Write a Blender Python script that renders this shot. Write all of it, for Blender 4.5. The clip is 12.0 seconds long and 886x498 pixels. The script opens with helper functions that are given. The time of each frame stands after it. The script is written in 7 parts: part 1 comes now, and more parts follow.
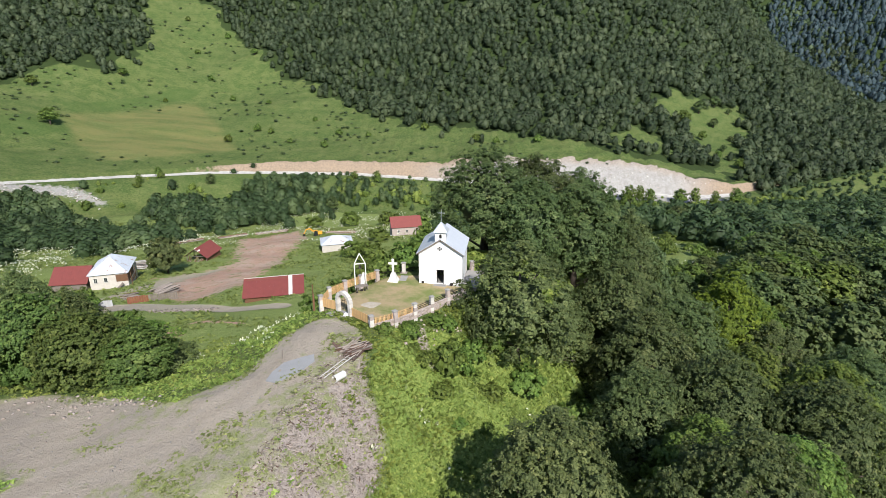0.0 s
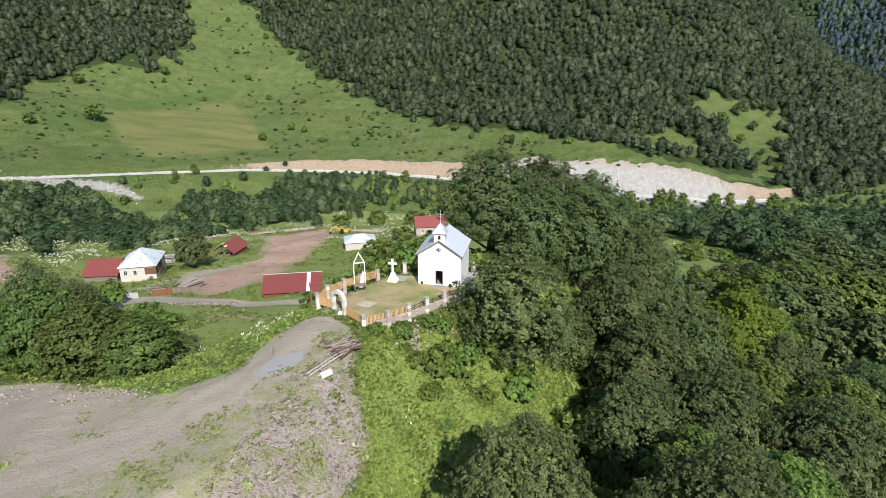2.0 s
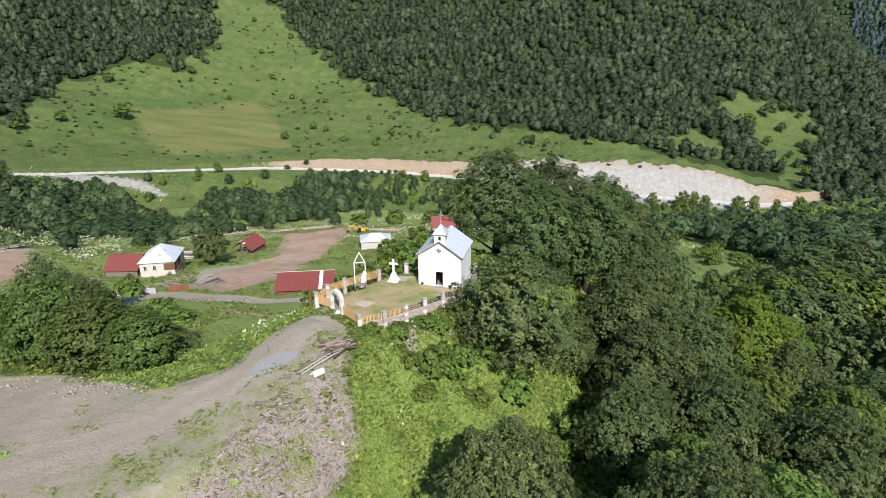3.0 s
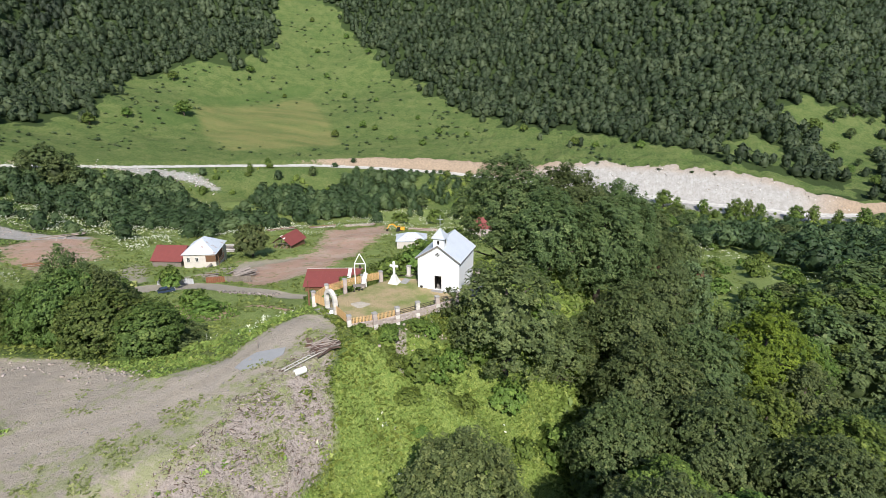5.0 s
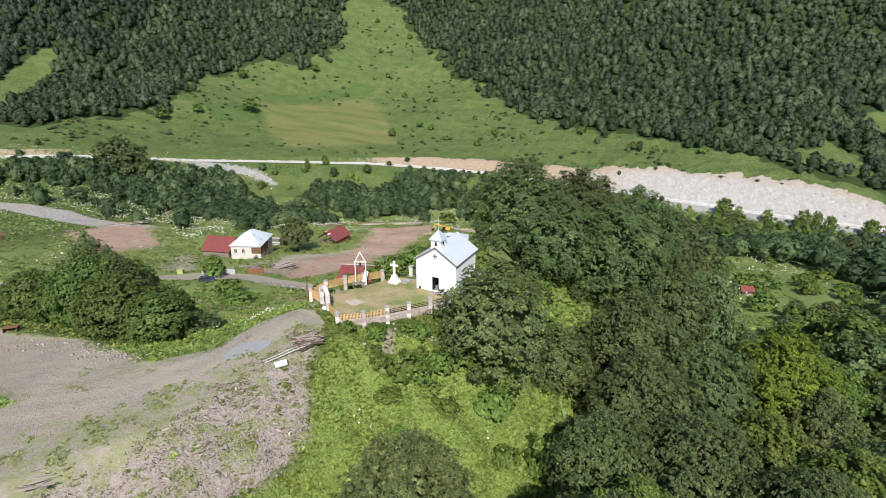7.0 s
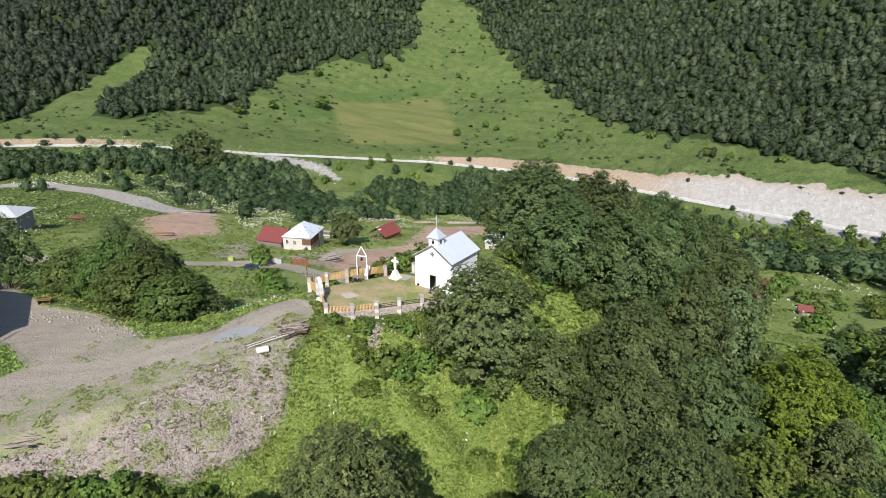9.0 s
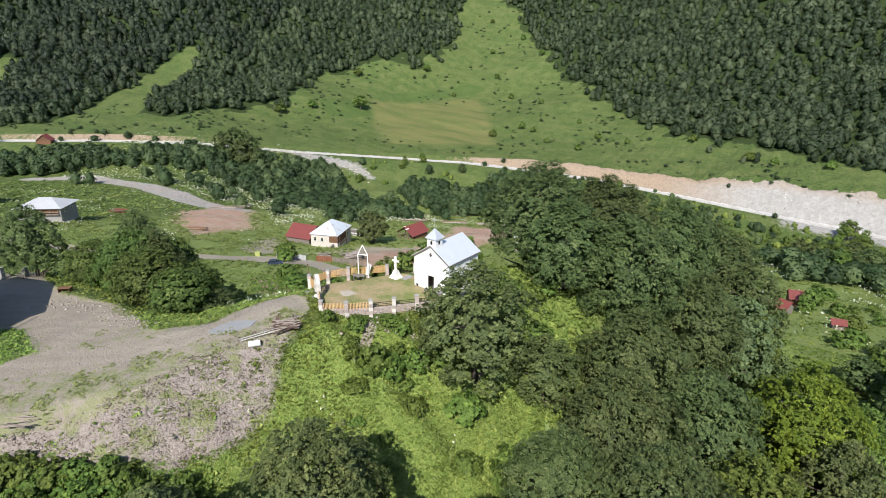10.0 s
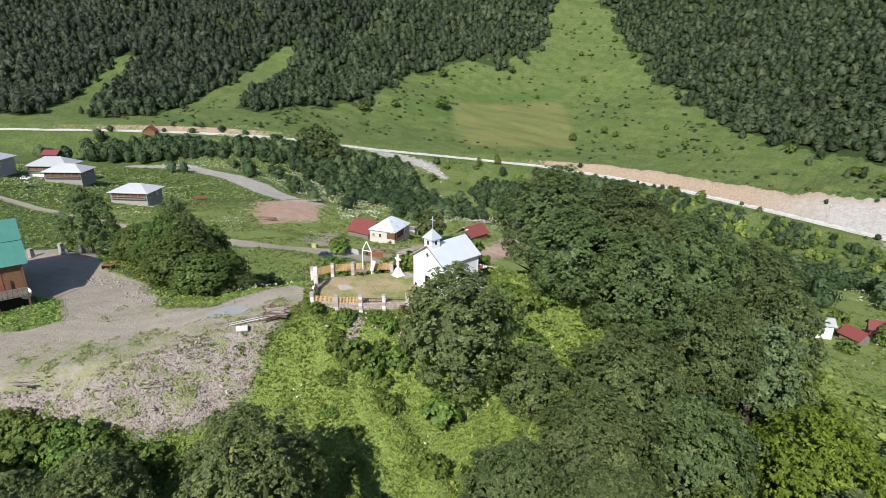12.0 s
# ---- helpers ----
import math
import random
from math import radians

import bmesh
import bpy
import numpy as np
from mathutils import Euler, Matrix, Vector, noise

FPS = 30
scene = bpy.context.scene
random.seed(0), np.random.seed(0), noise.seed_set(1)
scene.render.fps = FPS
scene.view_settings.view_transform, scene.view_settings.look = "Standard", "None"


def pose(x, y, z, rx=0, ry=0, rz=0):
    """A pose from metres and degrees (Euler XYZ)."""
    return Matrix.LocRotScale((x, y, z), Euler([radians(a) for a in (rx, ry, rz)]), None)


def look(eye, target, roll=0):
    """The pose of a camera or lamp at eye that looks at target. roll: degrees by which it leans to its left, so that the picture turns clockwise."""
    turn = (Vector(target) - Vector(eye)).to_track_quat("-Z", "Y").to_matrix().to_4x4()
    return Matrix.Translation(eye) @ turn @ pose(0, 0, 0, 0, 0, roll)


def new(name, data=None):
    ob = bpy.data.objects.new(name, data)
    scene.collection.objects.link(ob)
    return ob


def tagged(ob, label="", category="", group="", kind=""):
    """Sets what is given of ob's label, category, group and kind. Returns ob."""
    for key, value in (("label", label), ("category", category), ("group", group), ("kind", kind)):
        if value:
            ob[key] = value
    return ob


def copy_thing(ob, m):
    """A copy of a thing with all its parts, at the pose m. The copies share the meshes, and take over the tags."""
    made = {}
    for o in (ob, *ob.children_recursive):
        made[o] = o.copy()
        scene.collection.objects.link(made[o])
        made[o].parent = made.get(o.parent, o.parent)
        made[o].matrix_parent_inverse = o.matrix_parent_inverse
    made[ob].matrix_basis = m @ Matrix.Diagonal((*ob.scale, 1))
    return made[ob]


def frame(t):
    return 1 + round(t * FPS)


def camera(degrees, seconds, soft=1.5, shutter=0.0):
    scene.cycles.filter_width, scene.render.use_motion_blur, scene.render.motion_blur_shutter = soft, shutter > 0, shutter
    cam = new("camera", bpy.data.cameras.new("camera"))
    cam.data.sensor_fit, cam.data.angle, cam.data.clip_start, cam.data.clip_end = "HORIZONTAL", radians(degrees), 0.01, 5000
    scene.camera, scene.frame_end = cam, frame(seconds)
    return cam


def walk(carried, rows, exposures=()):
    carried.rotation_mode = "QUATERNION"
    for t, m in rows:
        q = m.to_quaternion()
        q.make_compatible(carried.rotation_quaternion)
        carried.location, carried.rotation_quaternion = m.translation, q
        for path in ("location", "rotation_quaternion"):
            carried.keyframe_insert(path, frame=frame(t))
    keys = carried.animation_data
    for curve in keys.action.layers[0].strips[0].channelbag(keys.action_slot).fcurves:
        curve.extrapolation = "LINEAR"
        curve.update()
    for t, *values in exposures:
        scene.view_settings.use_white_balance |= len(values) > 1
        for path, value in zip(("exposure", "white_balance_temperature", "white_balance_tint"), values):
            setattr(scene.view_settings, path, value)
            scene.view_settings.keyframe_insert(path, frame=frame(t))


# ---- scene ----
cam = camera(75.6, 12.0, 0.5)
METRES, EYE, TILT, LEAN, TURN = 50.0, 30.0, -20.0, 0.0, 0.0
ROWS = [
    (0.0, 0.0, 0.0, 0.0, 0.0, 0.0, -0.0),
    (0.5, 0.02, 0.0002, 0.0005, 0.73, 0.01, -0.26),
    (1.0, 0.0423, 0.0009, 0.0014, 1.51, 0.0, -0.53),
    (1.5, 0.0665, 0.0013, 0.0021, 2.4, 0.02, -0.88),
    (2.0, 0.0921, 0.0036, 0.0039, 3.36, -0.03, -1.25),
    (2.5, 0.1204, 0.0069, 0.0058, 4.45, -0.06, -1.63),
    (3.0, 0.1509, 0.0105, 0.0091, 5.62, -0.13, -2.06),
    (5.0, 0.2905, 0.0282, 0.0292, 10.85, -0.45, -4.01),
    (5.5, 0.3289, 0.0362, 0.0343, 12.28, -0.55, -4.56),
    (6.0, 0.3687, 0.0452, 0.0394, 13.79, -0.69, -5.12),
    (6.5, 0.4096, 0.0566, 0.0443, 15.36, -0.83, -5.72),
    (7.0, 0.4521, 0.0701, 0.0481, 17.01, -0.97, -6.32),
    (9.0, 0.6314, 0.1425, 0.0684, 24.22, -1.89, -8.95),
    (9.5, 0.6789, 0.1653, 0.0776, 26.2, -2.17, -9.65),
    (10.0, 0.7267, 0.1904, 0.0875, 28.25, -2.51, -10.35),
    (10.5, 0.7743, 0.2183, 0.0976, 30.35, -2.9, -11.08),
    (11.0, 0.8225, 0.2481, 0.1093, 32.52, -3.3, -11.78),
    (11.5, 0.8703, 0.2818, 0.1215, 34.8, -3.74, -12.5),
    (12.0, 0.9179, 0.3183, 0.1342, 37.16, -4.21, -13.24),
]
walk(cam, [(t, pose(0, 0, EYE, TILT, LEAN, TURN) @ pose(METRES * x, METRES * y, METRES * z, 90 + pitch, roll, yaw)) for t, x, y, z, yaw, pitch, roll in ROWS])

# ---- light ----
SUN_EL, SUN_AZ = 41.0, 161.0          # degrees; azimuth clockwise from +y
sun_dir = Vector((math.sin(radians(SUN_AZ)) * math.cos(radians(SUN_EL)), math.cos(radians(SUN_AZ)) * math.cos(radians(SUN_EL)), math.sin(radians(SUN_EL))))
world = bpy.data.worlds.new("sky")
scene.world = world
world.use_nodes = True
wn = world.node_tree
sky = wn.nodes.new("ShaderNodeTexSky")
sky.sky_type, sky.sun_disc = "NISHITA", False
sky.sun_elevation, sky.sun_rotation, sky.altitude = radians(SUN_EL), radians(SUN_AZ), 1400
sky.air_density, sky.dust_density = 1.0, 1.2
wn.links.new(sky.outputs[0], wn.nodes["Background"].inputs[0])
wn.nodes["Background"].inputs[1].default_value = 0.15
sun = new("sun", bpy.data.lights.new("sun", "SUN"))
sun.data.energy, sun.data.angle, sun.data.color = 4.7, radians(0.5), (1.0, 0.96, 0.90)
sun.matrix_world = look((0, 0, 200), Vector((0, 0, 200)) - sun_dir)
scene.view_settings.exposure = 0.53

# ---- materials ----
def material(name, rough=0.8, spec=0.3, metal=0.0):
    m = bpy.data.materials.new(name)
    m.use_nodes = True
    b = m.node_tree.nodes["Principled BSDF"]
    b.inputs["Roughness"].default_value, b.inputs["Metallic"].default_value = rough, metal
    b.inputs["Specular IOR Level"].default_value = spec
    return m, m.node_tree, b


def node(nt, kind, **kw):
    n = nt.nodes.new(kind)
    for key, v in kw.items():
        n.inputs[key.replace("_", " ")].default_value = v
    return n


def noise_fac(nt, scale, detail=4.0, rough=0.6, coords=None):
    n = node(nt, "ShaderNodeTexNoise", Scale=scale, Detail=detail, Roughness=rough)
    if coords is not None:
        nt.links.new(coords, n.inputs["Vector"])
    return n.outputs["Fac"]


def mapped(nt, src, lo, hi, a=0.0, b=1.0):
    n = node(nt, "ShaderNodeMapRange")
    nt.links.new(src, n.inputs[0])
    for i, v in enumerate((lo, hi, a, b)):
        n.inputs[i + 1].default_value = v
    return n.outputs[0]


def maths(nt, op, a, b=0.0, c=0.0):
    n = nt.nodes.new("ShaderNodeMath")
    n.operation = op
    for i, v in enumerate((a, b, c)):
        if isinstance(v, (int, float)):
            n.inputs[i].default_value = v
        else:
            nt.links.new(v, n.inputs[i])
    return n.outputs[0]


def mixed(nt, fac, a, b, mode="MIX"):
    n = nt.nodes.new("ShaderNodeMix")
    n.data_type, n.blend_type = "RGBA", mode
    for slot, v in ((0, fac), (6, a), (7, b)):
        if isinstance(v, (int, float)):
            n.inputs[slot].default_value = v
        elif isinstance(v, tuple):
            n.inputs[slot].default_value = (*v, 1)
        else:
            nt.links.new(v, n.inputs[slot])
    return n.outputs[2]


def attr(nt, name):
    n = nt.nodes.new("ShaderNodeAttribute")
    n.attribute_name = name
    return n.outputs["Fac"]


def bump(nt, b, height, strength=0.4, dist=0.05):
    n = node(nt, "ShaderNodeBump", Strength=strength, Distance=dist)
    nt.links.new(height, n.inputs["Height"])
    nt.links.new(n.outputs[0], b.inputs["Normal"])


def plain(name, col, col2=None, scale=3.0, rough=0.8, spec=0.3, metal=0.0, bumpy=0.0, fine=40.0, patch=0.6):
    """A surface of two near tones in patches and grain, with relief."""
    m, nt, b = material(name, rough, spec, metal)
    col2 = col2 or tuple(c * 0.7 for c in col)
    co = nt.nodes.new("ShaderNodeTexCoord").outputs["Object"]
    big = mapped(nt, noise_fac(nt, scale, 5, 0.62, co), 0.5 - 0.25 / max(patch, 0.1) * 0.6, 0.5 + 0.25 / max(patch, 0.1) * 0.6)
    small = noise_fac(nt, fine, 3, 0.6, co)
    c = mixed(nt, big, col, col2)
    c = mixed(nt, mapped(nt, small, 0.3, 0.7, 0.0, 0.35), c, tuple(v * 0.55 for v in col))
    info = nt.nodes.new("ShaderNodeObjectInfo").outputs["Random"]
    hsv = node(nt, "ShaderNodeHueSaturation")
    nt.links.new(c, hsv.inputs["Color"])
    nt.links.new(mapped(nt, info, 0, 1, 0.86, 1.12), hsv.inputs["Value"])
    nt.links.new(hsv.outputs[0], b.inputs["Base Color"])
    if bumpy:
        bump(nt, b, small, bumpy, 0.03)
    return m


def spotted(name, col, spot):
    """Metal sheet with rust breaking through in uneven streaks and spots."""
    m, nt, b = material(name, 0.5, 0.4, 0.1)
    co = nt.nodes.new("ShaderNodeTexCoord").outputs["Object"]
    n = noise_fac(nt, 0.55, 5, 0.7, co)
    k = noise_fac(nt, 3.0, 3, 0.7, co)
    c = mixed(nt, mapped(nt, k, 0.3, 0.7), col, tuple(v * 0.85 for v in col))
    c = mixed(nt, mapped(nt, maths(nt, "ADD", n, maths(nt, "MULTIPLY", k, 0.35)), 0.74, 0.82, 0, 0.85), c, spot)
    nt.links.new(c, b.inputs["Base Color"])
    bump(nt, b, k, 0.1, 0.03)
    return m


def foliage(name, dark, light, warm=(0.16, 0.17, 0.03), through_light=0.3, spread=1.0, clumps=0.0):
    """Leaves: tones vary leaf by leaf and tree by tree, with light passing through."""
    m, nt, b = material(name, 0.5, 0.22)
    isl = nt.nodes.new("ShaderNodeNewGeometry").outputs["Random Per Island"]
    tone = attr(nt, "tone")
    pos = nt.nodes.new("ShaderNodeNewGeometry").outputs["Position"]
    grain = noise_fac(nt, 1.6, 4, 0.8, pos)
    c = mixed(nt, maths(nt, "ADD", maths(nt, "MULTIPLY", isl, 0.55), mapped(nt, grain, 0.36, 0.64, -0.1, 0.45)), dark, light)
    c = mixed(nt, maths(nt, "MULTIPLY", mapped(nt, tone, 0.55, 1.0), 0.6), c, warm)
    hsv = node(nt, "ShaderNodeHueSaturation")
    nt.links.new(c, hsv.inputs["Color"])
    info = nt.nodes.new("ShaderNodeObjectInfo").outputs["Random"]
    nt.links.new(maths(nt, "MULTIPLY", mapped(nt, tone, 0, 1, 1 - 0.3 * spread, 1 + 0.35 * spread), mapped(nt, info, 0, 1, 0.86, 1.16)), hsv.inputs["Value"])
    nt.links.new(mapped(nt, info, 0, 1, 0.478, 0.515), hsv.inputs["Hue"])
    c = hsv.outputs[0]
    nt.links.new(c, b.inputs["Base Color"])
    if clumps:    # sprays of leaves, seen from afar
        rough = maths(nt, "ADD", noise_fac(nt, 0.55, 4, 0.75, pos), maths(nt, "MULTIPLY", grain, 0.5))
        bump(nt, b, rough, 1.0, clumps)
    tr = nt.nodes.new("ShaderNodeBsdfTranslucent")
    nt.links.new(mixed(nt, 0.5, c, (0.14, 0.22, 0.02)), tr.inputs[0])
    mx = nt.nodes.new("ShaderNodeMixShader")
    mx.inputs[0].default_value = through_light
    nt.links.new(b.outputs[0], mx.inputs[1])
    nt.links.new(tr.outputs[0], mx.inputs[2])
    nt.links.new(mx.outputs[0], nt.nodes["Material Output"].inputs[0])
    return m


def ground_material():
    m, nt, b = material("land", 0.95, 0.12)
    geo = nt.nodes.new("ShaderNodeNewGeometry").outputs["Position"]
    n1 = noise_fac(nt, 0.035, 5, 0.6, geo)     # lumps of tens of metres
    n2 = noise_fac(nt, 0.35, 5, 0.65, geo)     # metres
    n3 = noise_fac(nt, 3.0, 4, 0.7, geo)       # a hand
    n4 = noise_fac(nt, 14.0, 3, 0.7, geo)

    def edge(name, wob=0.7, lo=0.42, hi=0.58, grain=0.25):
        v = maths(nt, "ADD", attr(nt, name), maths(nt, "MULTIPLY", maths(nt, "SUBTRACT", n2, 0.5), wob))
        v = maths(nt, "ADD", v, maths(nt, "MULTIPLY", maths(nt, "SUBTRACT", n3, 0.5), grain))
        return mapped(nt, v, lo, hi)

    grass = mixed(nt, mapped(nt, n1, 0.35, 0.65), (0.064, 0.099, 0.027), (0.092, 0.118, 0.038))
    streak = nt.nodes.new("ShaderNodeMapping")
    nt.links.new(geo, streak.inputs[0])
    streak.inputs["Rotation"].default_value = (0, 0, radians(-14))
    streak.inputs["Scale"].default_value = (0.012, 0.09, 0.05)
    n5 = noise_fac(nt, 1.0, 4, 0.6, streak.outputs[0])    # old terraces and mowing lines
    grass = mixed(nt, mapped(nt, n5, 0.42, 0.62, 0, 0.75), grass, (0.150, 0.162, 0.056))
    grass = mixed(nt, mapped(nt, n5, 0.42, 0.30, 0, 0.7), grass, (0.058, 0.096, 0.026))
    n6 = noise_fac(nt, 0.11, 4, 0.7, geo)
    grass = mixed(nt, mapped(nt, n6, 0.48, 0.60, 0, 0.8), grass, (0.052, 0.088, 0.024))
    grass = mixed(nt, mapped(nt, n6, 0.48, 0.38, 0, 0.55), grass, (0.165, 0.175, 0.070))
    n7 = noise_fac(nt, 0.75, 3, 0.75, geo)
    grass = mixed(nt, mapped(nt, n7, 0.50, 0.64, 0, 0.75), grass, (0.155, 0.172, 0.066))
    grass = mixed(nt, mapped(nt, n7, 0.50, 0.36, 0, 0.75), grass, (0.034, 0.064, 0.017))
    grass = mixed(nt, mapped(nt, n2, 0.35, 0.7, 0, 0.6), grass, (0.078, 0.118, 0.032))
    grass = mixed(nt, mapped(nt, n3, 0.4, 0.75, 0, 0.5), grass, (0.062, 0.100, 0.022))
    grass = mixed(nt, mapped(nt, n4, 0.5, 0.8, 0, 0.3), grass, (0.20, 0.23, 0.08))
    c = mixed(nt, maths(nt, "MULTIPLY", edge("mown", 0.7, 0.3, 0.75), mapped(nt, maths(nt, "ADD", maths(nt, "MULTIPLY", n5, 0.5), maths(nt, "MULTIPLY", n6, 0.5)), 0.40, 0.6, 0.1, 0.7)), grass, mixed(nt, n7, (0.225, 0.185, 0.078), (0.160, 0.165, 0.055)))
    c = mixed(nt, maths(nt, "MULTIPLY", edge("sward", 0.9, 0.3, 0.8), 0.85), c, mixed(nt, mapped(nt, n3, 0.35, 0.7), mixed(nt, mapped(nt, n7, 0.4, 0.6), (0.265, 0.300, 0.105), (0.205, 0.262, 0.080)), (0.140, 0.192, 0.052)))
    c = mixed(nt, maths(nt, "MULTIPLY", edge("plot", 0.5, 0.4, 0.6), 0.6), c, mixed(nt, n7, (0.050, 0.090, 0.024), (0.078, 0.120, 0.032)))
    c = mixed(nt, edge("lush", 0.3), c, mixed(nt, mapped(nt, n3, 0.35, 0.65), mixed(nt, mapped(nt, n7, 0.4, 0.6), (0.225, 0.272, 0.072), (0.160, 0.220, 0.050)), (0.108, 0.158, 0.036)))
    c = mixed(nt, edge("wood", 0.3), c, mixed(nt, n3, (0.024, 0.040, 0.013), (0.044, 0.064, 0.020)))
    c = mixed(nt, edge("yard", 0.3), c, mixed(nt, mapped(nt, n2, 0.34, 0.58), (0.185, 0.215, 0.070), (0.37, 0.285, 0.165)))
    soil = mixed(nt, n3, (0.46, 0.30, 0.22), (0.33, 0.212, 0.155))
    soil = mixed(nt, mapped(nt, n6, 0.46, 0.6, 0, 0.6), soil, (0.42, 0.33, 0.26))
    soil = mixed(nt, mapped(nt, n2, 0.54, 0.68, 0, 0.75), soil, (0.16, 0.18, 0.065))
    c = mixed(nt, edge("dirt", 1.3), c, soil)
    rubble = mixed(nt, mapped(nt, n3, 0.35, 0.7), (0.335, 0.288, 0.255), (0.20, 0.168, 0.148))
    rubble = mixed(nt, mapped(nt, n2, 0.50, 0.62, 0, 0.8), rubble, mixed(nt, n3, (0.215, 0.245, 0.085), (0.135, 0.165, 0.05)))
    c = mixed(nt, edge("debris", 0.7), c, rubble)
    stones = mixed(nt, n4, (0.340, 0.294, 0.238), (0.248, 0.212, 0.170))
    stones = mixed(nt, mapped(nt, n2, 0.42, 0.68, 0, 0.5), stones, (0.365, 0.312, 0.245))
    stones = mixed(nt, mapped(nt, n6, 0.48, 0.66, 0, 0.45), stones, (0.20, 0.178, 0.155))
    stones = mixed(nt, mapped(nt, n3, 0.55, 0.75, 0, 0.4), stones, (0.18, 0.16, 0.14))
    stones = mixed(nt, maths(nt, "MULTIPLY", mapped(nt, maths(nt, "ADD", attr(nt, "ruts"), maths(nt, "MULTIPLY", maths(nt, "SUBTRACT", n2, 0.5), 1.4)), 0.55, 1.0), 0.2), stones, (0.20, 0.168, 0.132))
    stones = mixed(nt, maths(nt, "MULTIPLY", mapped(nt, attr(nt, "track"), 0.3, 0.9), 0.22), stones, (0.39, 0.34, 0.28))
    stones = mixed(nt, mapped(nt, maths(nt, "ADD", n7, maths(nt, "MULTIPLY", attr(nt, "weedy"), 0.22)), 0.60, 0.76, 0, 0.65), stones, mixed(nt, n3, (0.245, 0.265, 0.115), (0.16, 0.19, 0.065)))
    stones = mixed(nt, maths(nt, "MULTIPLY", attr(nt, "lane"), 0.75), stones, mixed(nt, n2, (0.43, 0.37, 0.30), (0.33, 0.275, 0.22)))
    c = mixed(nt, edge("gravel", 0.55), c, stones)
    runnel = nt.nodes.new("ShaderNodeMapping")
    nt.links.new(geo, runnel.inputs[0])
    runnel.inputs["Scale"].default_value = (0.55, 0.06, 0.06)
    n8 = noise_fac(nt, 1.0, 5, 0.7, runnel.outputs[0])    # runnels down the cut
    rock = mixed(nt, mapped(nt, n2, 0.35, 0.7), (0.385, 0.372, 0.35), (0.285, 0.268, 0.245))
    rock = mixed(nt, mapped(nt, n8, 0.45, 0.7, 0, 0.5), rock, (0.26, 0.242, 0.22))
    rock = mixed(nt, mapped(nt, n7, 0.52, 0.66, 0, 0.6), rock, (0.24, 0.22, 0.195))
    rock = mixed(nt, attr(nt, "ochre"), rock, mixed(nt, mapped(nt, n7, 0.35, 0.65), (0.35, 0.262, 0.185), (0.25, 0.195, 0.14)))
    c = mixed(nt, edge("rock", 0.7), c, rock)
    c = mixed(nt, edge("road", 0.12, 0.45, 0.55, 0.1), c, mixed(nt, mapped(nt, n2, 0.35, 0.65), (0.56, 0.535, 0.49), (0.40, 0.375, 0.335)))
    nt.links.new(c, b.inputs["Base Color"])
    # tussocks and ruts in relief, less on gravel
    rough = maths(nt, "MULTIPLY", maths(nt, "ADD", n7, maths(nt, "MULTIPLY", n2, 0.8)), mapped(nt, maths(nt, "MAXIMUM", attr(nt, "gravel"), attr(nt, "yard")), 0.2, 0.8, 2.6, 0.2))
    h = maths(nt, "ADD", maths(nt, "ADD", n3, maths(nt, "MULTIPLY", n4, 0.5)), rough)
    bump(nt, b, h, 0.7, 0.25)
    return m


LAND = ground_material()
PLASTER = plain("white_plaster", (0.82, 0.815, 0.80), (0.77, 0.765, 0.745), 1.2, 0.85, 0.2, 0, 0.08, 30)
ZINC = plain("zinc_sheet", (0.50, 0.53, 0.575), (0.56, 0.59, 0.63), 0.8, 0.45, 0.5, 0.1, 0.05, 12)
OLD_ZINC = plain("weathered_zinc", (0.50, 0.53, 0.56), (0.42, 0.39, 0.365), 0.7, 0.5, 0.4, 0.1, 0.1, 9, 0.35)
WARM_WALL = plain("old_stucco", (0.62, 0.575, 0.52), (0.48, 0.43, 0.38), 0.9, 0.9, 0.15, 0, 0.2, 14)
RUSTY_ZINC = spotted("rust_spotted_zinc", (0.56, 0.60, 0.65), (0.30, 0.17, 0.11))
RED_SHEET = plain("red_painted_sheet", (0.215, 0.055, 0.045), (0.17, 0.045, 0.038), 0.7, 0.5, 0.4, 0.0, 0.06, 14)
DARK_RUST = plain("dark_rusted_sheet", (0.105, 0.072, 0.060), (0.16, 0.10, 0.075), 1.2, 0.8, 0.25, 0.1, 0.2, 18)
RUST = plain("rusty_sheet", (0.28, 0.11, 0.06), (0.16, 0.07, 0.045), 1.5, 0.75, 0.3, 0.2, 0.2, 20)
GREEN_SHEET = plain("green_painted_sheet", (0.052, 0.175, 0.138), (0.068, 0.21, 0.165), 0.5, 0.5, 0.4, 0, 0.05, 10)
STONE = plain("tuff_stone", (0.44, 0.37, 0.33), (0.33, 0.28, 0.26), 2.5, 0.9, 0.2, 0, 0.4, 18)
PALE_STONE = plain("pale_stone", (0.60, 0.57, 0.52), (0.48, 0.44, 0.40), 2.0, 0.9, 0.2, 0, 0.3, 18)
OLD_SLAB = plain("old_bark_slabs", (0.40, 0.335, 0.285), (0.27, 0.225, 0.19), 2, 0.9, 0.15, 0, 0.3, 20)
CONCRETE = plain("concrete", (0.33, 0.315, 0.295), (0.25, 0.24, 0.228), 1.0, 0.9, 0.2, 0, 0.2, 25)
CEMENT = plain("wet_cement", (0.29, 0.29, 0.288), (0.24, 0.24, 0.24), 0.6, 0.7, 0.3, 0, 0.05, 12)
NEW_WOOD = plain("new_pine", (0.62, 0.40, 0.19), (0.54, 0.33, 0.15), 2.0, 0.6, 0.3, 0, 0.1, 30)
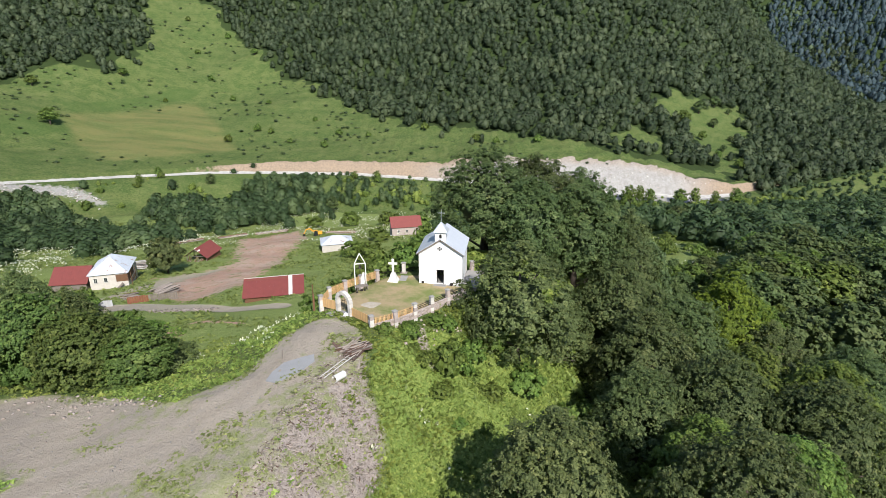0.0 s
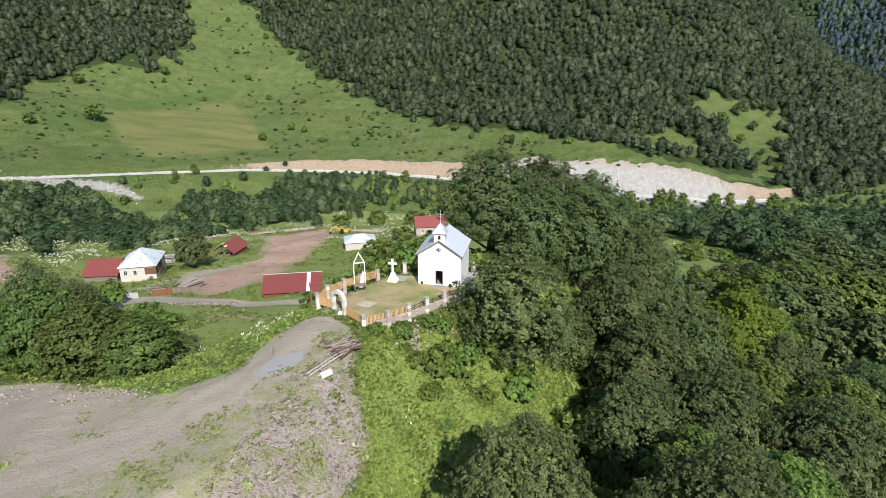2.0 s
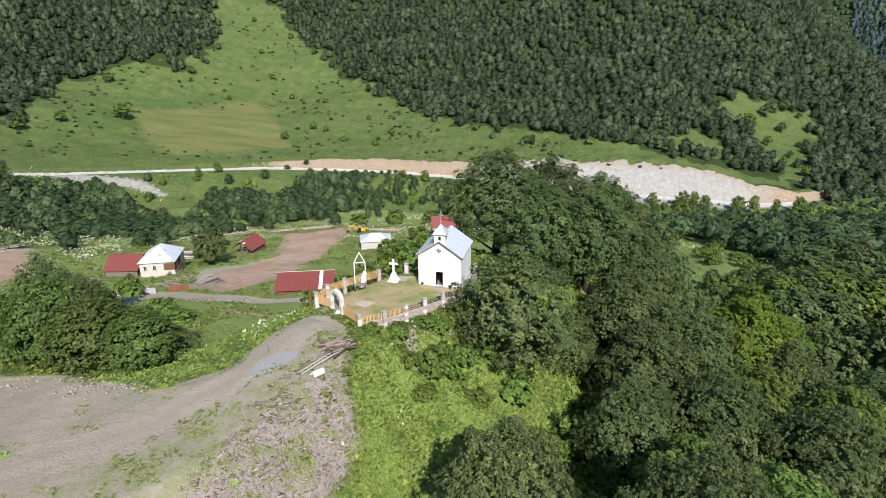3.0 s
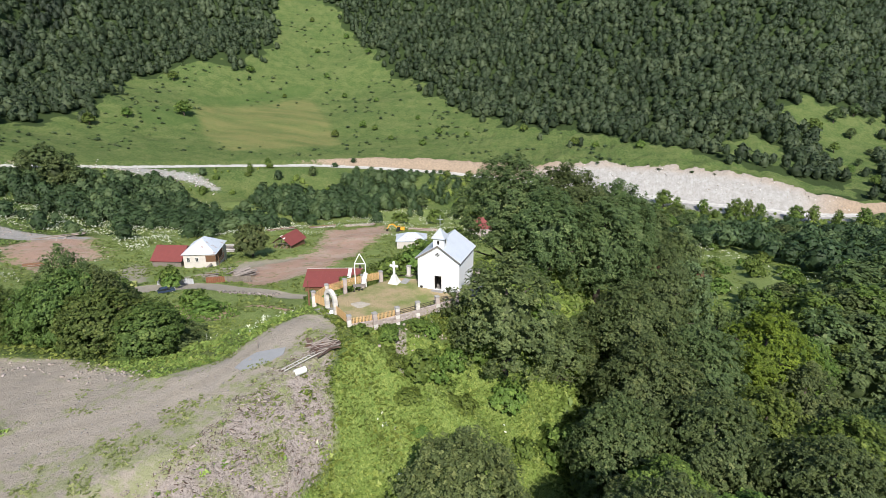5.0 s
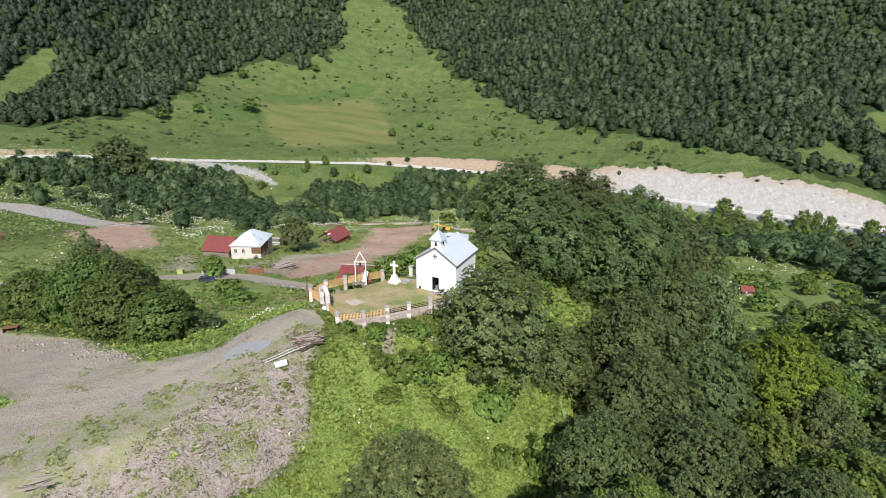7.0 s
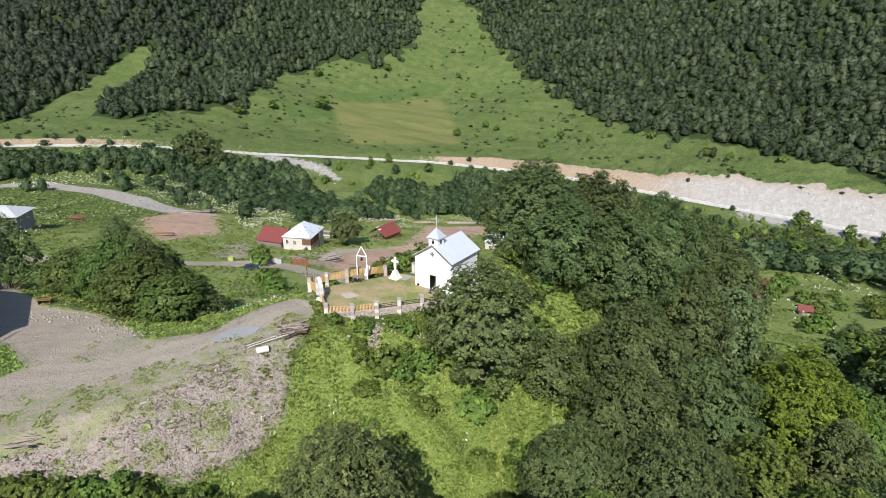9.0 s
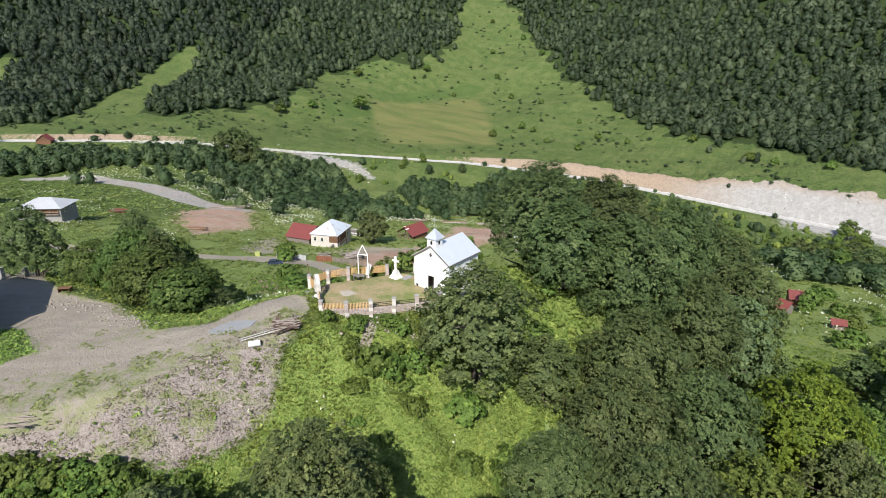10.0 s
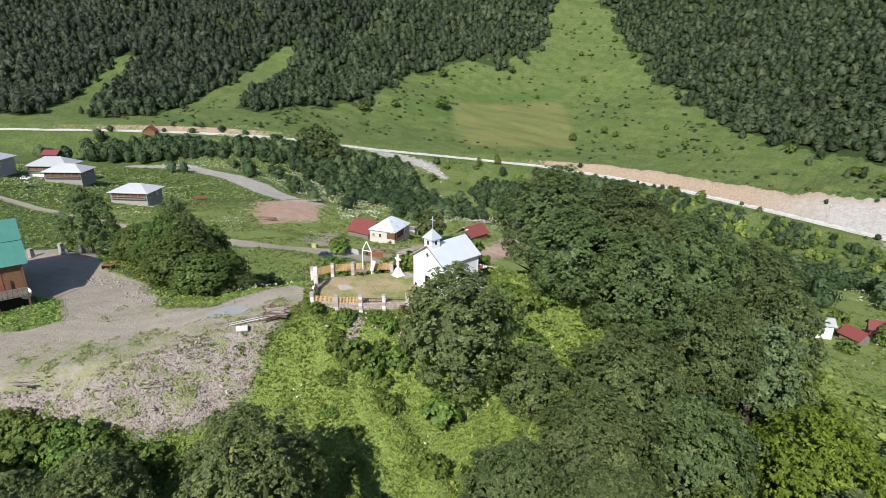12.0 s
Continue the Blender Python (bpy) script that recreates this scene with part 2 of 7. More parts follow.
GREY_WOOD = plain("weathered_wood", (0.25, 0.215, 0.18), (0.16, 0.135, 0.115), 1.5, 0.85, 0.2, 0, 0.3, 25)
BROWN_WOOD = plain("brown_wood", (0.20, 0.105, 0.055), (0.12, 0.065, 0.04), 1.5, 0.75, 0.25, 0, 0.2, 25)
IRON = plain("dark_iron", (0.035, 0.033, 0.032), (0.06, 0.045, 0.035), 4, 0.55, 0.4, 0.6, 0.1, 30)
WHITE_PAINT = plain("white_paint", (0.80, 0.79, 0.75), (0.72, 0.70, 0.64), 2, 0.6, 0.35, 0, 0.05, 20)
# near-black; on the belfry and lodge plates it stands for shade
DARK = plain("shade_and_line_dark", (0.025, 0.022, 0.02), (0.015, 0.014, 0.013), 2, 0.9, 0.1)
BARK = plain("bark", (0.13, 0.105, 0.085), (0.075, 0.06, 0.05), 3, 0.95, 0.1, 0, 0.6, 14)
YELLOW = plain("yellow_paint", (0.70, 0.36, 0.03), (0.6, 0.3, 0.03), 2, 0.5, 0.4, 0, 0.05, 20)
RUBBER = plain("black_rubber", (0.02, 0.02, 0.02), (0.03, 0.028, 0.026), 4, 0.85, 0.2)
BLUE_CAR = plain("dark_blue_paint", (0.03, 0.045, 0.08), (0.035, 0.05, 0.085), 2, 0.25, 0.6)
WHITE_CAR = plain("white_car_paint", (0.75, 0.75, 0.75), (0.7, 0.7, 0.7), 2, 0.25, 0.6)
GLASSY = plain("dark_window_glass", (0.02, 0.025, 0.03), (0.03, 0.035, 0.04), 2, 0.08, 0.7)
LEAF_BEECH = foliage("beech_leaves", (0.044, 0.068, 0.024), (0.138, 0.188, 0.066), (0.185, 0.200, 0.075), 0.3, 1.0, 0.3)
LEAF_ELM = foliage("elm_leaves", (0.052, 0.078, 0.028), (0.172, 0.220, 0.078), (0.215, 0.240, 0.085), 0.3, 1.0, 0.3)
LEAF_BUSH = foliage("bush_leaves", (0.060, 0.102, 0.021), (0.178, 0.260, 0.054), (0.215, 0.262, 0.060), 0.3, 1.0, 0.3)
LEAF_WALNUT = foliage("walnut_leaves", (0.042, 0.074, 0.018), (0.142, 0.212, 0.052), (0.180, 0.215, 0.060), 0.3, 1.0, 0.3)
LEAF_LIME = foliage("lime_leaves", (0.085, 0.150, 0.016), (0.185, 0.265, 0.032), (0.22, 0.29, 0.035), 0.3, 1.0, 0.3)
LEAF_FAR = foliage("wood_leaves", (0.030, 0.051, 0.023), (0.055, 0.085, 0.039), (0.082, 0.107, 0.053), 0.2, 0.85, 0.35)
LEAF_DARK = foliage("dark_wood_leaves", (0.022, 0.037, 0.020), (0.041, 0.061, 0.032), (0.056, 0.073, 0.040), 0.2, 0.85, 0.35)
LEAF_ALDER = foliage("alder_leaves", (0.022, 0.040, 0.016), (0.068, 0.104, 0.040), (0.096, 0.122, 0.050), 0.2, 0.9, 0.3)
# far leaf colour with the blue of distant haze mixed in
LEAF_HAZED = foliage("hazed_leaves", (0.024, 0.044, 0.052), (0.044, 0.070, 0.078), (0.052, 0.078, 0.080), 0.15, 0.7, 0.5)
LEAF_GREY = foliage("willow_leaves", (0.068, 0.104, 0.041), (0.188, 0.237, 0.106), (0.175, 0.213, 0.088))
MEADOW_HERB = foliage("meadow_herb_leaves", (0.085, 0.135, 0.032), (0.215, 0.292, 0.078), (0.265, 0.305, 0.10), 0.3, 0.6)
NETTLE = foliage("nettle_leaves", (0.072, 0.122, 0.024), (0.172, 0.242, 0.050), (0.215, 0.255, 0.056), 0.34, 0.9)
WEED = foliage("dusty_weed_leaves", (0.135, 0.170, 0.055), (0.250, 0.300, 0.105), (0.290, 0.300, 0.130), 0.25, 0.8)
HERB = foliage("herb_leaves", (0.110, 0.178, 0.036), (0.250, 0.335, 0.082), (0.320, 0.365, 0.095), 0.38, 0.8)
BLOOM = foliage("white_umbels", (0.42, 0.47, 0.32), (0.72, 0.73, 0.60), (0.75, 0.72, 0.5), 0.2, 0.3)

# ---- building helpers ----
class Geo:
    """Vertices and faces of one part, in its thing's own frame."""

    def __init__(self):
        self.v, self.f = [], []

    def put(self, vs, fs):
        n = len(self.v)
        self.v += [tuple(p) for p in vs]
        self.f += [tuple(i + n for i in f) for f in fs]
        return self

    def box(self, x0, x1, y0, y1, z0, z1, m=None):
        vs = [Vector((x, y, z)) for z in (z0, z1) for x, y in ((x0, y0), (x1, y0), (x1, y1), (x0, y1))]
        if m is not None:
            vs = [m @ p for p in vs]
        return self.put(vs, [(3, 2, 1, 0), (4, 5, 6, 7), (0, 1, 5, 4), (1, 2, 6, 5), (2, 3, 7, 6), (3, 0, 4, 7)])

    def prism(self, outline, depth, m=None):
        """An outline in x, z pulled along y from 0 to depth."""
        n = len(outline)
        vs = [Vector((x, y, z)) for y in (0, depth) for x, z in outline]
        if m is not None:
            vs = [m @ p for p in vs]
        return self.put(vs, [tuple(range(n)), tuple(range(2 * n - 1, n - 1, -1))] + [(i, i + n, (i + 1) % n + n, (i + 1) % n) for i in range(n)])

    def beam(self, a, b, w, h=None):
        a, b = Vector(a), Vector(b)
        h = h or w
        q = (b - a).to_track_quat("Y", "Z").to_matrix().to_4x4()
        return self.box(-w / 2, w / 2, 0, (b - a).length, -h / 2, h / 2, Matrix.Translation(a) @ q)

    def tube(self, pts, radii, sides=8, cap=True):
        rings = []
        vs, fs = [], []
        pts = [Vector(p) for p in pts]
        for i, p in enumerate(pts):
            d = (pts[min(i + 1, len(pts) - 1)] - pts[max(i - 1, 0)]).normalized()
            q = d.to_track_quat("Z", "X")
            for k in range(sides):
                a = 2 * math.pi * k / sides
                vs.append(p + q @ Vector((math.cos(a) * radii[i], math.sin(a) * radii[i], 0)))
        for i in range(len(pts) - 1):
            for k in range(sides):
                k2 = (k + 1) % sides
                fs.append((i * sides + k, i * sides + k2, (i + 1) * sides + k2, (i + 1) * sides + k))
        if cap:
            fs.append(tuple(range(sides - 1, -1, -1)))
            fs.append(tuple(range((len(pts) - 1) * sides, len(pts) * sides)))
        return self.put(vs, fs)

    def slab(self, quad, thick):
        """A sheet on four (or three) corners, thickened downwards along its normal."""
        q = [Vector(p) for p in quad]
        n = (q[1] - q[0]).cross(q[-1] - q[0]).normalized() * thick
        k = len(q)
        return self.put(q + [p - n for p in q], [tuple(range(k)), tuple(range(2 * k - 1, k - 1, -1))] + [(i, i + k, (i + 1) % k + k, (i + 1) % k) for i in range(k)])


def raw_mesh(name, V, F, mats, smooth_shade=False, tone=None):
    """A mesh from arrays: V (n, 3), F (m, 3 or 4)."""
    me = bpy.data.meshes.new(name)
    V, F = np.asarray(V, np.float32), np.asarray(F, np.int32)
    me.vertices.add(len(V))
    me.vertices.foreach_set("co", V.ravel())
    k = F.shape[1]
    me.loops.add(F.size)
    me.loops.foreach_set("vertex_index", F.ravel())
    me.polygons.add(len(F))
    me.polygons.foreach_set("loop_start", np.arange(0, F.size, k, dtype=np.int32))
    if smooth_shade:
        me.polygons.foreach_set("use_smooth", np.ones(len(F), bool))
    for m in mats:
        me.materials.append(m)
    if tone is not None:
        a = me.attributes.new("tone", "FLOAT", "POINT")
        a.data.foreach_set("value", np.asarray(tone, np.float32))
    me.update(calc_edges=True)
    return me


def geo_mesh(name, geo, mat, bevel=0.0, smooth_shade=False):
    me = bpy.data.meshes.new(name)
    me.from_pydata(geo.v, [], geo.f)
    me.materials.append(mat)
    bm = bmesh.new()
    bm.from_mesh(me)
    bmesh.ops.recalc_face_normals(bm, faces=bm.faces)
    if bevel:
        bmesh.ops.bevel(bm, geom=list(bm.edges), offset=bevel, segments=1, affect="EDGES")
    bm.to_mesh(me)
    bm.free()
    if smooth_shade:
        me.polygons.foreach_set("use_smooth", [True] * len(me.polygons))
    return me


def part(name, geo, mat, parent, label="", bevel=0.0, smooth_shade=False):
    me = geo if isinstance(geo, bpy.types.Mesh) else geo_mesh(name, geo, mat, bevel, smooth_shade)
    ob = new(name, me)
    ob.parent = parent
    return tagged(ob, label)


def thing(name, m, label, category, group="", kind=""):
    ob = new(name)
    ob.empty_display_size = 0.3
    ob.matrix_world = m
    return tagged(ob, label, category, group, kind)


def single(name, geo, mat, m, label, category, group="", bevel=0.0, kind=""):
    ob = new(name, geo if isinstance(geo, bpy.types.Mesh) else geo_mesh(name, geo, mat, bevel))
    ob.matrix_world = m
    return tagged(ob, label, category, group, kind)


def gz(x, y):
    return float(ground(np.array([x]), np.array([y]))[0])

# terrain begins
def smooth(a, b, v):
    u = np.clip((v - a) / (b - a), 0, 1)
    return u * u * (3 - 2 * u)


def nearest(px, py, line):
    """Distance to a polyline of (x, y, ...) rows, the rows' further values there, and the side (+1: left of its run)."""
    line = np.array(line, float)
    best = np.full(px.shape, 1e9)
    side = np.zeros(px.shape)
    vals = [np.zeros(px.shape) for _ in range(line.shape[1] - 2)]
    for a, b in zip(line[:-1], line[1:]):
        dx, dy = b[0] - a[0], b[1] - a[1]
        u = np.clip(((px - a[0]) * dx + (py - a[1]) * dy) / (dx * dx + dy * dy), 0, 1)
        qx, qy = px - a[0] - u * dx, py - a[1] - u * dy
        d = np.hypot(qx, qy)
        m = d < best
        best = np.where(m, d, best)
        side = np.where(m, np.sign(dx * qy - dy * qx), side)
        for i in range(len(vals)):
            vals[i] = np.where(m, a[2 + i] + u * (b[2 + i] - a[2 + i]), vals[i])
    return best, side, vals


def soft_max(a, b, k):
    h = np.clip(0.5 + 0.5 * (a - b) / k, 0, 1)
    return b + (a - b) * h + k * h * (1 - h)


def waves(x, y, s, seed=0):
    """Cheap smooth unevenness, about -1 to 1, in lumps s metres across."""
    k = 2 * np.pi / s
    v = 0
    for i, (a, f) in enumerate(((0.3, 0.55), (1.7, 0.8), (2.6, 1.0), (4.1, 1.35), (5.3, 1.8))):
        a += seed * 1.3
        v = v + np.sin(k * f * (x * np.cos(a) + y * np.sin(a)) + 2.1 * i + seed * 3.7 + 1.3 * np.sin(k * 0.4 * f * (y * np.cos(a) - x * np.sin(a)) + i))
    return v / 3.2


# crest of the chapel's hill: x, y, height, half width of its flat top
RIDGE = [(-95, 12, -8.5, 18), (-62, 32, -6.8, 20), (-45, 36, -5.8, 16), (-30, 38, -4.4, 11), (-20.5, 42, -3.0, 6), (-14.8, 49, -1.6, 2.6), (-12, 56, -0.6, 3.0), (-8, 63, -0.75, 5.0), (-1.5, 71.5, -1.12, 6.0), (6, 83, -2.2, 5), (15, 96, -5, 5), (26, 116, -13, 5), (38, 142, -27, 4)]
# the valley road: x, y, height, height of the bank cut above it
ROAD = [(-900, -180, -26, 2), (-620, 20, -30, 2), (-455, 138, -32, 2), (-393, 189, -32, 2.5), (-345, 224, -32.5, 3), (-297, 258, -34.5, 2.5), (-252, 310, -44, 1.5), (-205, 358, -51, 1.5), (-157, 384, -54, 2.5), (-116, 391, -55.5, 5), (-63, 393, -57, 7), (-15, 388, -59, 8), (35, 380, -61, 14), (82, 373, -63, 17), (128, 366, -64.5, 17), (165, 364, -66, 11), (200, 372, -66, 4), (260, 400, -64, 1.5), (360, 450, -58, 1), (600, 560, -45, 1)]


def ground(x, y):
    x, y = np.asarray(x, float), np.asarray(y, float)
    # the village's slope down to the river, and the bank up to the road
    plain = -43.5 + 0.03 * (x + 108) - 0.2 * (y - 177)
    plain = plain - 0.14 * np.maximum(x + 8, 0) * smooth(150, 40, y) * smooth(200, 60, x)
    plain = plain - 3.2 * np.exp(-(((x + 106) / 48) ** 2 + ((y - 170) / 44) ** 2))
    plain = plain + 0.8 * waves(x, y, 38, 1) * smooth(60, 120, y)
    d, side, (rz, cut) = nearest(x, y, ROAD)
    s = d * side                       # beyond the road: positive
    near = soft_max(plain, rz - 15, 6)
    w = smooth(-46, -4, s)
    low = near * (1 - w) + (rz - 0.4) * w
    # the far mountainside
    up = np.maximum(s - 4, 0)
    cut = cut * (1 + (0.12 * waves(x, y, 46, 4) + 0.09 * waves(x, y, 15, 1) + 0.06 * waves(x, y, 6, 3)) * smooth(-200, -80, x))
    bank = np.minimum(up * 1.15, cut) * smooth(0, 2.5, up)
    t = np.maximum(up - cut / 1.15, 0)
    gx = 0.5 + 0.5 * np.tanh((x + 20) / 130)      # steeper to the east
    rise = t * (0.09 + 0.08 * gx) + 44 * (np.maximum(np.minimum(t, 600) - 60, 0) / 200) ** 1.6 * (1 + 0.5 * gx) + 0.6 * np.maximum(t - 600, 0)
    lumps = waves(x, y, 190, 3) * np.minimum(t * 0.04, 10) + waves(x, y, 55, 2) * np.minimum(t * 0.02, 1.0)
    rise = rise * (1 - 0.9 * smooth(265, 560, x - 0.1 * (y - 640)))    # the spur ends in the east
    far = rz + bank + rise + lumps
    beyond = 0.6 * x + 0.8 * y - 1000
    far = np.maximum(far, -60 + 0.55 * beyond + 25 * waves(x, y, 420, 5) * smooth(0, 300, beyond))
    z = np.where(s > 4, far, low)
    # the chapel's hill
    d, side, (hz, hw) = nearest(x, y, RIDGE)
    steep = (side < 0) * smooth(56.5, 59, y) * smooth(80, 72, y)
    out = np.maximum(d - hw + 1.35 * steep, 0)
    slope = np.where(side > 0, 0.34 + 0.28 * smooth(54, 74, y), 0.98)
    fall = slope * (np.sqrt(out * out + 0.8) - 0.9)
    hill = hz - fall - 0.75 * steep * smooth(0, 0.6, out) + 0.35 * waves(x, y, 9, 4) * smooth(1, 8, out)
    z = soft_max(hill, z, 2.5)
    # behind the camera the land climbs again
    z = z + 0.25 * np.maximum(-30 - y, 0) * smooth(-30, -120, y)
    return z
# terrain ends


# ---- the land ----
def axis(stops):
    out = [stops[0][0]]
    for (a, step), (b, _) in zip(stops[:-1], stops[1:]):
        n = max(1, round((b - a) / step))
        out += list(a + (b - a) * (np.arange(1, n + 1)) / n)
    return np.array(out)


def inside(px, py, poly):
    """Signed distance to a closed outline, positive inside."""
    d, _, _ = nearest(px, py, list(poly) + [poly[0]])
    hit = np.zeros(px.shape, bool)
    for (x0, y0), (x1, y1) in zip(poly, poly[1:] + poly[:1]):
        if y0 != y1:
            hit ^= ((y0 > py) != (y1 > py)) & (px < (x1 - x0) * (py - y0) / (y1 - y0) + x0)
    return np.where(hit, d, -d)


def band(px, py, line, soft):
    d, _, (w,) = nearest(px, py, line)
    return np.clip(0.5 + (w - d) / (2 * soft), 0, 1)


LOT = [(-120, 0, 16), (-75, 20, 15), (-52, 30, 12), (-36, 37, 9), (-26, 41, 7), (-19.5, 47, 4.5), (-15.5, 55, 2.4), (-13.5, 60, 1.5)]
GRAVEL = [(-12.5, 60.5), (-16, 60), (-18.2, 57.3), (-19.9, 52.9), (-22, 50), (-26.7, 47.8), (-34, 50.3), (-42, 52), (-53.5, 51), (-62, 53), (-76, 57), (-84, 44), (-64, 40), (-56, 37.5), (-45, 41), (-36.5, 38.5), (-37, 34.5), (-42, 31), (-60, 24), (-90, 10), (-85, 2), (-50, 14), (-33, 22), (-24, 27.5), (-19, 32), (-15.5, 36), (-14.5, 40), (-13, 45), (-10.2, 50), (-8.6, 55.2), (-9.3, 57.8), (-11, 59.5)]
DEBRIS = [(-26, 25), (-21, 31), (-17.5, 35), (-15.8, 40), (-15, 45), (-13, 51), (-10, 56), (-8.7, 55.5), (-7.8, 50.5), (-5.9, 47.3), (-5.9, 43.7), (-6.9, 39.7), (-9.5, 36), (-14.2, 32.4), (-18, 28.8), (-22.5, 26)]
YARD = [(-15, 63.5), (-12, 61.5), (-8.2, 58.4), (-3.4, 62), (3, 69), (4, 76), (-9, 74), (-14.5, 67.5)]
MOWN = [(-306, 470), (-268, 515), (-232, 550), (-190, 490), (-158, 436), (-225, 388), (-262, 412), (-285, 440)]
PLOT = [(-328, 417), (-309, 458), (-281, 440), (-304, 402)]
PLOT_B = [(-318, 486), (-262, 562), (-234, 574), (-236, 556), (-272, 522), (-304, 478)]
MEADOW = [(-420, 190), (-415, 255), (-372, 285), (-352, 340), (-338, 380), (-345, 410), (-385, 475), (-362, 525), (-310, 560), (-303, 610), (-334, 700), (-372, 800), (-400, 900), (-330, 900), (-311, 772), (-254, 707), (-177, 623), (-118, 565), (-76, 526), (-35, 487), (20, 450), (80, 425), (150, 395), (210, 400), (150, 368), (0, 392), (-120, 396), (-205, 362), (-300, 258), (-430, 165)]
GLADE = [(186, 522), (215, 548), (240, 540), (285, 566), (262, 500), (222, 430), (212, 402), (196, 402), (200, 440), (212, 480)]
GLADE_C = [(128, 452), (160, 470), (178, 452), (172, 425), (150, 408), (120, 425)]
GLADE_B = [(-30, 478), (20, 470), (70, 440), (110, 420), (60, 418), (0, 440)]
STRIP = [(-390, 240, 30), (-432, 305, 20), (-464, 365, 17), (-484, 410, 9)]
STRIP_B = [(-455, 178, 18), (-532, 234, 13), (-568, 280, 9)]
DIRT = [(-71.3, 143.1), (-59.0, 158.1), (-62.5, 215.4), (-66.0, 262.1), (-77.0, 286.0), (-96.1, 255.2), (-77.8, 198.9), (-96.1, 178.4), (-86.8, 156.2)]
DIRT_B = [(-172, 153), (-196, 172), (-206, 200), (-187, 203), (-166, 186), (-150, 172), (-146, 140)]
LANE = [(-40.1, 128.3, 2.4), (-71.1, 134.5, 4.4), (-91.0, 135.0, 6.5), (-100.5, 127.5, 6.0), (-107.0, 115.0, 5.5), (-118.8, 102.7, 4.8), (-150.1, 88.0, 2.6), (-182.0, 77.5, 2.4), (-215.0, 72.0, 2.4)]
SPOIL = [(-331, 171, 5), (-311, 194, 6), (-268, 203, 7), (-240, 199, 8), (-214, 194, 8), (-185, 200, 4)]
SCREE = [(-268, 296, 4), (-238, 310, 8), (-214, 322, 8), (-198, 322, 5)]
GARDEN = [(-80, 108), (-65, 119), (-53, 106), (-64, 95)]
SWARD = [(-76, 122), (-60, 92), (-36, 72), (-18, 62), (-14, 68), (-12, 78), (-22, 100), (-30, 128), (-50, 138)]
SLOPE_PATH = [(-1, 60), (4, 60), (8, 64), (14, 60), (15, 52), (12, 44), (8, 44), (8, 52), (3, 55)]


def wooded(px, py):
    """Positive under closed forest, in metres from its edge."""
    d, side, _ = nearest(px, py, ROAD)
    w = np.where(side > 0, d - 12, -20)
    w = np.where((px > 212) & ((side > 0) | (d < 6)), d + 8, w)
    for open_land in (MEADOW, GLADE, GLADE_B, GLADE_C):
        w = np.minimum(w, -inside(px, py, open_land) + 7 * waves(px, py, 34, 7) + 5 * waves(px, py, 15, 3))
    for line in (STRIP, STRIP_B):
        e, _, (hw,) = nearest(px, py, line)
        w = np.minimum(w, e - hw)
    w = np.where(px < -330, np.minimum(w, d - 34 + 6 * waves(px, py, 40, 7)), w)
    return w


gx = axis([(-1000, 26), (-620, 10), (-490, 3.6), (-110, 1.8), (-66, 0.75), (26, 1.2), (60, 3), (240, 5), (420, 14), (900, 40), (1900, 40)])
gy = axis([(-260, 20), (-20, 4), (16, 0.65), (84, 1.6), (130, 2.6), (340, 2.2), (412, 5), (620, 8), (900, 25), (2100, 40)])
PX, PY = np.meshgrid(gx, gy)
PZ = ground(PX, PY)
road_d, road_side, (_, road_cut) = nearest(PX, PY, ROAD)
out = road_d * road_side
gravel = np.clip(0.5 + inside(PX, PY, GRAVEL) / 3.2, 0, 1)
debris = np.clip(0.5 + inside(PX, PY, DEBRIS) / 5, 0, 1)
debris = np.maximum(debris, band(PX, PY, [(-2.8, 61.0, 0.7), (-2.0, 58.5, 0.6), (-1.2, 56, 0.4)], 0.6))
lush = smooth(-1.5, 2, inside(PX, PY, [(-6, 60), (-8, 52), (-5.5, 44), (-9, 36), (-20, 26), (-10, 12), (14, 12), (26, 60), (16, 90), (8, 76), (3, 64)]))
sward = np.maximum(np.clip(0.5 + inside(PX, PY, SWARD) / 12, 0, 1), 0.85 * (out < -46) * smooth(-215, -165, PX) * smooth(60, 95, PY))
sward = np.maximum(sward, np.clip(0.5 + inside(PX, PY, SLOPE_PATH) / 4, 0, 1))
gravel = gravel * (inside(PX, PY, [(-54, 24), (-43.5, 37.5), (-42, 34.5), (-46, 29), (-48, 22)]) < 0)
yard = np.clip(0.5 + inside(PX, PY, YARD) / 1.5, 0, 1)
dirt = np.maximum(np.clip(0.5 + inside(PX, PY, DIRT) / 22, 0, 0.95), np.clip(0.5 + inside(PX, PY, DIRT_B) / 30, 0, 0.9))
dirt = np.maximum(dirt, np.maximum(0.9 * band(PX, PY, [(-55.5, 114.5, 1.2), (-44.5, 112.3, 1.0)], 1.2), np.clip(0.35 + inside(PX, PY, GARDEN) / 8, 0, 0.62)))
gravel = np.maximum(gravel, np.maximum(band(PX, PY, LANE, 1.4), np.maximum(0.85 * band(PX, PY, [(-112, 140, 6), (-124, 156, 5), (-130, 166, 3)], 5), 0.8 * band(PX, PY, [(-101, 150, 5), (-95, 164, 6), (-90, 182, 5), (-80, 192, 3)], 5))))
strip = np.clip(0.5 + np.maximum(inside(PX, PY, PLOT), inside(PX, PY, PLOT_B)) / 14, 0, 1)
rock_mask = np.where((out > 2) & (out < 6 + road_cut / 1.15), np.clip(road_cut / 3 - 0.35, 0, 1), 0)
rock_mask = np.maximum(rock_mask, np.maximum(0.78 * band(PX, PY, SPOIL, 3), 0.58 * band(PX, PY, SCREE, 5)))
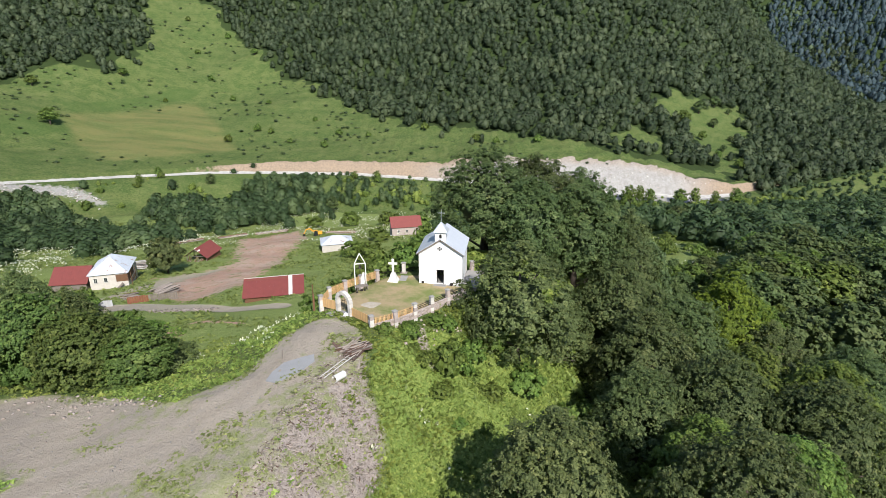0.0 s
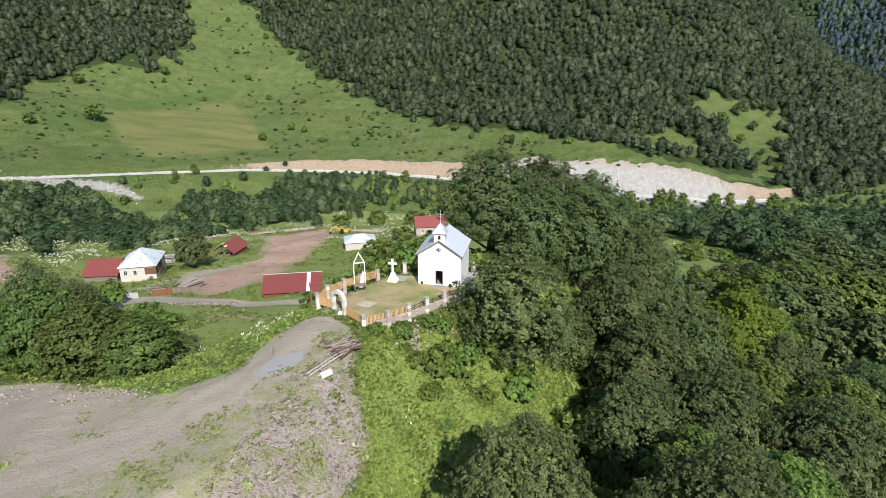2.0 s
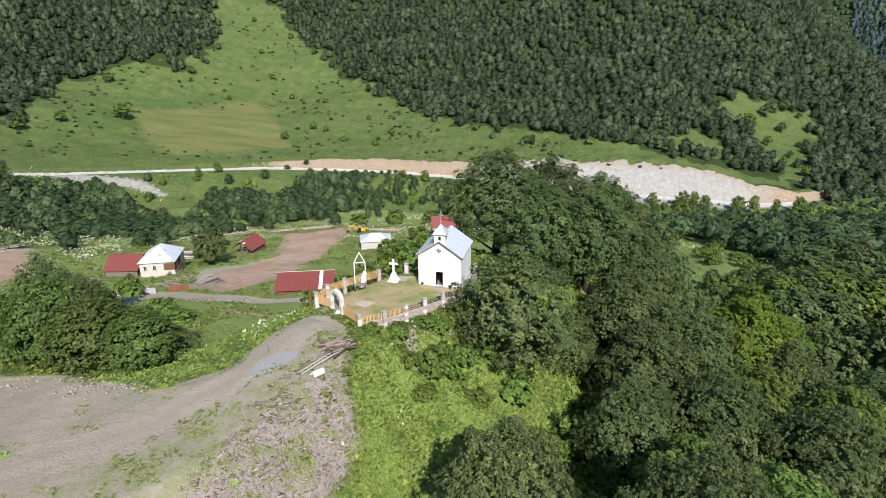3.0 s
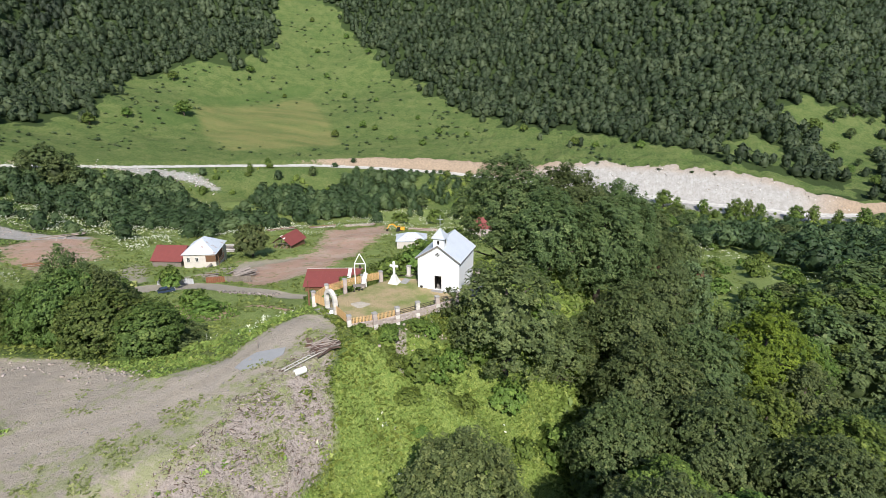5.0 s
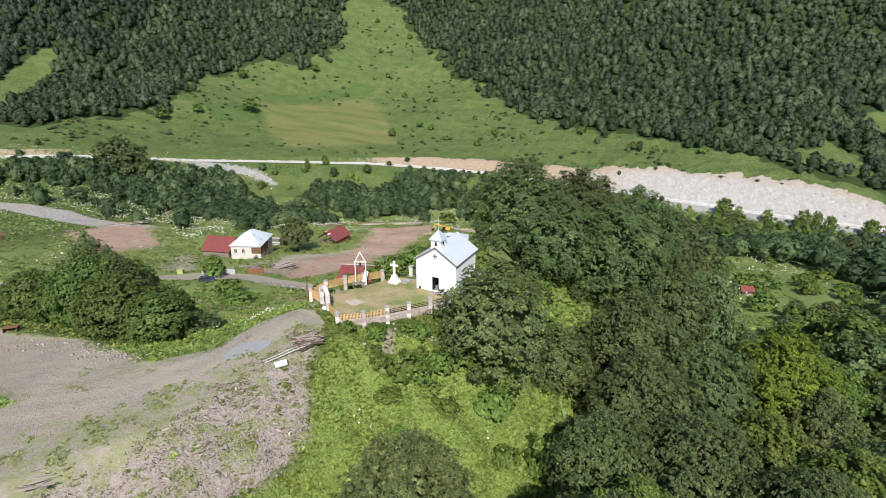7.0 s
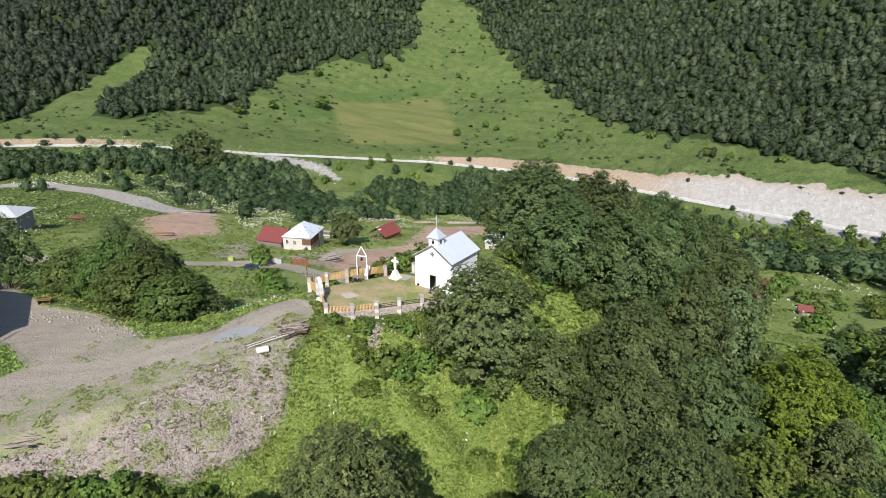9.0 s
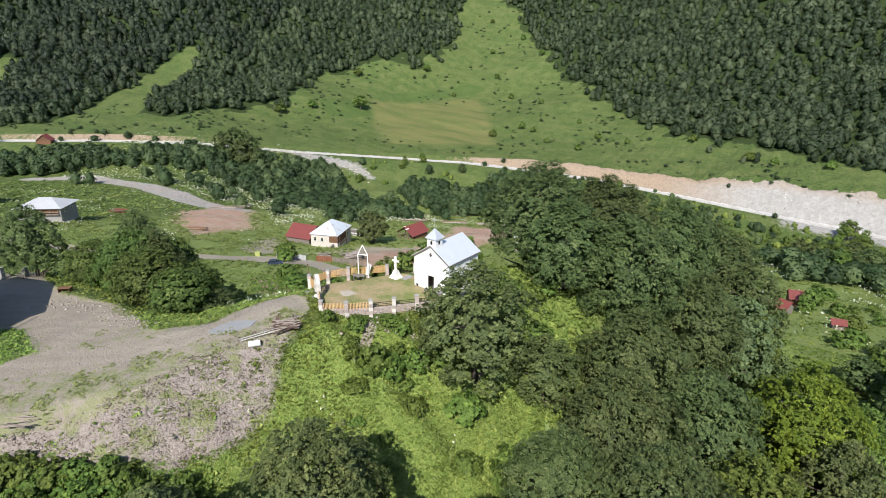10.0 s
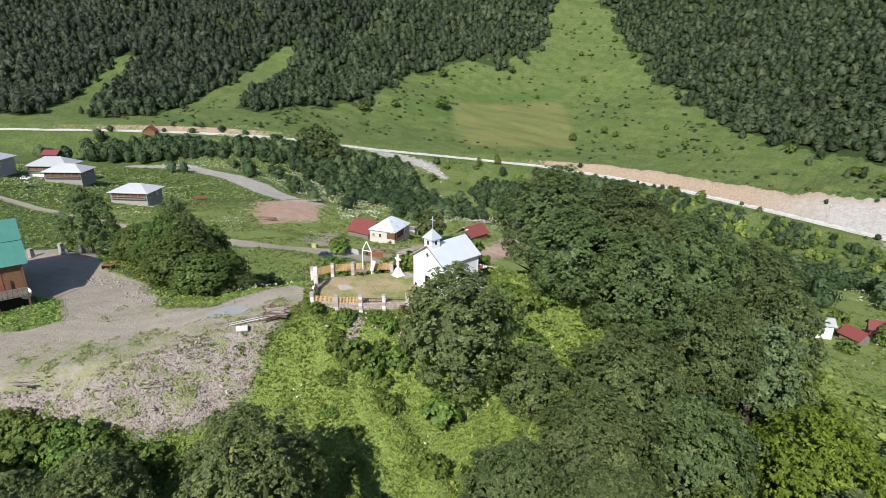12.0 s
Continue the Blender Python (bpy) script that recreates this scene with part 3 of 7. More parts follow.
# the pale fill that was tipped down below the road in the east
rock_mask = np.maximum(rock_mask, np.where((out < 0) & (out > -26), 0.62 * smooth(20, 60, PX) * smooth(240, 160, PX) * smooth(-26, -8, out), 0))
ochre = np.clip(smooth(40, -30, PX) + 0.55 * smooth(0.7, 1.0, (out - 4) / np.maximum(road_cut / 1.15, 1)), 0, 1)
ochre = np.maximum(np.maximum(ochre, smooth(150, 190, PX)) * (out > 0), 0.15 * band(PX, PY, SPOIL, 3))
road_mask = np.clip(0.5 + (3.6 - road_d) / 2.5, 0, 1)
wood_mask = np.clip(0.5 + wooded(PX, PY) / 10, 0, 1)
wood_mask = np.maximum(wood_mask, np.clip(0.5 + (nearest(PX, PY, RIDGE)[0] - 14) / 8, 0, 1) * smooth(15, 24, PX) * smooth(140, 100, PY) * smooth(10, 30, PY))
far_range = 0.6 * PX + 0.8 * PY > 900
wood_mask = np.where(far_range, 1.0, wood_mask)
road_mask = road_mask * smooth(205, 185, PX)
wheel, _, _ = nearest(PX, PY, [(x, y) for x, y, _ in LOT])
track = np.clip(1 - np.abs(wheel - 1.6) / 1.6, 0, 1)
ruts = 0.5 + 0.5 * np.sin(wheel * 3.0 + 2.2 * waves(PX, PY, 16, 2) + 1.0)
weedy = np.maximum(smooth(1.0, 5.0, wheel) * smooth(-38, -22, PX), smooth(2.5, -0.5, inside(PX, PY, GRAVEL)))
PZ = PZ + 0.12 * waves(PX, PY, 2.3, 6) * np.clip(debris * 2, 0.1, 1) * (1 - yard) + 0.28 * waves(PX, PY, 9, 8) * np.clip(rock_mask, 0, 1) * (1 - road_mask) * (out > 3)
rows_n, cols_n = PX.shape
idx = np.arange(rows_n * cols_n).reshape(rows_n, cols_n)
quads = np.stack([idx[:-1, :-1], idx[:-1, 1:], idx[1:, 1:], idx[1:, :-1]], -1).reshape(-1, 4)
land_mesh = raw_mesh("ground", np.stack([PX, PY, PZ], -1).reshape(-1, 3), quads, [LAND], True)
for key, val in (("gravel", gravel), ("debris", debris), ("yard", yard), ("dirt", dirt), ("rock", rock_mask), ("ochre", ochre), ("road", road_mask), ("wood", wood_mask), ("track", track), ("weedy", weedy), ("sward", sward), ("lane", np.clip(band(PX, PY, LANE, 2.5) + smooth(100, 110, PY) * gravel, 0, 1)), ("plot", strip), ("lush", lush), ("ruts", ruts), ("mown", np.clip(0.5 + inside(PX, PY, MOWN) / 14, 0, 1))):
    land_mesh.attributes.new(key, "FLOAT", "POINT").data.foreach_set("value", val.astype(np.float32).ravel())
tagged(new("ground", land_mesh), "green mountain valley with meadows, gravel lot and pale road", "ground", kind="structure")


# ---- trees ----


def leaf_cloud(centres, radii, counts, size, r, droop=0.0, mid=(0, 0, 0)):
    """Leaves on the outer side of each clump; they face outwards and up with a scatter. Returns corners (n, 3, 3)."""
    C = np.repeat(centres, counts, 0)
    R = np.repeat(radii, counts)
    n = len(C)
    away = C - np.array(mid)
    away /= np.maximum(np.linalg.norm(away, axis=1), 0.1)[:, None]
    d = r.normal(size=(n, 3)) + away * 0.9 + np.array([0, 0, 0.35])
    d /= np.linalg.norm(d, axis=1)[:, None]
    P = C + d * (R * r.uniform(0.55, 1.12, n))[:, None] * np.array([1, 1, 0.85])
    N = d * 0.35 + away * 0.9 + np.array([0, 0, 0.35]) + r.normal(scale=0.42, size=(n, 3))
    N /= np.linalg.norm(N, axis=1)[:, None]
    U = np.cross(N, r.normal(size=(n, 3)))
    U /= np.linalg.norm(U, axis=1)[:, None]
    W = np.cross(N, U)
    W[:, 2] -= droop
    s = size * r.uniform(0.55, 1.3, n)
    U, W = U * s[:, None] * 0.62, W * s[:, None] * 0.72
    return np.stack([P + W, P - U - 0.7 * W, P + U - 0.7 * W], 1)


def crown_mesh(name, height, radius, base, lumps, leaves, size, mat, seed, shape=1.0, droop=0.0):
    """A crown of boughs, each a bundle of leafy sprays round a core coloured dark for shade, uneven in outline with
    gaps between.
    """
    r = np.random.default_rng(seed)
    mid, half = (height + base) / 2, (height - base) / 2

    def place(d, k):
        ang = np.arctan2(d[:, 1], d[:, 0])
        lobe = 1 + 0.10 * np.sin(3 * ang + seed + 2 * d[:, 2]) + 0.08 * np.sin(5 * ang + 2.1 * seed - 4 * d[:, 2])
        taper = np.clip(1.0 - shape * 0.30 * (d[:, 2] > 0) * d[:, 2] ** 2, 0.3, 1)
        q = radius * k * lobe * taper
        return np.stack([d[:, 0] * q, d[:, 1] * q, mid + d[:, 2] * half * k * (1 + 0.07 * np.sin(4 * ang + seed))], 1)

    # boughs, spread evenly over the crown
    n = max(10, lumps // 5)
    zed = 1 - 1.55 * (np.arange(n) + 0.5) / n + r.normal(0, 0.05, n)
    turn = np.arange(n) * 2.39996 + r.normal(0, 0.25, n)
    flat = np.sqrt(np.clip(1 - zed ** 2, 0.0, 1))
    B = place(np.stack([flat * np.cos(turn), flat * np.sin(turn), zed], 1), r.uniform(0.74, 0.95, n))
    rb = radius * r.uniform(0.75, 1.3, n) * (0.15 if n > 40 else 0.30)
    # sprays on the outer side of each bough
    which = np.repeat(np.arange(n), int(lumps * (5 if lumps > 200 else 2.2) / n) + 1)
    away = B[which] - np.array([0, 0, mid - 0.25 * half])
    away /= np.linalg.norm(away, axis=1)[:, None]
    d = r.normal(size=(len(which), 3)) + away * 0.75 + np.array([0, 0, 0.3])
    d /= np.linalg.norm(d, axis=1)[:, None]
    C = B[which] + d * (rb[which] * r.uniform(0.7, 1.15, len(which)))[:, None] * np.array([1, 1, 0.8])
    gap = np.linalg.norm((C[:, None] - B[None]) / np.array([1, 1, 0.8]), axis=2) / rb[None]
    gap[np.arange(len(C)), which] = 9
    open_air = gap.min(1) > 0.62
    C, which = C[open_air], which[open_air]
    m = len(C) * 2 // 3
    d = r.normal(size=(m, 3))
    d /= np.linalg.norm(d, axis=1)[:, None]
    d[:, 2] = np.where(d[:, 2] < -0.6, -d[:, 2], d[:, 2])
    C = np.concatenate([C, place(d, r.uniform(0.70, 0.97, m))])
    which = np.concatenate([which, r.integers(0, n, m)])
    rad = radius * r.uniform(0.022, 0.05, len(C)) * (1.0 if lumps > 200 else 2.6)
    w = rad ** 2
    counts = np.maximum(6, (leaves * w / w.sum()).astype(int))
    Q = leaf_cloud(C, rad, counts, size, r, droop, (0, 0, mid))
    bough = r.normal(0, 0.15, n)
    tone = np.repeat(np.repeat(np.clip(r.normal(0.5, 0.17, len(C)) + 0.8 * bough[which], 0, 1), counts), 3)
    # cores of the boughs and heart of the crown; tone 0 paints shade into them
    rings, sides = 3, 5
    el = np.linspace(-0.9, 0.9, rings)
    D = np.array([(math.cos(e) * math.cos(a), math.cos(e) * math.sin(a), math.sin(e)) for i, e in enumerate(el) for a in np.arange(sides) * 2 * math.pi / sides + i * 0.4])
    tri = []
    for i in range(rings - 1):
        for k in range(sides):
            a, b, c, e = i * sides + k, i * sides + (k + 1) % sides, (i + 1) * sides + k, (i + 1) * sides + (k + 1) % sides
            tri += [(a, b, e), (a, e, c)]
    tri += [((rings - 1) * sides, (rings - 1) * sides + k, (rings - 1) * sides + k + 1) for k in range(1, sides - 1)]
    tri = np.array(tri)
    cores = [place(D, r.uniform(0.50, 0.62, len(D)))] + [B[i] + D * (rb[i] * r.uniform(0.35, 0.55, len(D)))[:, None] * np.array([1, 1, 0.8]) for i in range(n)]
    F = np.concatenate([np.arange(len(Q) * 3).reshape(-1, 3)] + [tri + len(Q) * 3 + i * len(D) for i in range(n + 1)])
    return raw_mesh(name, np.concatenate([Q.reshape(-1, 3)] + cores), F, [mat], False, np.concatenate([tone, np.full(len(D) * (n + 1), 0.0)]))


def trunk_geo(height, base, radius, seed, girth=0.03, limbs=9):
    r = random.Random(seed)
    g = Geo()
    bend = [(r.uniform(-0.3, 0.3), r.uniform(-0.3, 0.3)) for _ in range(4)]
    pts = [(bend[i][0] * i * 0.4, bend[i][1] * i * 0.4, -0.6 + i / 3 * height * 0.8) for i in range(4)]
    g.tube(pts, [height * girth * 1.3, height * girth, height * girth * 0.7, height * girth * 0.25], 8)
    for i in range(limbs):
        a = i * 2.4 + r.random()
        z = base * 0.8 + (height * 0.62 - base * 0.8) * r.random()
        ln = radius * r.uniform(0.5, 0.85)
        p0 = Vector((0, 0, z))
        p1 = p0 + Vector((math.cos(a) * ln * 0.5, math.sin(a) * ln * 0.5, ln * 0.28))
        p2 = p0 + Vector((math.cos(a) * ln, math.sin(a) * ln, ln * 0.5))
        g.tube([p0, p1, p2], [height * girth * 0.45, height * girth * 0.28, height * girth * 0.1], 5)
    return g


TREES = {}


def tree_kind(key, label, height, radius, base, lumps, leaves, size, mat, seed, shape=1.0, droop=0.0, name="tree", girth=0.03, group=""):
    """Builds one tree of a kind once; plant() sets copies of it."""
    ob = thing(name, Matrix(), label, "shrub" if name == "shrub" else "tree", group)
    part("trunk", geo_mesh("trunk", trunk_geo(height, base, radius, seed, girth, 9 if leaves > 10000 else 4), BARK, 0, True), BARK, ob)
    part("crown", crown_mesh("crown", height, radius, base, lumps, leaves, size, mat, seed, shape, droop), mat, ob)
    TREES[key] = [ob, height, radius, False]


def plant(key, x, y, height=None, radius=None, turn=0.0, sink=0.2, z=None):
    ob, h, r, used = TREES[key]
    sz, sr = (height or h) / h, (radius or r) / r
    m = Matrix.Translation((x, y, (gz(x, y) if z is None else z) - sink)) @ Matrix.Rotation(turn, 4, "Z")
    if used:
        ob = copy_thing(ob, m)
    else:
        TREES[key][3] = True
        ob.matrix_world = m
    ob.scale = (sr, sr, sz)
    return ob


tree_kind("beech_a", "tall broad beech with dense dark green crown", 20, 8, -1.0, 600, 46000, 0.185, LEAF_BEECH, 11)
tree_kind("beech_b", "tall spreading beech with dark green foliage", 18, 7.5, -1.2, 560, 42000, 0.185, LEAF_BEECH, 12)
tree_kind("elm", "leafy green elm with a ragged crown on the slope", 14, 5.5, -1.6, 380, 26000, 0.165, LEAF_ELM, 13, 0.8)
tree_kind("elm_fine", "leafy green elm with a ragged crown on the slope", 17.5, 6.3, -2.0, 560, 44000, 0.155, LEAF_ELM, 33, 0.8)
tree_kind("ash", "light green ash tree on the lower slope", 15, 6, -1.0, 380, 24000, 0.195, LEAF_BUSH, 34, 0.9)
tree_kind("lime", "bright yellow-green lime tree on the slope", 20, 7.2, 0.4, 420, 28000, 0.18, LEAF_LIME, 14)
tree_kind("willow", "grey-green drooping willow on the slope", 14, 5.0, 0.6, 260, 20000, 0.18, LEAF_GREY, 15, 0.6, 0.5)
tree_kind("walnut", "broad low walnut with dense green foliage", 10, 5.2, -0.6, 420, 26000, 0.18, LEAF_WALNUT, 16, 0.5)
tree_kind("mid", "dark green deciduous tree in the valley wood", 13, 4.5, 1.0, 100, 2300, 0.46, LEAF_BEECH, 17, group="valley trees")
tree_kind("mid_pale", "light green young tree in the valley wood", 10, 3.6, 0.8, 80, 1900, 0.42, LEAF_BUSH, 18, group="valley trees")
tree_kind("spruce_like", "dense dark hazel tree beside the farmhouse", 12, 5.0, 0.3, 140, 12000, 0.38, LEAF_BEECH, 19, 1.3)
tree_kind("shrub", "round green shrub on the grassy slope", 2.6, 1.7, 0.0, 60, 1400, 0.235, LEAF_BUSH, 20, 0.5, name="shrub", girth=0.02)

# key, x, y, height, radius
HILL_TREES = [("beech_a", 7, 92, 17.8, 8.5), ("beech_b", 16, 97, 17.6, 8.5), ("beech_a", 22, 89, 17.5, 7.2), ("beech_b", 25, 102, 17.5, 7.4), ("beech_a", 31.5, 93, 17.5, 6.4), ("elm", 9.6, 65.3, 16, 7.3), ("beech_b", 13.5, 86.0, 14, 6.6), ("elm", 37.8, 110, 18.5, 5.8), ("elm", 16.5, 71.5, 9.5, 4.6), ("beech_b", 27.2, 67, 19, 7.2), ("beech_a", 23.5, 57.5, 14, 6.3), ("beech_b", 33, 58, 17, 7), ("beech_a", 35, 75, 19, 7.5)]
SLOPE_TREES = [("beech_b", 26.0, 78.0, 17, 6.9), ("ash", 27, 47, 13, 6), ("elm_fine", 9, 37.6, 17.5, 6.3), ("willow", 36.7, 100, 17, 6), ("lime", 46, 83.5, 20, 7.2), ("elm", 50, 77, 15, 5.5), ("ash", 41, 66, 15, 6), ("beech_b", 42, 52, 17, 7), ("ash", 33, 43, 14, 6), ("ash", 53, 88, 15, 6), ("beech_b", 31, 116, 16, 7), ("ash", 48, 60, 16, 6.5), ("beech_b", 55, 66, 16, 7), ("elm", 43.5, 98, 15, 4.6), ("ash", 40.0, 106, 13.5, 4.2), ("elm", 31, 134, 13, 5)]
EDGE_TREES = [("elm", 1.5, 28, 12, 4.8), ("elm", -5, 24, 7.5, 3.6), ("elm", -12, 21, 6, 3.2), ("elm", -3.5, 30.5, 7, 3.4), ("ash", 12.5, 45.5, 6.5, 3), ("beech_b", 24, 36, 18, 7), ("walnut", -36.5, 58.4, 7.0, 5.0), ("walnut", -41.5, 57.2, 9.0, 5.4), ("walnut", -40.5, 63.5, 8.5, 5.2), ("walnut", -47, 58.8, 11.5, 5.6), ("walnut", -48.5, 65.5, 12.5, 5.8), ("walnut", -53.5, 61.0, 10.0, 5.4), ("walnut", -55, 68, 10.5, 5.0), ("elm", -50.5, 62, 15, 4.4), ("elm", -44, 60.5, 12, 4.2), ("walnut", -60.5, 59.5, 8.0, 4.8), ("elm", -34, 62.5, 4.6, 3.4), ("elm", -69, 54.5, 13, 5), ("spruce_like", -97.2, 187.0, 13.2, 5.4)]
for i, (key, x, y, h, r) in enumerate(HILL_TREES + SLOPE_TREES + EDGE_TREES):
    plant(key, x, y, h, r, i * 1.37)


# ---- the chapel ----
def place(x, y, turn=0.0, z=None, dz=0.0):
    return Matrix.Translation((x, y, (gz(x, y) if z is None else z) + dz)) @ Matrix.Rotation(radians(turn), 4, "Z")


def ring(cx, cz, r0, r1, a0, a1, n):
    """Outline in x, z of part of a flat ring."""
    arc = [a0 + (a1 - a0) * i / n for i in range(n + 1)]
    return [(cx + r1 * math.cos(a), cz + r1 * math.sin(a)) for a in arc] + [(cx + r0 * math.cos(a), cz + r0 * math.sin(a)) for a in reversed(arc)]


def chapel():
    W, L, EAVE, TOP, T = 5.9, 6.75, 4.5, 6.45, 0.35
    ob = thing("chapel", place(-3.27, 71.9, -7.8, -1.12), "small white plastered chapel with grey sheet roof and bell turret", "chapel")
    d0, d1, dh = 2.42, 3.42, 2.08
    slope = (TOP - EAVE) / (W / 2)
    g = Geo()
    g.prism([(0, -1.5), (d0, -1.5), (d0, EAVE + slope * d0), (0, EAVE)], T)
    g.prism([(d1, -1.5), (W, -1.5), (W, EAVE), (d1, EAVE + slope * (W - d1))], T)
    g.prism([(d0, dh), (d1, dh), (d1, EAVE + slope * (W - d1)), (W / 2, TOP), (d0, EAVE + slope * d0)], T)
    g.box(d0, d1, 0.0, T, -1.5, 0.06)
    front = part("front_wall", g, PLASTER, ob)
    part("back_wall", Geo().prism([(0, -3), (W, -3), (W, EAVE), (W / 2, TOP), (0, EAVE)], T, Matrix.Translation((0, L - T, 0))), PLASTER, ob)
    part("side_wall", Geo().box(0, T, T + 0.003, L - T - 0.003, -2.5, EAVE), PLASTER, ob)
    part("side_wall", Geo().box(W - T, W, T + 0.003, L - T - 0.003, -2.5, EAVE), PLASTER, ob)
    part("chapel_floor", Geo().box(T, W - T, T, L - T, -0.4, -0.02), CONCRETE, ob)
    part("doorstep", Geo().box(d0 - 0.35, d1 + 0.35, -0.75, -0.003, -0.4, 0.02), CONCRETE, ob, bevel=0.02)
    part("plinth", Geo().box(-0.25, W + 0.3, -0.28, 0.002, -1.6, -0.05), CONCRETE, ob, bevel=0.03)
    o, k = 0.28, slope
    for sgn in (-1, 1):
        cx = W / 2
        edge = cx + sgn * (W / 2 + o)
        ez = EAVE - k * o + 0.06
        q = [(cx, -o, TOP + 0.06), (edge, -o, ez), (edge, L + o, ez), (cx, L + o, TOP + 0.06)]
        roof = part("roof_slope", Geo().slab(q if sgn < 0 else q[::-1], 0.05), ZINC, ob, "pale grey sheet metal roof slope")
        fascia = Geo().beam((cx, -o + 0.02, TOP - 0.03), (edge, -o + 0.02, ez - 0.09), 0.04, 0.14)
        fascia.beam((edge - sgn * 0.03, -o, ez - 0.1), (edge - sgn * 0.03, L + o, ez - 0.1), 0.05, 0.12)
        part("fascia", fascia, GREY_WOOD, roof)
        seams = Geo()
        for i in range(1, 9):
            y = -o + (L + 2 * o) * i / 9
            seams.beam((cx + sgn * 0.05, y, TOP + 0.065 - 0.05 * k), (edge - sgn * 0.02, y, ez + 0.012), 0.025, 0.03)
        part("roof_seams", seams, ZINC, roof)
    part("ridge_cap", Geo().tube([(W / 2, 1.6, TOP + 0.07), (W / 2, L + o, TOP + 0.07)], [0.045, 0.045], 6), ZINC, ob)
    # bell turret; dark arched plates on its sides paint the shade of openings
    cx, cy, hw, z0, z1 = W / 2, 0.78, 0.74, TOP - 0.75, TOP + 1.0
    tur = part("bell_turret", Geo().box(cx - hw, cx + hw, cy - hw, cy + hw, z0, z1), PLASTER, ob, bevel=0.01)
    for turn in (0, 90, 180, 270):
        m = Matrix.Translation((cx, cy, 0)) @ Matrix.Rotation(radians(turn), 4, "Z") @ Matrix.Translation((0, -hw - 0.012, 0))
        arch = [(-0.17, TOP + 0.12), (0.17, TOP + 0.12)] + [(0.17 * math.cos(a), TOP + 0.5 + 0.17 * math.sin(a)) for a in np.linspace(0, math.pi, 7)]
        part("belfry_opening", Geo().prism(arch, 0.02, m), DARK, tur, "dark arched plate for a shaded belfry opening")
    po = hw + 0.24
    tip, cap = (cx, cy, z1 + 1.25), Geo()
    c4 = [(cx - po, cy - po, z1 - 0.06), (cx + po, cy - po, z1 - 0.06), (cx + po, cy + po, z1 - 0.06), (cx - po, cy + po, z1 - 0.06)]
    cap.put(c4 + [tip], [(0, 1, 4), (1, 2, 4), (2, 3, 4), (3, 0, 4), (3, 2, 1, 0)])
    part("turret_roof", cap, ZINC, tur, "pyramid sheet metal roof")
    cross = Geo().tube([(cx, cy, z1 + 1.1), (cx, cy, z1 + 2.95)], [0.03, 0.028], 6)
    cross.tube([(cx - 0.45, cy, z1 + 2.4), (cx + 0.45, cy, z1 + 2.4)], [0.028, 0.028], 6)
    part("roof_cross", cross, ZINC, tur, "thin grey metal cross")
    # carved cross with flared arms, set in the gable
    cc = Geo()
    for i in range(4):
        m = Matrix.Translation((cx - 0.1, -0.03, 5.1)) @ Matrix.Rotation(radians(90 * i), 4, "Y")
        cc.prism([(-0.04, 0.05), (0.04, 0.05), (0.15, 0.34), (0.05, 0.28), (-0.05, 0.28), (-0.15, 0.34)], 0.029, m)
    part("carved_cross", cc, DARK, front, "dark carved cross with flared arms")
    # door frame and leaf standing open inwards
    fr = Geo().box(d0, d0 + 0.07, 0.03, 0.13, 0.065, dh).box(d1 - 0.07, d1, 0.03, 0.13, 0.065, dh).box(d0 + 0.07, d1 - 0.07, 0.03, 0.13, dh - 0.07, dh)
    part("door_frame", fr, IRON, front)
    leaf = part("door_leaf", Geo().box(0, 0.86, 0, 0.05, 0.08, dh - 0.09, Matrix.Translation((d0 + 0.08, 0.14, 0)) @ Matrix.Rotation(radians(96), 4, "Z")), IRON, front)
    for i in range(3):
        part("iron_bar", Geo().tube([(d0 + 0.3 + 0.2 * i, 0.09, 0.07), (d0 + 0.3 + 0.2 * i, 0.09, dh - 0.07)], [0.012, 0.012], 5), IRON, front)
    return ob


chapel()
pots = Geo().tube([(0, 0, 0), (0, 0, 0.12), (0, 0, 0.34)], [0.16, 0.22, 0.2], 10)
for x, y in ((-2.75, 71.9), (1.15, 71.0)):
    single("flower_pot", pots, IRON, place(x, y, 0, -1.1), "dark iron pot standing by the chapel wall", "pot")
single("paving_slab", Geo().box(-1.1, 1.1, -2.6, 3.4, -0.5, 0.1), CONCRETE, place(3.9, 73.4, -11.3, -1.35), "pale concrete terrace beside the chapel", "paving", bevel=0.04)

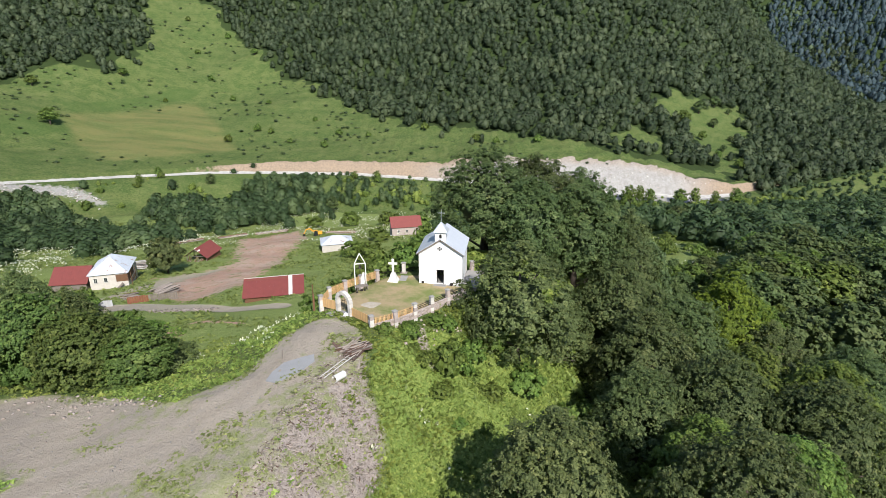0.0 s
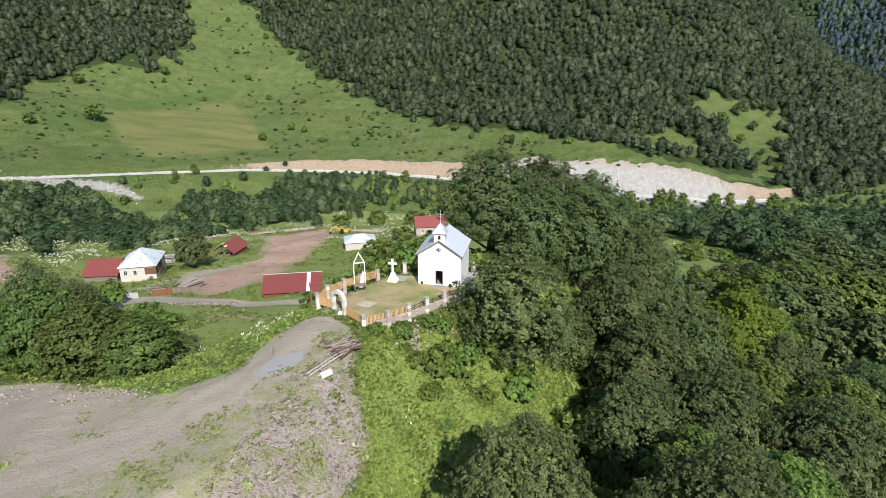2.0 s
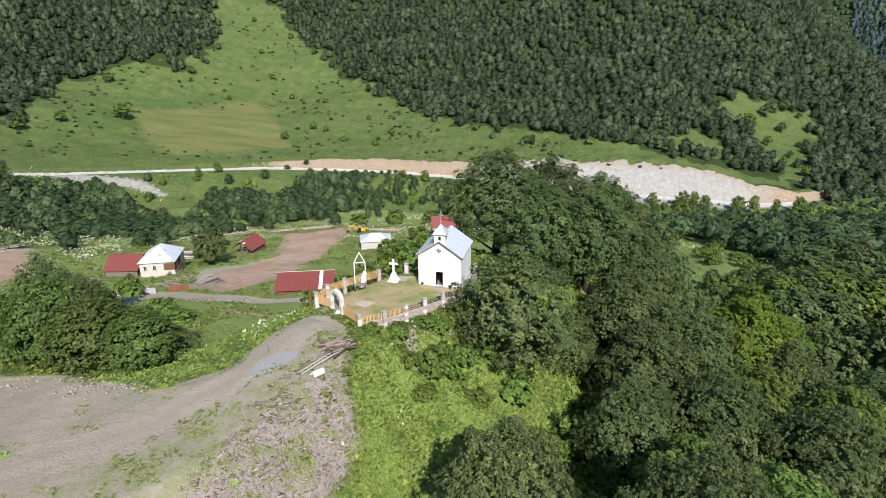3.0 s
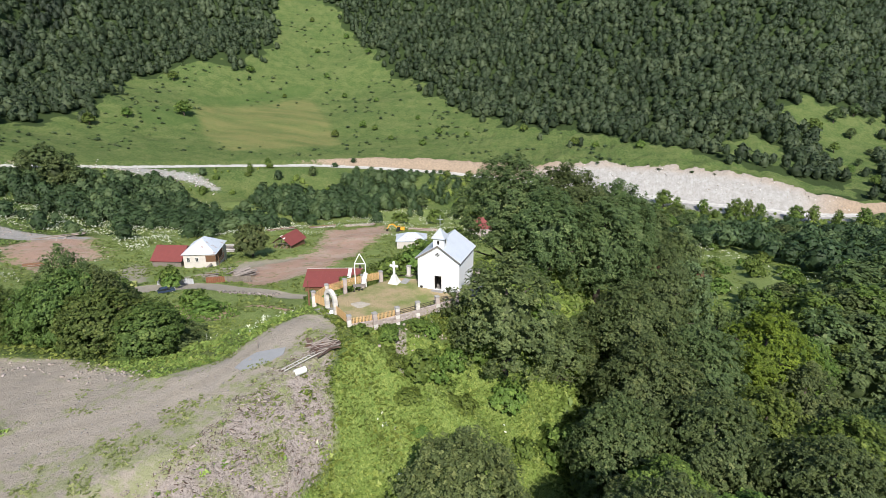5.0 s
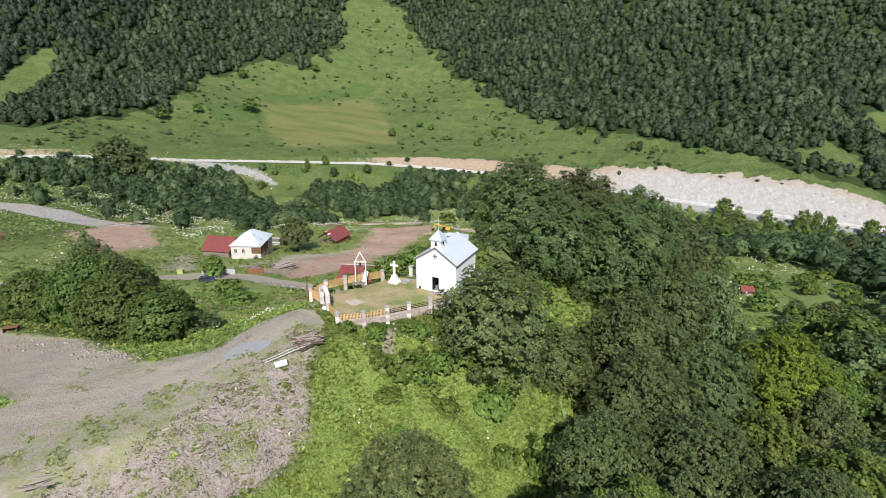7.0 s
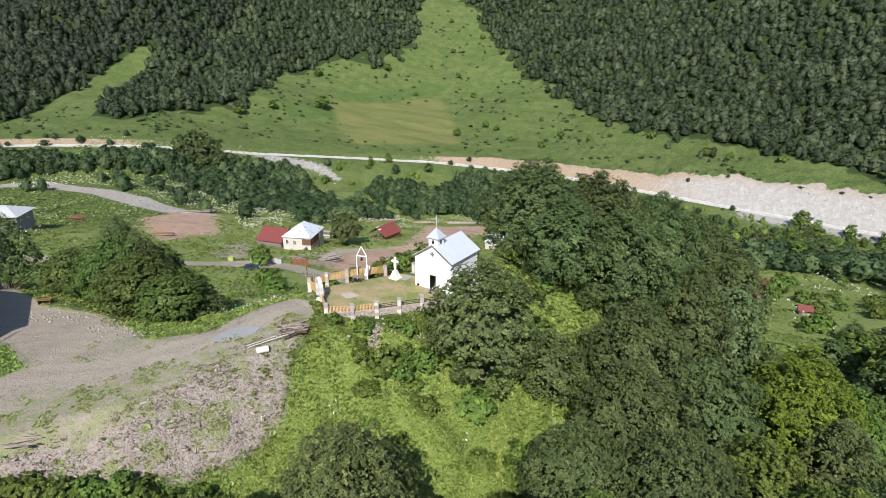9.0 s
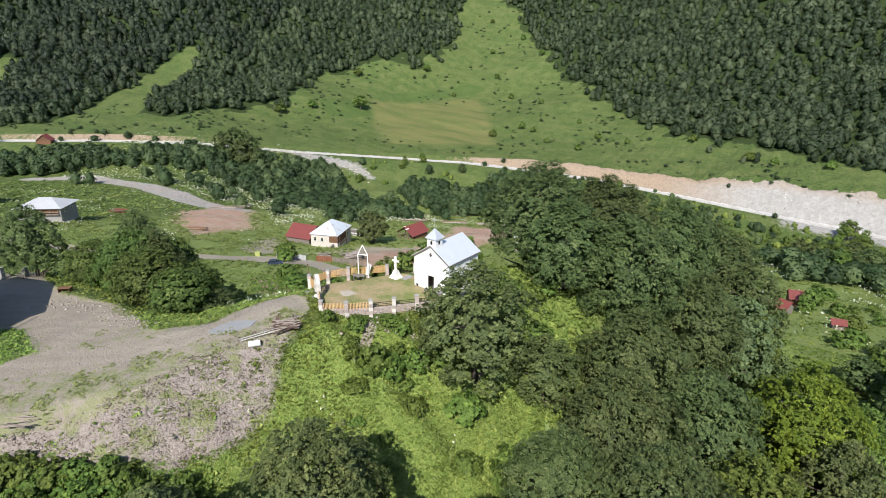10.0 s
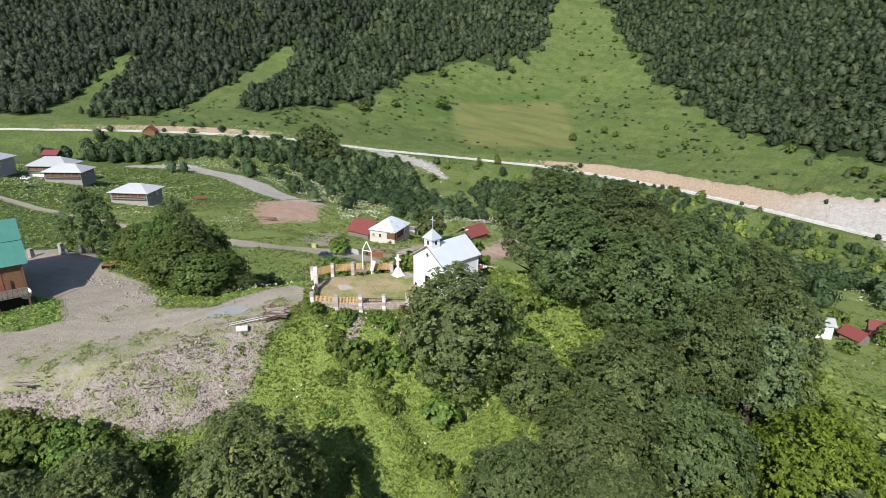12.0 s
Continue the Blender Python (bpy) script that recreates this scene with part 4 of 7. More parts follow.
# ---- the churchyard fence ----
def stone_post(x, y, h, w=0.5, sunk=1.7, z=None):
    base = -0.55 - 0.045 * (y - 59) if z is None else z
    ob = thing("fence_post", Matrix.Translation((x, y, base)) @ Matrix.Rotation(radians(37 + 7 * math.sin(x)), 4, "Z"), "square rough stone fence pillar with a grey cap", "pillar", "churchyard pillars")
    r = random.Random(int(x * 100))
    n = 6
    lo = -sunk
    for i in range(n):
        a, b = lo + (h - lo) * i / n, lo + (h - lo) * (i + 1) / n - 0.012
        j = 0.02 * r.uniform(-1, 1)
        part("stone_block", Geo().box(-w / 2 + j, w / 2 + j, -w / 2 - j, w / 2 - j, a, b), STONE if r.random() < 0.7 else PALE_STONE, ob, bevel=0.025)
    cap = Geo().box(-w / 2 - 0.05, w / 2 + 0.05, -w / 2 - 0.05, w / 2 + 0.05, h, h + 0.07)
    cap.put([(-w / 2, -w / 2, h + 0.07), (w / 2, -w / 2, h + 0.07), (w / 2, w / 2, h + 0.07), (-w / 2, w / 2, h + 0.07), (0, 0, h + 0.17)], [(0, 1, 4), (1, 2, 4), (2, 3, 4), (3, 0, 4)])
    part("cap", cap, CONCRETE, ob, "grey concrete cap")
    return ob


SLAT = {}


def slat_mesh(h, w=0.085):
    key = (round(h, 2), w)
    if key not in SLAT:
        SLAT[key] = geo_mesh("slat", Geo().prism([(-w / 2, 0.08), (w / 2, 0.08), (w / 2, h - 0.05), (0, h), (-w / 2, h - 0.05)], 0.022), NEW_WOOD)
    return SLAT[key]


def fence_panel(x0, y0, x1, y1, h, step, slats=True, label="", rails=2, low=0.0):
    z0, z1 = -0.55 - 0.045 * (y0 - 59), -0.55 - 0.045 * (y1 - 59)
    a, b = Vector((x0, y0, z0)), Vector((x1, y1, z1))
    d = b - a
    ln = d.length
    turn = math.atan2(d.y, d.x)
    ob = thing("picket_fence", Matrix.Translation(a) @ Matrix.Rotation(turn, 4, "Z"), label or "picket fence panel of new yellow pine slats", "fence", "churchyard fence")
    rise = d.z / ln
    for i in range(rails):
        z = 0.25 + (h - 0.5) * i / max(rails - 1, 1)
        part("rail", Geo().beam((0.2, 0.04, z), (ln - 0.2, 0.04, z + rise * ln), 0.035, 0.05), IRON, ob)
    if slats:
        n = int((ln - 0.5) / step)
        for i in range(n):
            s = part("slat", slat_mesh(h), None, ob)
            x = 0.26 + (ln - 0.52) * (i + 0.5) / n
            s.location = (x, 0, rise * x + low)
    else:
        n = 3
        for i in range(1, n):
            part("upright", Geo().beam((ln * i / n, 0.04, 0.0), (ln * i / n, 0.04, h - 0.2), 0.03), IRON, ob)
    return ob


POSTS = [(-15.0, 63.7, 1.5), (-8.15, 58.2, 1.25), (-5.6, 59.9, 1.1), (-3.4, 62.0, 1.15), (-1.4, 64.2, 1.15), (0.6, 66.4, 1.2), (2.7, 68.6, 1.2), (-14.6, 67.0, 1.25), (-13.0, 69.5, 1.25), (-11.2, 71.7, 1.2), (-9.2, 73.7, 1.2)]
for x, y, h in POSTS:
    stone_post(x, y, h)
stone_post(4.2, 77.2, 1.5, 0.5, 1.5, -1.5)
stone_post(5.7, 75.9, 1.4, 0.5, 2.5, -1.6)
P = POSTS
ARCH_A, ARCH_B = (-12.62, 62.4), (-10.95, 61.0)
fence_panel(P[0][0], P[0][1], *ARCH_A, 1.3, 0.1, label="close-set board fence of orange pine beside the gate")
fence_panel(*ARCH_B, P[1][0], P[1][1], 1.2, 0.1, label="close-set board fence of orange pine beside the gate")
fence_panel(*P[1][:2], *P[2][:2], 0.95, 0.17)
fence_panel(*P[2][:2], *P[3][:2], 0.95, 0.17)
for i in (3, 4, 5):
    fence_panel(*P[i][:2], *P[i + 1][:2], 0.95, 0.17, False, "bare iron rail fence without slats", 3)
fence_panel(*P[0][:2], *P[7][:2], 1.2, 0.11)
for i in (7, 8, 9):
    fence_panel(*P[i][:2], *P[i + 1][:2], 1.2, 0.15)
fence_panel(*P[10][:2], -4.0, 76.6, 0.95, 0.17, False, "bare iron rail fence without slats", 2)


def rubble_wall(line, height, depth, seed, label, sink=0.6):
    """A low wall of single stones laid in courses."""
    r = random.Random(seed)
    ob = thing("stone_wall", Matrix(), label, "wall", kind="structure")
    block = [geo_mesh("stone", Geo().box(-0.5, 0.5, -0.5, 0.5, -0.5, 0.5), m, 0.12) for m in (STONE, OLD_SLAB)]
    for (x0, y0, z0), (x1, y1, z1) in zip(line[:-1], line[1:]):
        ln = math.hypot(x1 - x0, y1 - y0)
        turn = math.atan2(y1 - y0, x1 - x0)
        z = -sink
        while z < height:
            h = r.uniform(0.16, 0.26)
            s = r.uniform(-0.2, 0)
            while s < ln:
                w = r.uniform(0.25, 0.5)
                o = part("stone", block[r.random() < 0.35], None, ob)
                u = min(max((s + w / 2) / ln, 0), 1)
                o.matrix_world = Matrix.Translation((x0 + (x1 - x0) * u, y0 + (y1 - y0) * u, z0 + (z1 - z0) * u + z + h / 2)) @ Euler((r.uniform(-0.06, 0.06), r.uniform(-0.06, 0.06), turn + r.uniform(-0.08, 0.08))).to_matrix().to_4x4() @ Matrix.Diagonal((w - 0.015, depth * r.uniform(0.85, 1.1), h - 0.012, 1))
                s += w
            z += h
    return ob


rubble_wall([(x, y, -0.6 - 0.045 * (y - 59)) for x, y, _ in P[1:7]], 0.1, 0.28, 3, "low rough retaining wall of pinkish stones under the fence", 0.75)


def gate_arch():
    ax, ay = ARCH_A
    bx, by = ARCH_B
    ln = math.hypot(bx - ax, by - ay)
    ob = thing("gate_arch", Matrix.Translation((ax, ay, -0.72)) @ Matrix.Rotation(math.atan2(by - ay, bx - ax), 4, "Z"), "round-headed gate arch of pale dressed stone", "gate")
    r0, w, t = ln / 2 - 0.22, 0.44, 0.5
    for cx in (0, ln):
        for i in range(4):
            part("stone_block", Geo().box(cx - w / 2, cx + w / 2, -t / 2, t / 2, -0.5 + i * 0.53, 0.02 + i * 0.53), PALE_STONE, ob, bevel=0.025)
    n = 9
    for i in range(n):
        a0, a1 = math.pi * i / n + 0.008, math.pi * (i + 1) / n - 0.008
        part("arch_stone", Geo().prism(ring(ln / 2, 1.62, r0, r0 + w, a0, a1, 2), t, Matrix.Translation((0, -t / 2, 0))), PALE_STONE, ob, bevel=0.02)
    gate = Geo()
    for i in range(6):
        gate.beam((0.08 + 0.2 * i, 0, 0.15), (0.08 + 0.2 * i, 0, 1.5), 0.022)
    gate.beam((0.05, 0, 0.3), (1.15, 0, 0.3), 0.035).beam((0.05, 0, 1.35), (1.15, 0, 1.35), 0.035)
    leaf = part("gate_leaf", gate, IRON, ob, "dark iron gate leaf standing open")
    leaf.matrix_local = Matrix.Translation((0.24, 0.2, 0)) @ Matrix.Rotation(radians(70), 4, "Z")
    return ob


gate_arch()
single("gate_step", Geo().box(-0.6, 3.2, -1.5, -0.4, -0.4, 0.06).box(0.1, 1.5, -0.4, 0.5, -0.3, 0.05), CONCRETE, Matrix.Translation((*ARCH_A, -0.72)) @ Matrix.Rotation(math.atan2(ARCH_B[1] - ARCH_A[1], ARCH_B[0] - ARCH_A[0]), 4, "Z"), "cracked concrete apron before the gate", "paving", bevel=0.03)
single("whitewashed_stone", Geo().tube([(0, 0, -0.2), (0, 0, 0.15), (0, 0, 0.34), (0, 0, 0.42)], [0.30, 0.33, 0.25, 0.10], 9), WHITE_PAINT, place(-11.55, 61.15, 20, -0.74), "whitewashed boulder in front of the gate", "stone")


def bell_frame():
    ob = thing("bell_frame", place(-11.75, 70.3, 16, -1.03), "white painted bell frame with a pointed top", "bell frame")
    for x in (0, 1.45):
        part("post", Geo().beam((x, 0, -0.3), (x, 0, 3.3), 0.12), WHITE_PAINT, ob)
    part("crossbar", Geo().beam((-0.06, 0, 3.3), (1.51, 0, 3.3), 0.11), WHITE_PAINT, ob)
    part("rafter", Geo().beam((0, 0, 3.33), (0.725, 0, 4.75), 0.1), WHITE_PAINT, ob)
    part("rafter", Geo().beam((1.45, 0, 3.33), (0.725, 0, 4.75), 0.1), WHITE_PAINT, ob)
    part("bell", Geo().tube([(0.72, 0, 3.22), (0.72, 0, 3.1), (0.72, 0, 2.8), (0.72, 0, 2.68)], [0.05, 0.13, 0.17, 0.24], 12), IRON, ob, "small dark cast bell")
    part("rope", Geo().tube([(0.72, 0, 2.75), (0.75, 0.02, 1.2)], [0.01, 0.01], 4), GREY_WOOD, ob)
    return ob


bell_frame()
sheet = Geo().slab([(0, 0, 0), (0.55, 0, 0), (0.95, 0.15, 1.5), (0.45, 0.2, 1.75)], 0.03)
single("leaning_board", sheet, WHITE_PAINT, place(-11.2, 71.1, 20, -1.05), "pale board leaning on the picket fence", "board")


def cross_monument():
    ob = thing("cross_monument", place(-6.85, 72.55, -8, -1.15), "white stone cross monument on a flared base", "monument")
    g = Geo()
    prof = [(0.78, 0.0), (0.74, 0.12), (0.5, 0.55), (0.34, 1.0), (0.27, 1.28)]
    vs = [(sx * r, sy * r, z) for r, z in prof for sx, sy in ((-1, -1), (1, -1), (1, 1), (-1, 1))]
    fs = [(4 * i + k, 4 * i + (k + 1) % 4, 4 * i + 4 + (k + 1) % 4, 4 * i + 4 + k) for i in range(4) for k in range(4)] + [(3, 2, 1, 0), (16, 17, 18, 19)]
    part("base", Geo().put(vs, fs), WHITE_PAINT, ob, bevel=0.02)
    part("shaft", Geo().box(-0.15, 0.15, -0.13, 0.13, 1.28, 3.3), WHITE_PAINT, ob, bevel=0.03)
    for s in (-1, 1):
        part("arm", Geo().box(min(s * 0.155, s * 0.62), max(s * 0.155, s * 0.62), -0.12, 0.12, 2.5, 2.8), WHITE_PAINT, ob, bevel=0.03)
    part("corpus_relief", Geo().tube([(0, -0.16, 1.5), (0, -0.19, 2.2), (0, -0.2, 2.5), (0, -0.17, 2.62)], [0.06, 0.1, 0.15, 0.06], 8), WHITE_PAINT, ob)
    return ob


cross_monument()
grave = thing("gravestone", place(-5.6, 75.8, -8, -1.35), "grey stone grave pillar with a small cap", "gravestone")
part("plinth", Geo().box(-0.45, 0.45, -0.4, 0.4, -0.3, 0.25), STONE, grave, bevel=0.02)
part("pillar", Geo().box(-0.26, 0.26, -0.22, 0.22, 0.25, 1.6), PALE_STONE, grave, bevel=0.03)
part("cap", Geo().box(-0.34, 0.34, -0.3, 0.3, 1.6, 1.72), CONCRETE, grave, bevel=0.02)
single("grave_slab", Geo().box(-0.5, 0.5, -0.9, 0.9, -0.2, 0.14), CONCRETE, place(-5.5, 73.4, -8, -1.15), "grey concrete grave slab in the grass", "slab", bevel=0.02)


def yard_table():
    ob = thing("table", place(-10.7, 69.0, 22, -1.0), "weathered grey wooden yard table", "table")
    for i in range(5):
        part("top_board", Geo().box(-0.85, 0.85, -0.45 + i * 0.18, -0.28 + i * 0.18, 0.72, 0.76), GREY_WOOD, ob)
    for x in (-0.72, 0.72):
        for y in (-0.34, 0.36):
            part("leg", Geo().beam((x, y, -0.1), (x * 0.95, y, 0.72), 0.08), GREY_WOOD, ob)
    return ob


yard_table()
for dx, dy, r in ((0.0, -0.2, 0.2), (0.4, -0.1, 0.17), (-0.5, -0.75, 0.15)):
    single("cauldron", Geo().tube([(0, 0, 0), (0, 0, 0.1), (0, 0, r * 1.2), (0, 0, r * 1.4)], [r * 0.6, r, r, r * 0.8], 10), IRON, place(-10.7 + dx, 69.0 + dy, 0, -1.0), "sooty black iron cauldron under the table", "pot", "cauldrons")
# ash spot in the turf
ash = Geo()
ang = [2 * math.pi * i / 22 for i in range(22)]
ash.put([(0, 0, 0.05)] + [(1.25 * math.cos(a) * (1 + 0.18 * math.sin(3 * a)), 0.85 * math.sin(a) * (1 + 0.15 * math.cos(4 * a)), 0.012) for a in ang], [(0, i + 1, (i + 1) % 22 + 1) for i in range(22)])
single("ash_patch", ash, plain("ash", (0.54, 0.48, 0.40), (0.38, 0.33, 0.25), 1.5, 0.95, 0.1, 0, 0.2, 12), place(-9.0, 64.2, 10, -0.76), "pale patch of ash and sand in the turf", "ash", kind="stuff")

# ---- before the gate: timber, pipe, cement ----
def pile(name, x, y, turn, n, length, spread, mat, label, category, seed, thick=(0.05, 0.16), z=None):
    r = random.Random(seed)
    ob = thing(name, place(x, y, turn, z), label, category)
    for i in range(n):
        w, h = r.uniform(*thick), r.uniform(0.03, 0.08)
        yy, zz = r.uniform(-spread, spread), 0.04 + 0.42 * (i / n) * spread
        a = r.gauss(0, 0.4)
        ln = length * r.uniform(0.55, 1.0)
        o = r.uniform(-0.3, 0.3)
        part("plank", Geo().beam((o - ln / 2, yy - a, zz), (o + ln / 2, yy + a, zz + r.uniform(-0.05, 0.12)), w, h), r.choice(mat), ob)
    return ob


pile("timber_pile", -9.3, 53.4, 42, 60, 3.3, 1.0, [GREY_WOOD, DARK_RUST, OLD_SLAB, OLD_SLAB, DARK_RUST, BROWN_WOOD], "untidy heap of old planks and scrap by the track", "timber", 2)
sheet = Geo()
for i in range(12):
    sheet.slab([(i * 0.16, 0, 0.03 * (i % 2)), (i * 0.16 + 0.16, 0, 0.03 * ((i + 1) % 2)), (i * 0.16 + 0.16, 1.5, 0.03 * ((i + 1) % 2) + 0.1), (i * 0.16, 1.5, 0.03 * (i % 2) + 0.1)], 0.01)
single("rusty_sheet", sheet, DARK_RUST, place(-11.2, 53.4, 35, None, 0.08), "dark rusted roofing sheet lying on the ground", "sheet")
single("black_tarpaulin", Geo().slab([(0, 0, 0.5), (1.2, 0.1, 0.45), (1.3, 0.9, 0.3), (0.1, 0.8, 0.5)], 0.05).slab([(0.2, -0.3, 0.25), (1.2, -0.3, 0.3), (1.2, 0.1, 0.44), (0.1, 0, 0.48)], 0.05), RUBBER, place(-9.0, 53.9, 20, None, -0.12), "crumpled black tarpaulin over scrap", "tarpaulin")
lad = thing("ladder", place(-11.6, 49.2, 55, None, 0.2), "long bleached wooden ladder lying on the slope", "ladder")
for y in (-0.25, 0.25):
    part("rail", Geo().beam((-0.6, y, 0.0), (5.2, y, 0.65), 0.07), PALE_STONE, lad, "bleached wooden rail")
for i in range(11):
    part("rung", Geo().beam((-0.3 + i * 0.5, -0.25, 0.03 + i * 0.056), (-0.3 + i * 0.5, 0.25, 0.03 + i * 0.056), 0.04), PALE_STONE, lad)
drum = Geo().tube([(-0.65, 0, 0.36), (0.65, 0, 0.36)], [0.36, 0.36], 18, False).tube([(0.64, 0, 0.36), (-0.64, 0, 0.36)], [0.33, 0.33], 18, False)
single("concrete_pipe", drum, WHITE_PAINT, place(-10.4, 49.4, 50, None, 0.0), "short white pipe section lying by the ladder", "pipe")
pad = Geo()
rim = [(-17.7, 49.0), (-17.4, 50.3), (-16.5, 51.6), (-15.0, 52.3), (-13.6, 52.8), (-13.3, 51.6), (-14.2, 50.3), (-15.6, 49.1), (-16.6, 48.6)]
mid = [(sum(x for x, _ in rim) / 9, sum(y for _, y in rim) / 9)]
pad.put([(x + 15.6, y - 50.6, gz(x, y) + 0.07) for x, y in rim + mid] + [(x + 15.6, y - 50.6, gz(x, y) - 0.2) for x, y in rim], [(k, (k + 1) % 9, 9) for k in range(9)] + [(k, k + 10, (k + 1) % 9 + 10, (k + 1) % 9) for k in range(9)])
single("cement_pad", pad, CEMENT, Matrix.Translation((-15.6, 50.6, 0)), "smooth grey patch of poured cement on the track", "cement")
single("marker_post", Geo().beam((0, 0, -0.2), (0.03, 0.02, 0.95), 0.07), GREY_WOOD, place(-16.8, 52.4, 0), "short wooden stake beside the cement", "stake")
single("wooden_pole", Geo().tube([(0, 0, -0.5), (0.05, 0, 1.4), (0.02, 0, 3.1)], [0.15, 0.13, 0.1], 8), BROWN_WOOD, place(-16.2, 64.8, 0, -1.4), "thick brown wooden pole beside the fence", "pole")


# ---- the village ----
def window(parent, m, w, h, frame_mat=WHITE_PAINT):
    """A window whose face looks along -y of m, sill at its origin."""
    f = Geo().box(-w / 2, w / 2, -0.05, 0.0, 0, 0.08, m).box(-w / 2, w / 2, -0.05, 0.0, h - 0.08, h, m).box(-w / 2, -w / 2 + 0.08, -0.05, 0, 0.08, h - 0.08, m).box(w / 2 - 0.08, w / 2, -0.05, 0, 0.08, h - 0.08, m).box(-0.03, 0.03, -0.04, 0, 0.08, h - 0.08, m)
    win = part("window", f, frame_mat, parent)
    part("pane", Geo().box(-w / 2 + 0.08, w / 2 - 0.08, -0.02, -0.005, 0.08, h - 0.08, m), GLASSY, win, "dark window pane")
    part("sill", Geo().box(-w / 2 - 0.08, w / 2 + 0.08, -0.14, 0.0, -0.07, 0, m), CONCRETE, win)


def house(name, x, y, turn, w, d, eave, top, roof_mat, wall_mat, label, category="house", kind="hip", over=0.55, windows=(), group="", z=None, ridge_x=False, down=2.5):
    """w along x, d along y from the front-left corner; windows: (side, along, sill, width, height)."""
    ob = thing(name, place(x, y, turn, z), label, category, group)
    t = 0.3
    for nm, b in (("front_wall", (0, w, 0, t)), ("back_wall", (0, w, d - t, d)), ("side_wall", (0, t, t, d - t)), ("side_wall", (w - t, w, t, d - t))):
        part(nm, Geo().box(*b, -down, eave), wall_mat, ob)
    o, e = over, eave - 0.12
    A, B, C, D = (-o, -o, e), (w + o, -o, e), (w + o, d + o, e), (-o, d + o, e)
    if kind == "hip":
        if d >= w:
            r0, r1 = (w / 2, w * 0.48, top), (w / 2, d - w * 0.48, top)
            faces = [[A, B, r0], [B, C, r1, r0], [C, D, r1], [D, A, r0, r1]]
        else:
            r0, r1 = (d * 0.48, d / 2, top), (w - d * 0.48, d / 2, top)
            faces = [[A, B, r1, r0], [B, C, r1], [C, D, r0, r1], [D, A, r0]]
    elif kind == "gable_y":      # gable ends look along y
        r0, r1 = (w / 2, -o, top), (w / 2, d + o, top)
        faces = [[B, C, r1, r0], [D, A, r0, r1]]
        for yy in (0.004, d - t + 0.004):
            part("gable", Geo().prism([(0.02, eave), (w - 0.02, eave), (w / 2, top - 0.1)], t - 0.008, Matrix.Translation((0, yy, 0))), wall_mat, ob)
    elif kind == "gable_x":
        r0, r1 = (-o, d / 2, top), (w + o, d / 2, top)
        faces = [[A, B, r1, r0], [C, D, r0, r1]]
        for xx in (0.004, w - t + 0.004):
            part("gable", Geo().prism([(0.02, eave), (d - 0.02, eave), (d / 2, top - 0.1)], t - 0.008, Matrix.Translation((xx + t, 0, 0)) @ Matrix.Rotation(radians(90), 4, "Z")), wall_mat, ob)
    else:                        # one slope, low edge in front
        faces = [[A, B, (w + o, d + o, top), (-o, d + o, top)]]
        part("back_upper_wall", Geo().box(0, w, d - t, d, eave, top - 0.2), wall_mat, ob)
        for xx in (0, w - t):
            part("gable", Geo().prism([(0, eave - 0.1), (d - t, eave - 0.1), (d - t, top - 0.3)], t - 0.004, Matrix.Translation((xx + t, 0, 0)) @ Matrix.Rotation(radians(90), 4, "Z")), wall_mat, ob)
    for f in faces:
        rf = part("roof_slope", Geo().slab(f, 0.07), roof_mat, ob)
        p, q = Vector(f[0]), Vector(f[1])
        n = int((q - p).length / 1.1)
        if len(f) == 4 and n > 2:
            s = Geo()
            u, v = Vector(f[3]), Vector(f[2])
            for i in range(1, n):
                s.beam(p.lerp(q, i / n), u.lerp(v, i / n), 0.05, 0.05)
            part("roof_seams", s, roof_mat, rf)
    for side, along, sill, ww, wh in windows:
        m = {"front": Matrix.Translation((along, 0, sill)), "right": Matrix.Translation((w, along, sill)) @ Matrix.Rotation(radians(90), 4, "Z"), "left": Matrix.Translation((0, along, sill)) @ Matrix.Rotation(radians(-90), 4, "Z")}[side]
        window(ob, m, ww, wh)
    return ob


farm = house("farmhouse", -112.6, 167.4, 17, 11.0, 13.6, 6.0, 9.9, RUSTY_ZINC, WARM_WALL, "two-storey pale stuccoed farmhouse with rust-spotted metal hip roof", windows=(("front", 1.7, 3.1, 1.1, 1.6), ("front", 4.6, 3.1, 1.1, 1.6), ("right", 10.2, 3.0, 1.1, 1.5)), z=-45.9)
def veranda(ob, w, z0, z1):
    """A timber veranda on the upper front of a house; a brown panel colours in its shade."""
    part("veranda_recess", Geo().box(0.6, w - 0.6, -0.05, -0.006, z0, z1), BROWN_WOOD, ob, "brown panel for the shaded veranda front")
    for i in range(6):
        part("veranda_post", Geo().beam((0.6 + (w - 1.2) * i / 5, -0.7, z0 - 0.2), (0.6 + (w - 1.2) * i / 5, -0.7, z1 + 0.2), 0.14), GREY_WOOD, ob)
    part("veranda_rail", Geo().box(0.5, w - 0.5, -0.78, -0.64, z0 + 0.7, z0 + 0.85), GREY_WOOD, ob)
    part("veranda_floor", Geo().box(0.4, w - 0.4, -0.85, -0.01, z0 - 0.25, z0 - 0.1), GREY_WOOD, ob)


porch = Geo().box(7.6, 11.02, -0.03, 0.02, 2.9, 5.3)
part("porch_recess", porch, BROWN_WOOD, farm, "brown timber porch front")
part("porch_boards", Geo().box(11.0, 11.06, 0.3, 8.5, 2.6, 5.5), BROWN_WOOD, farm, "brown timber gallery wall")
bal = Geo()
for i in range(12):
    bal.beam((12.1, 0.2 + i * 0.55, 2.5), (12.1, 0.2 + i * 0.55, 3.5), 0.08)
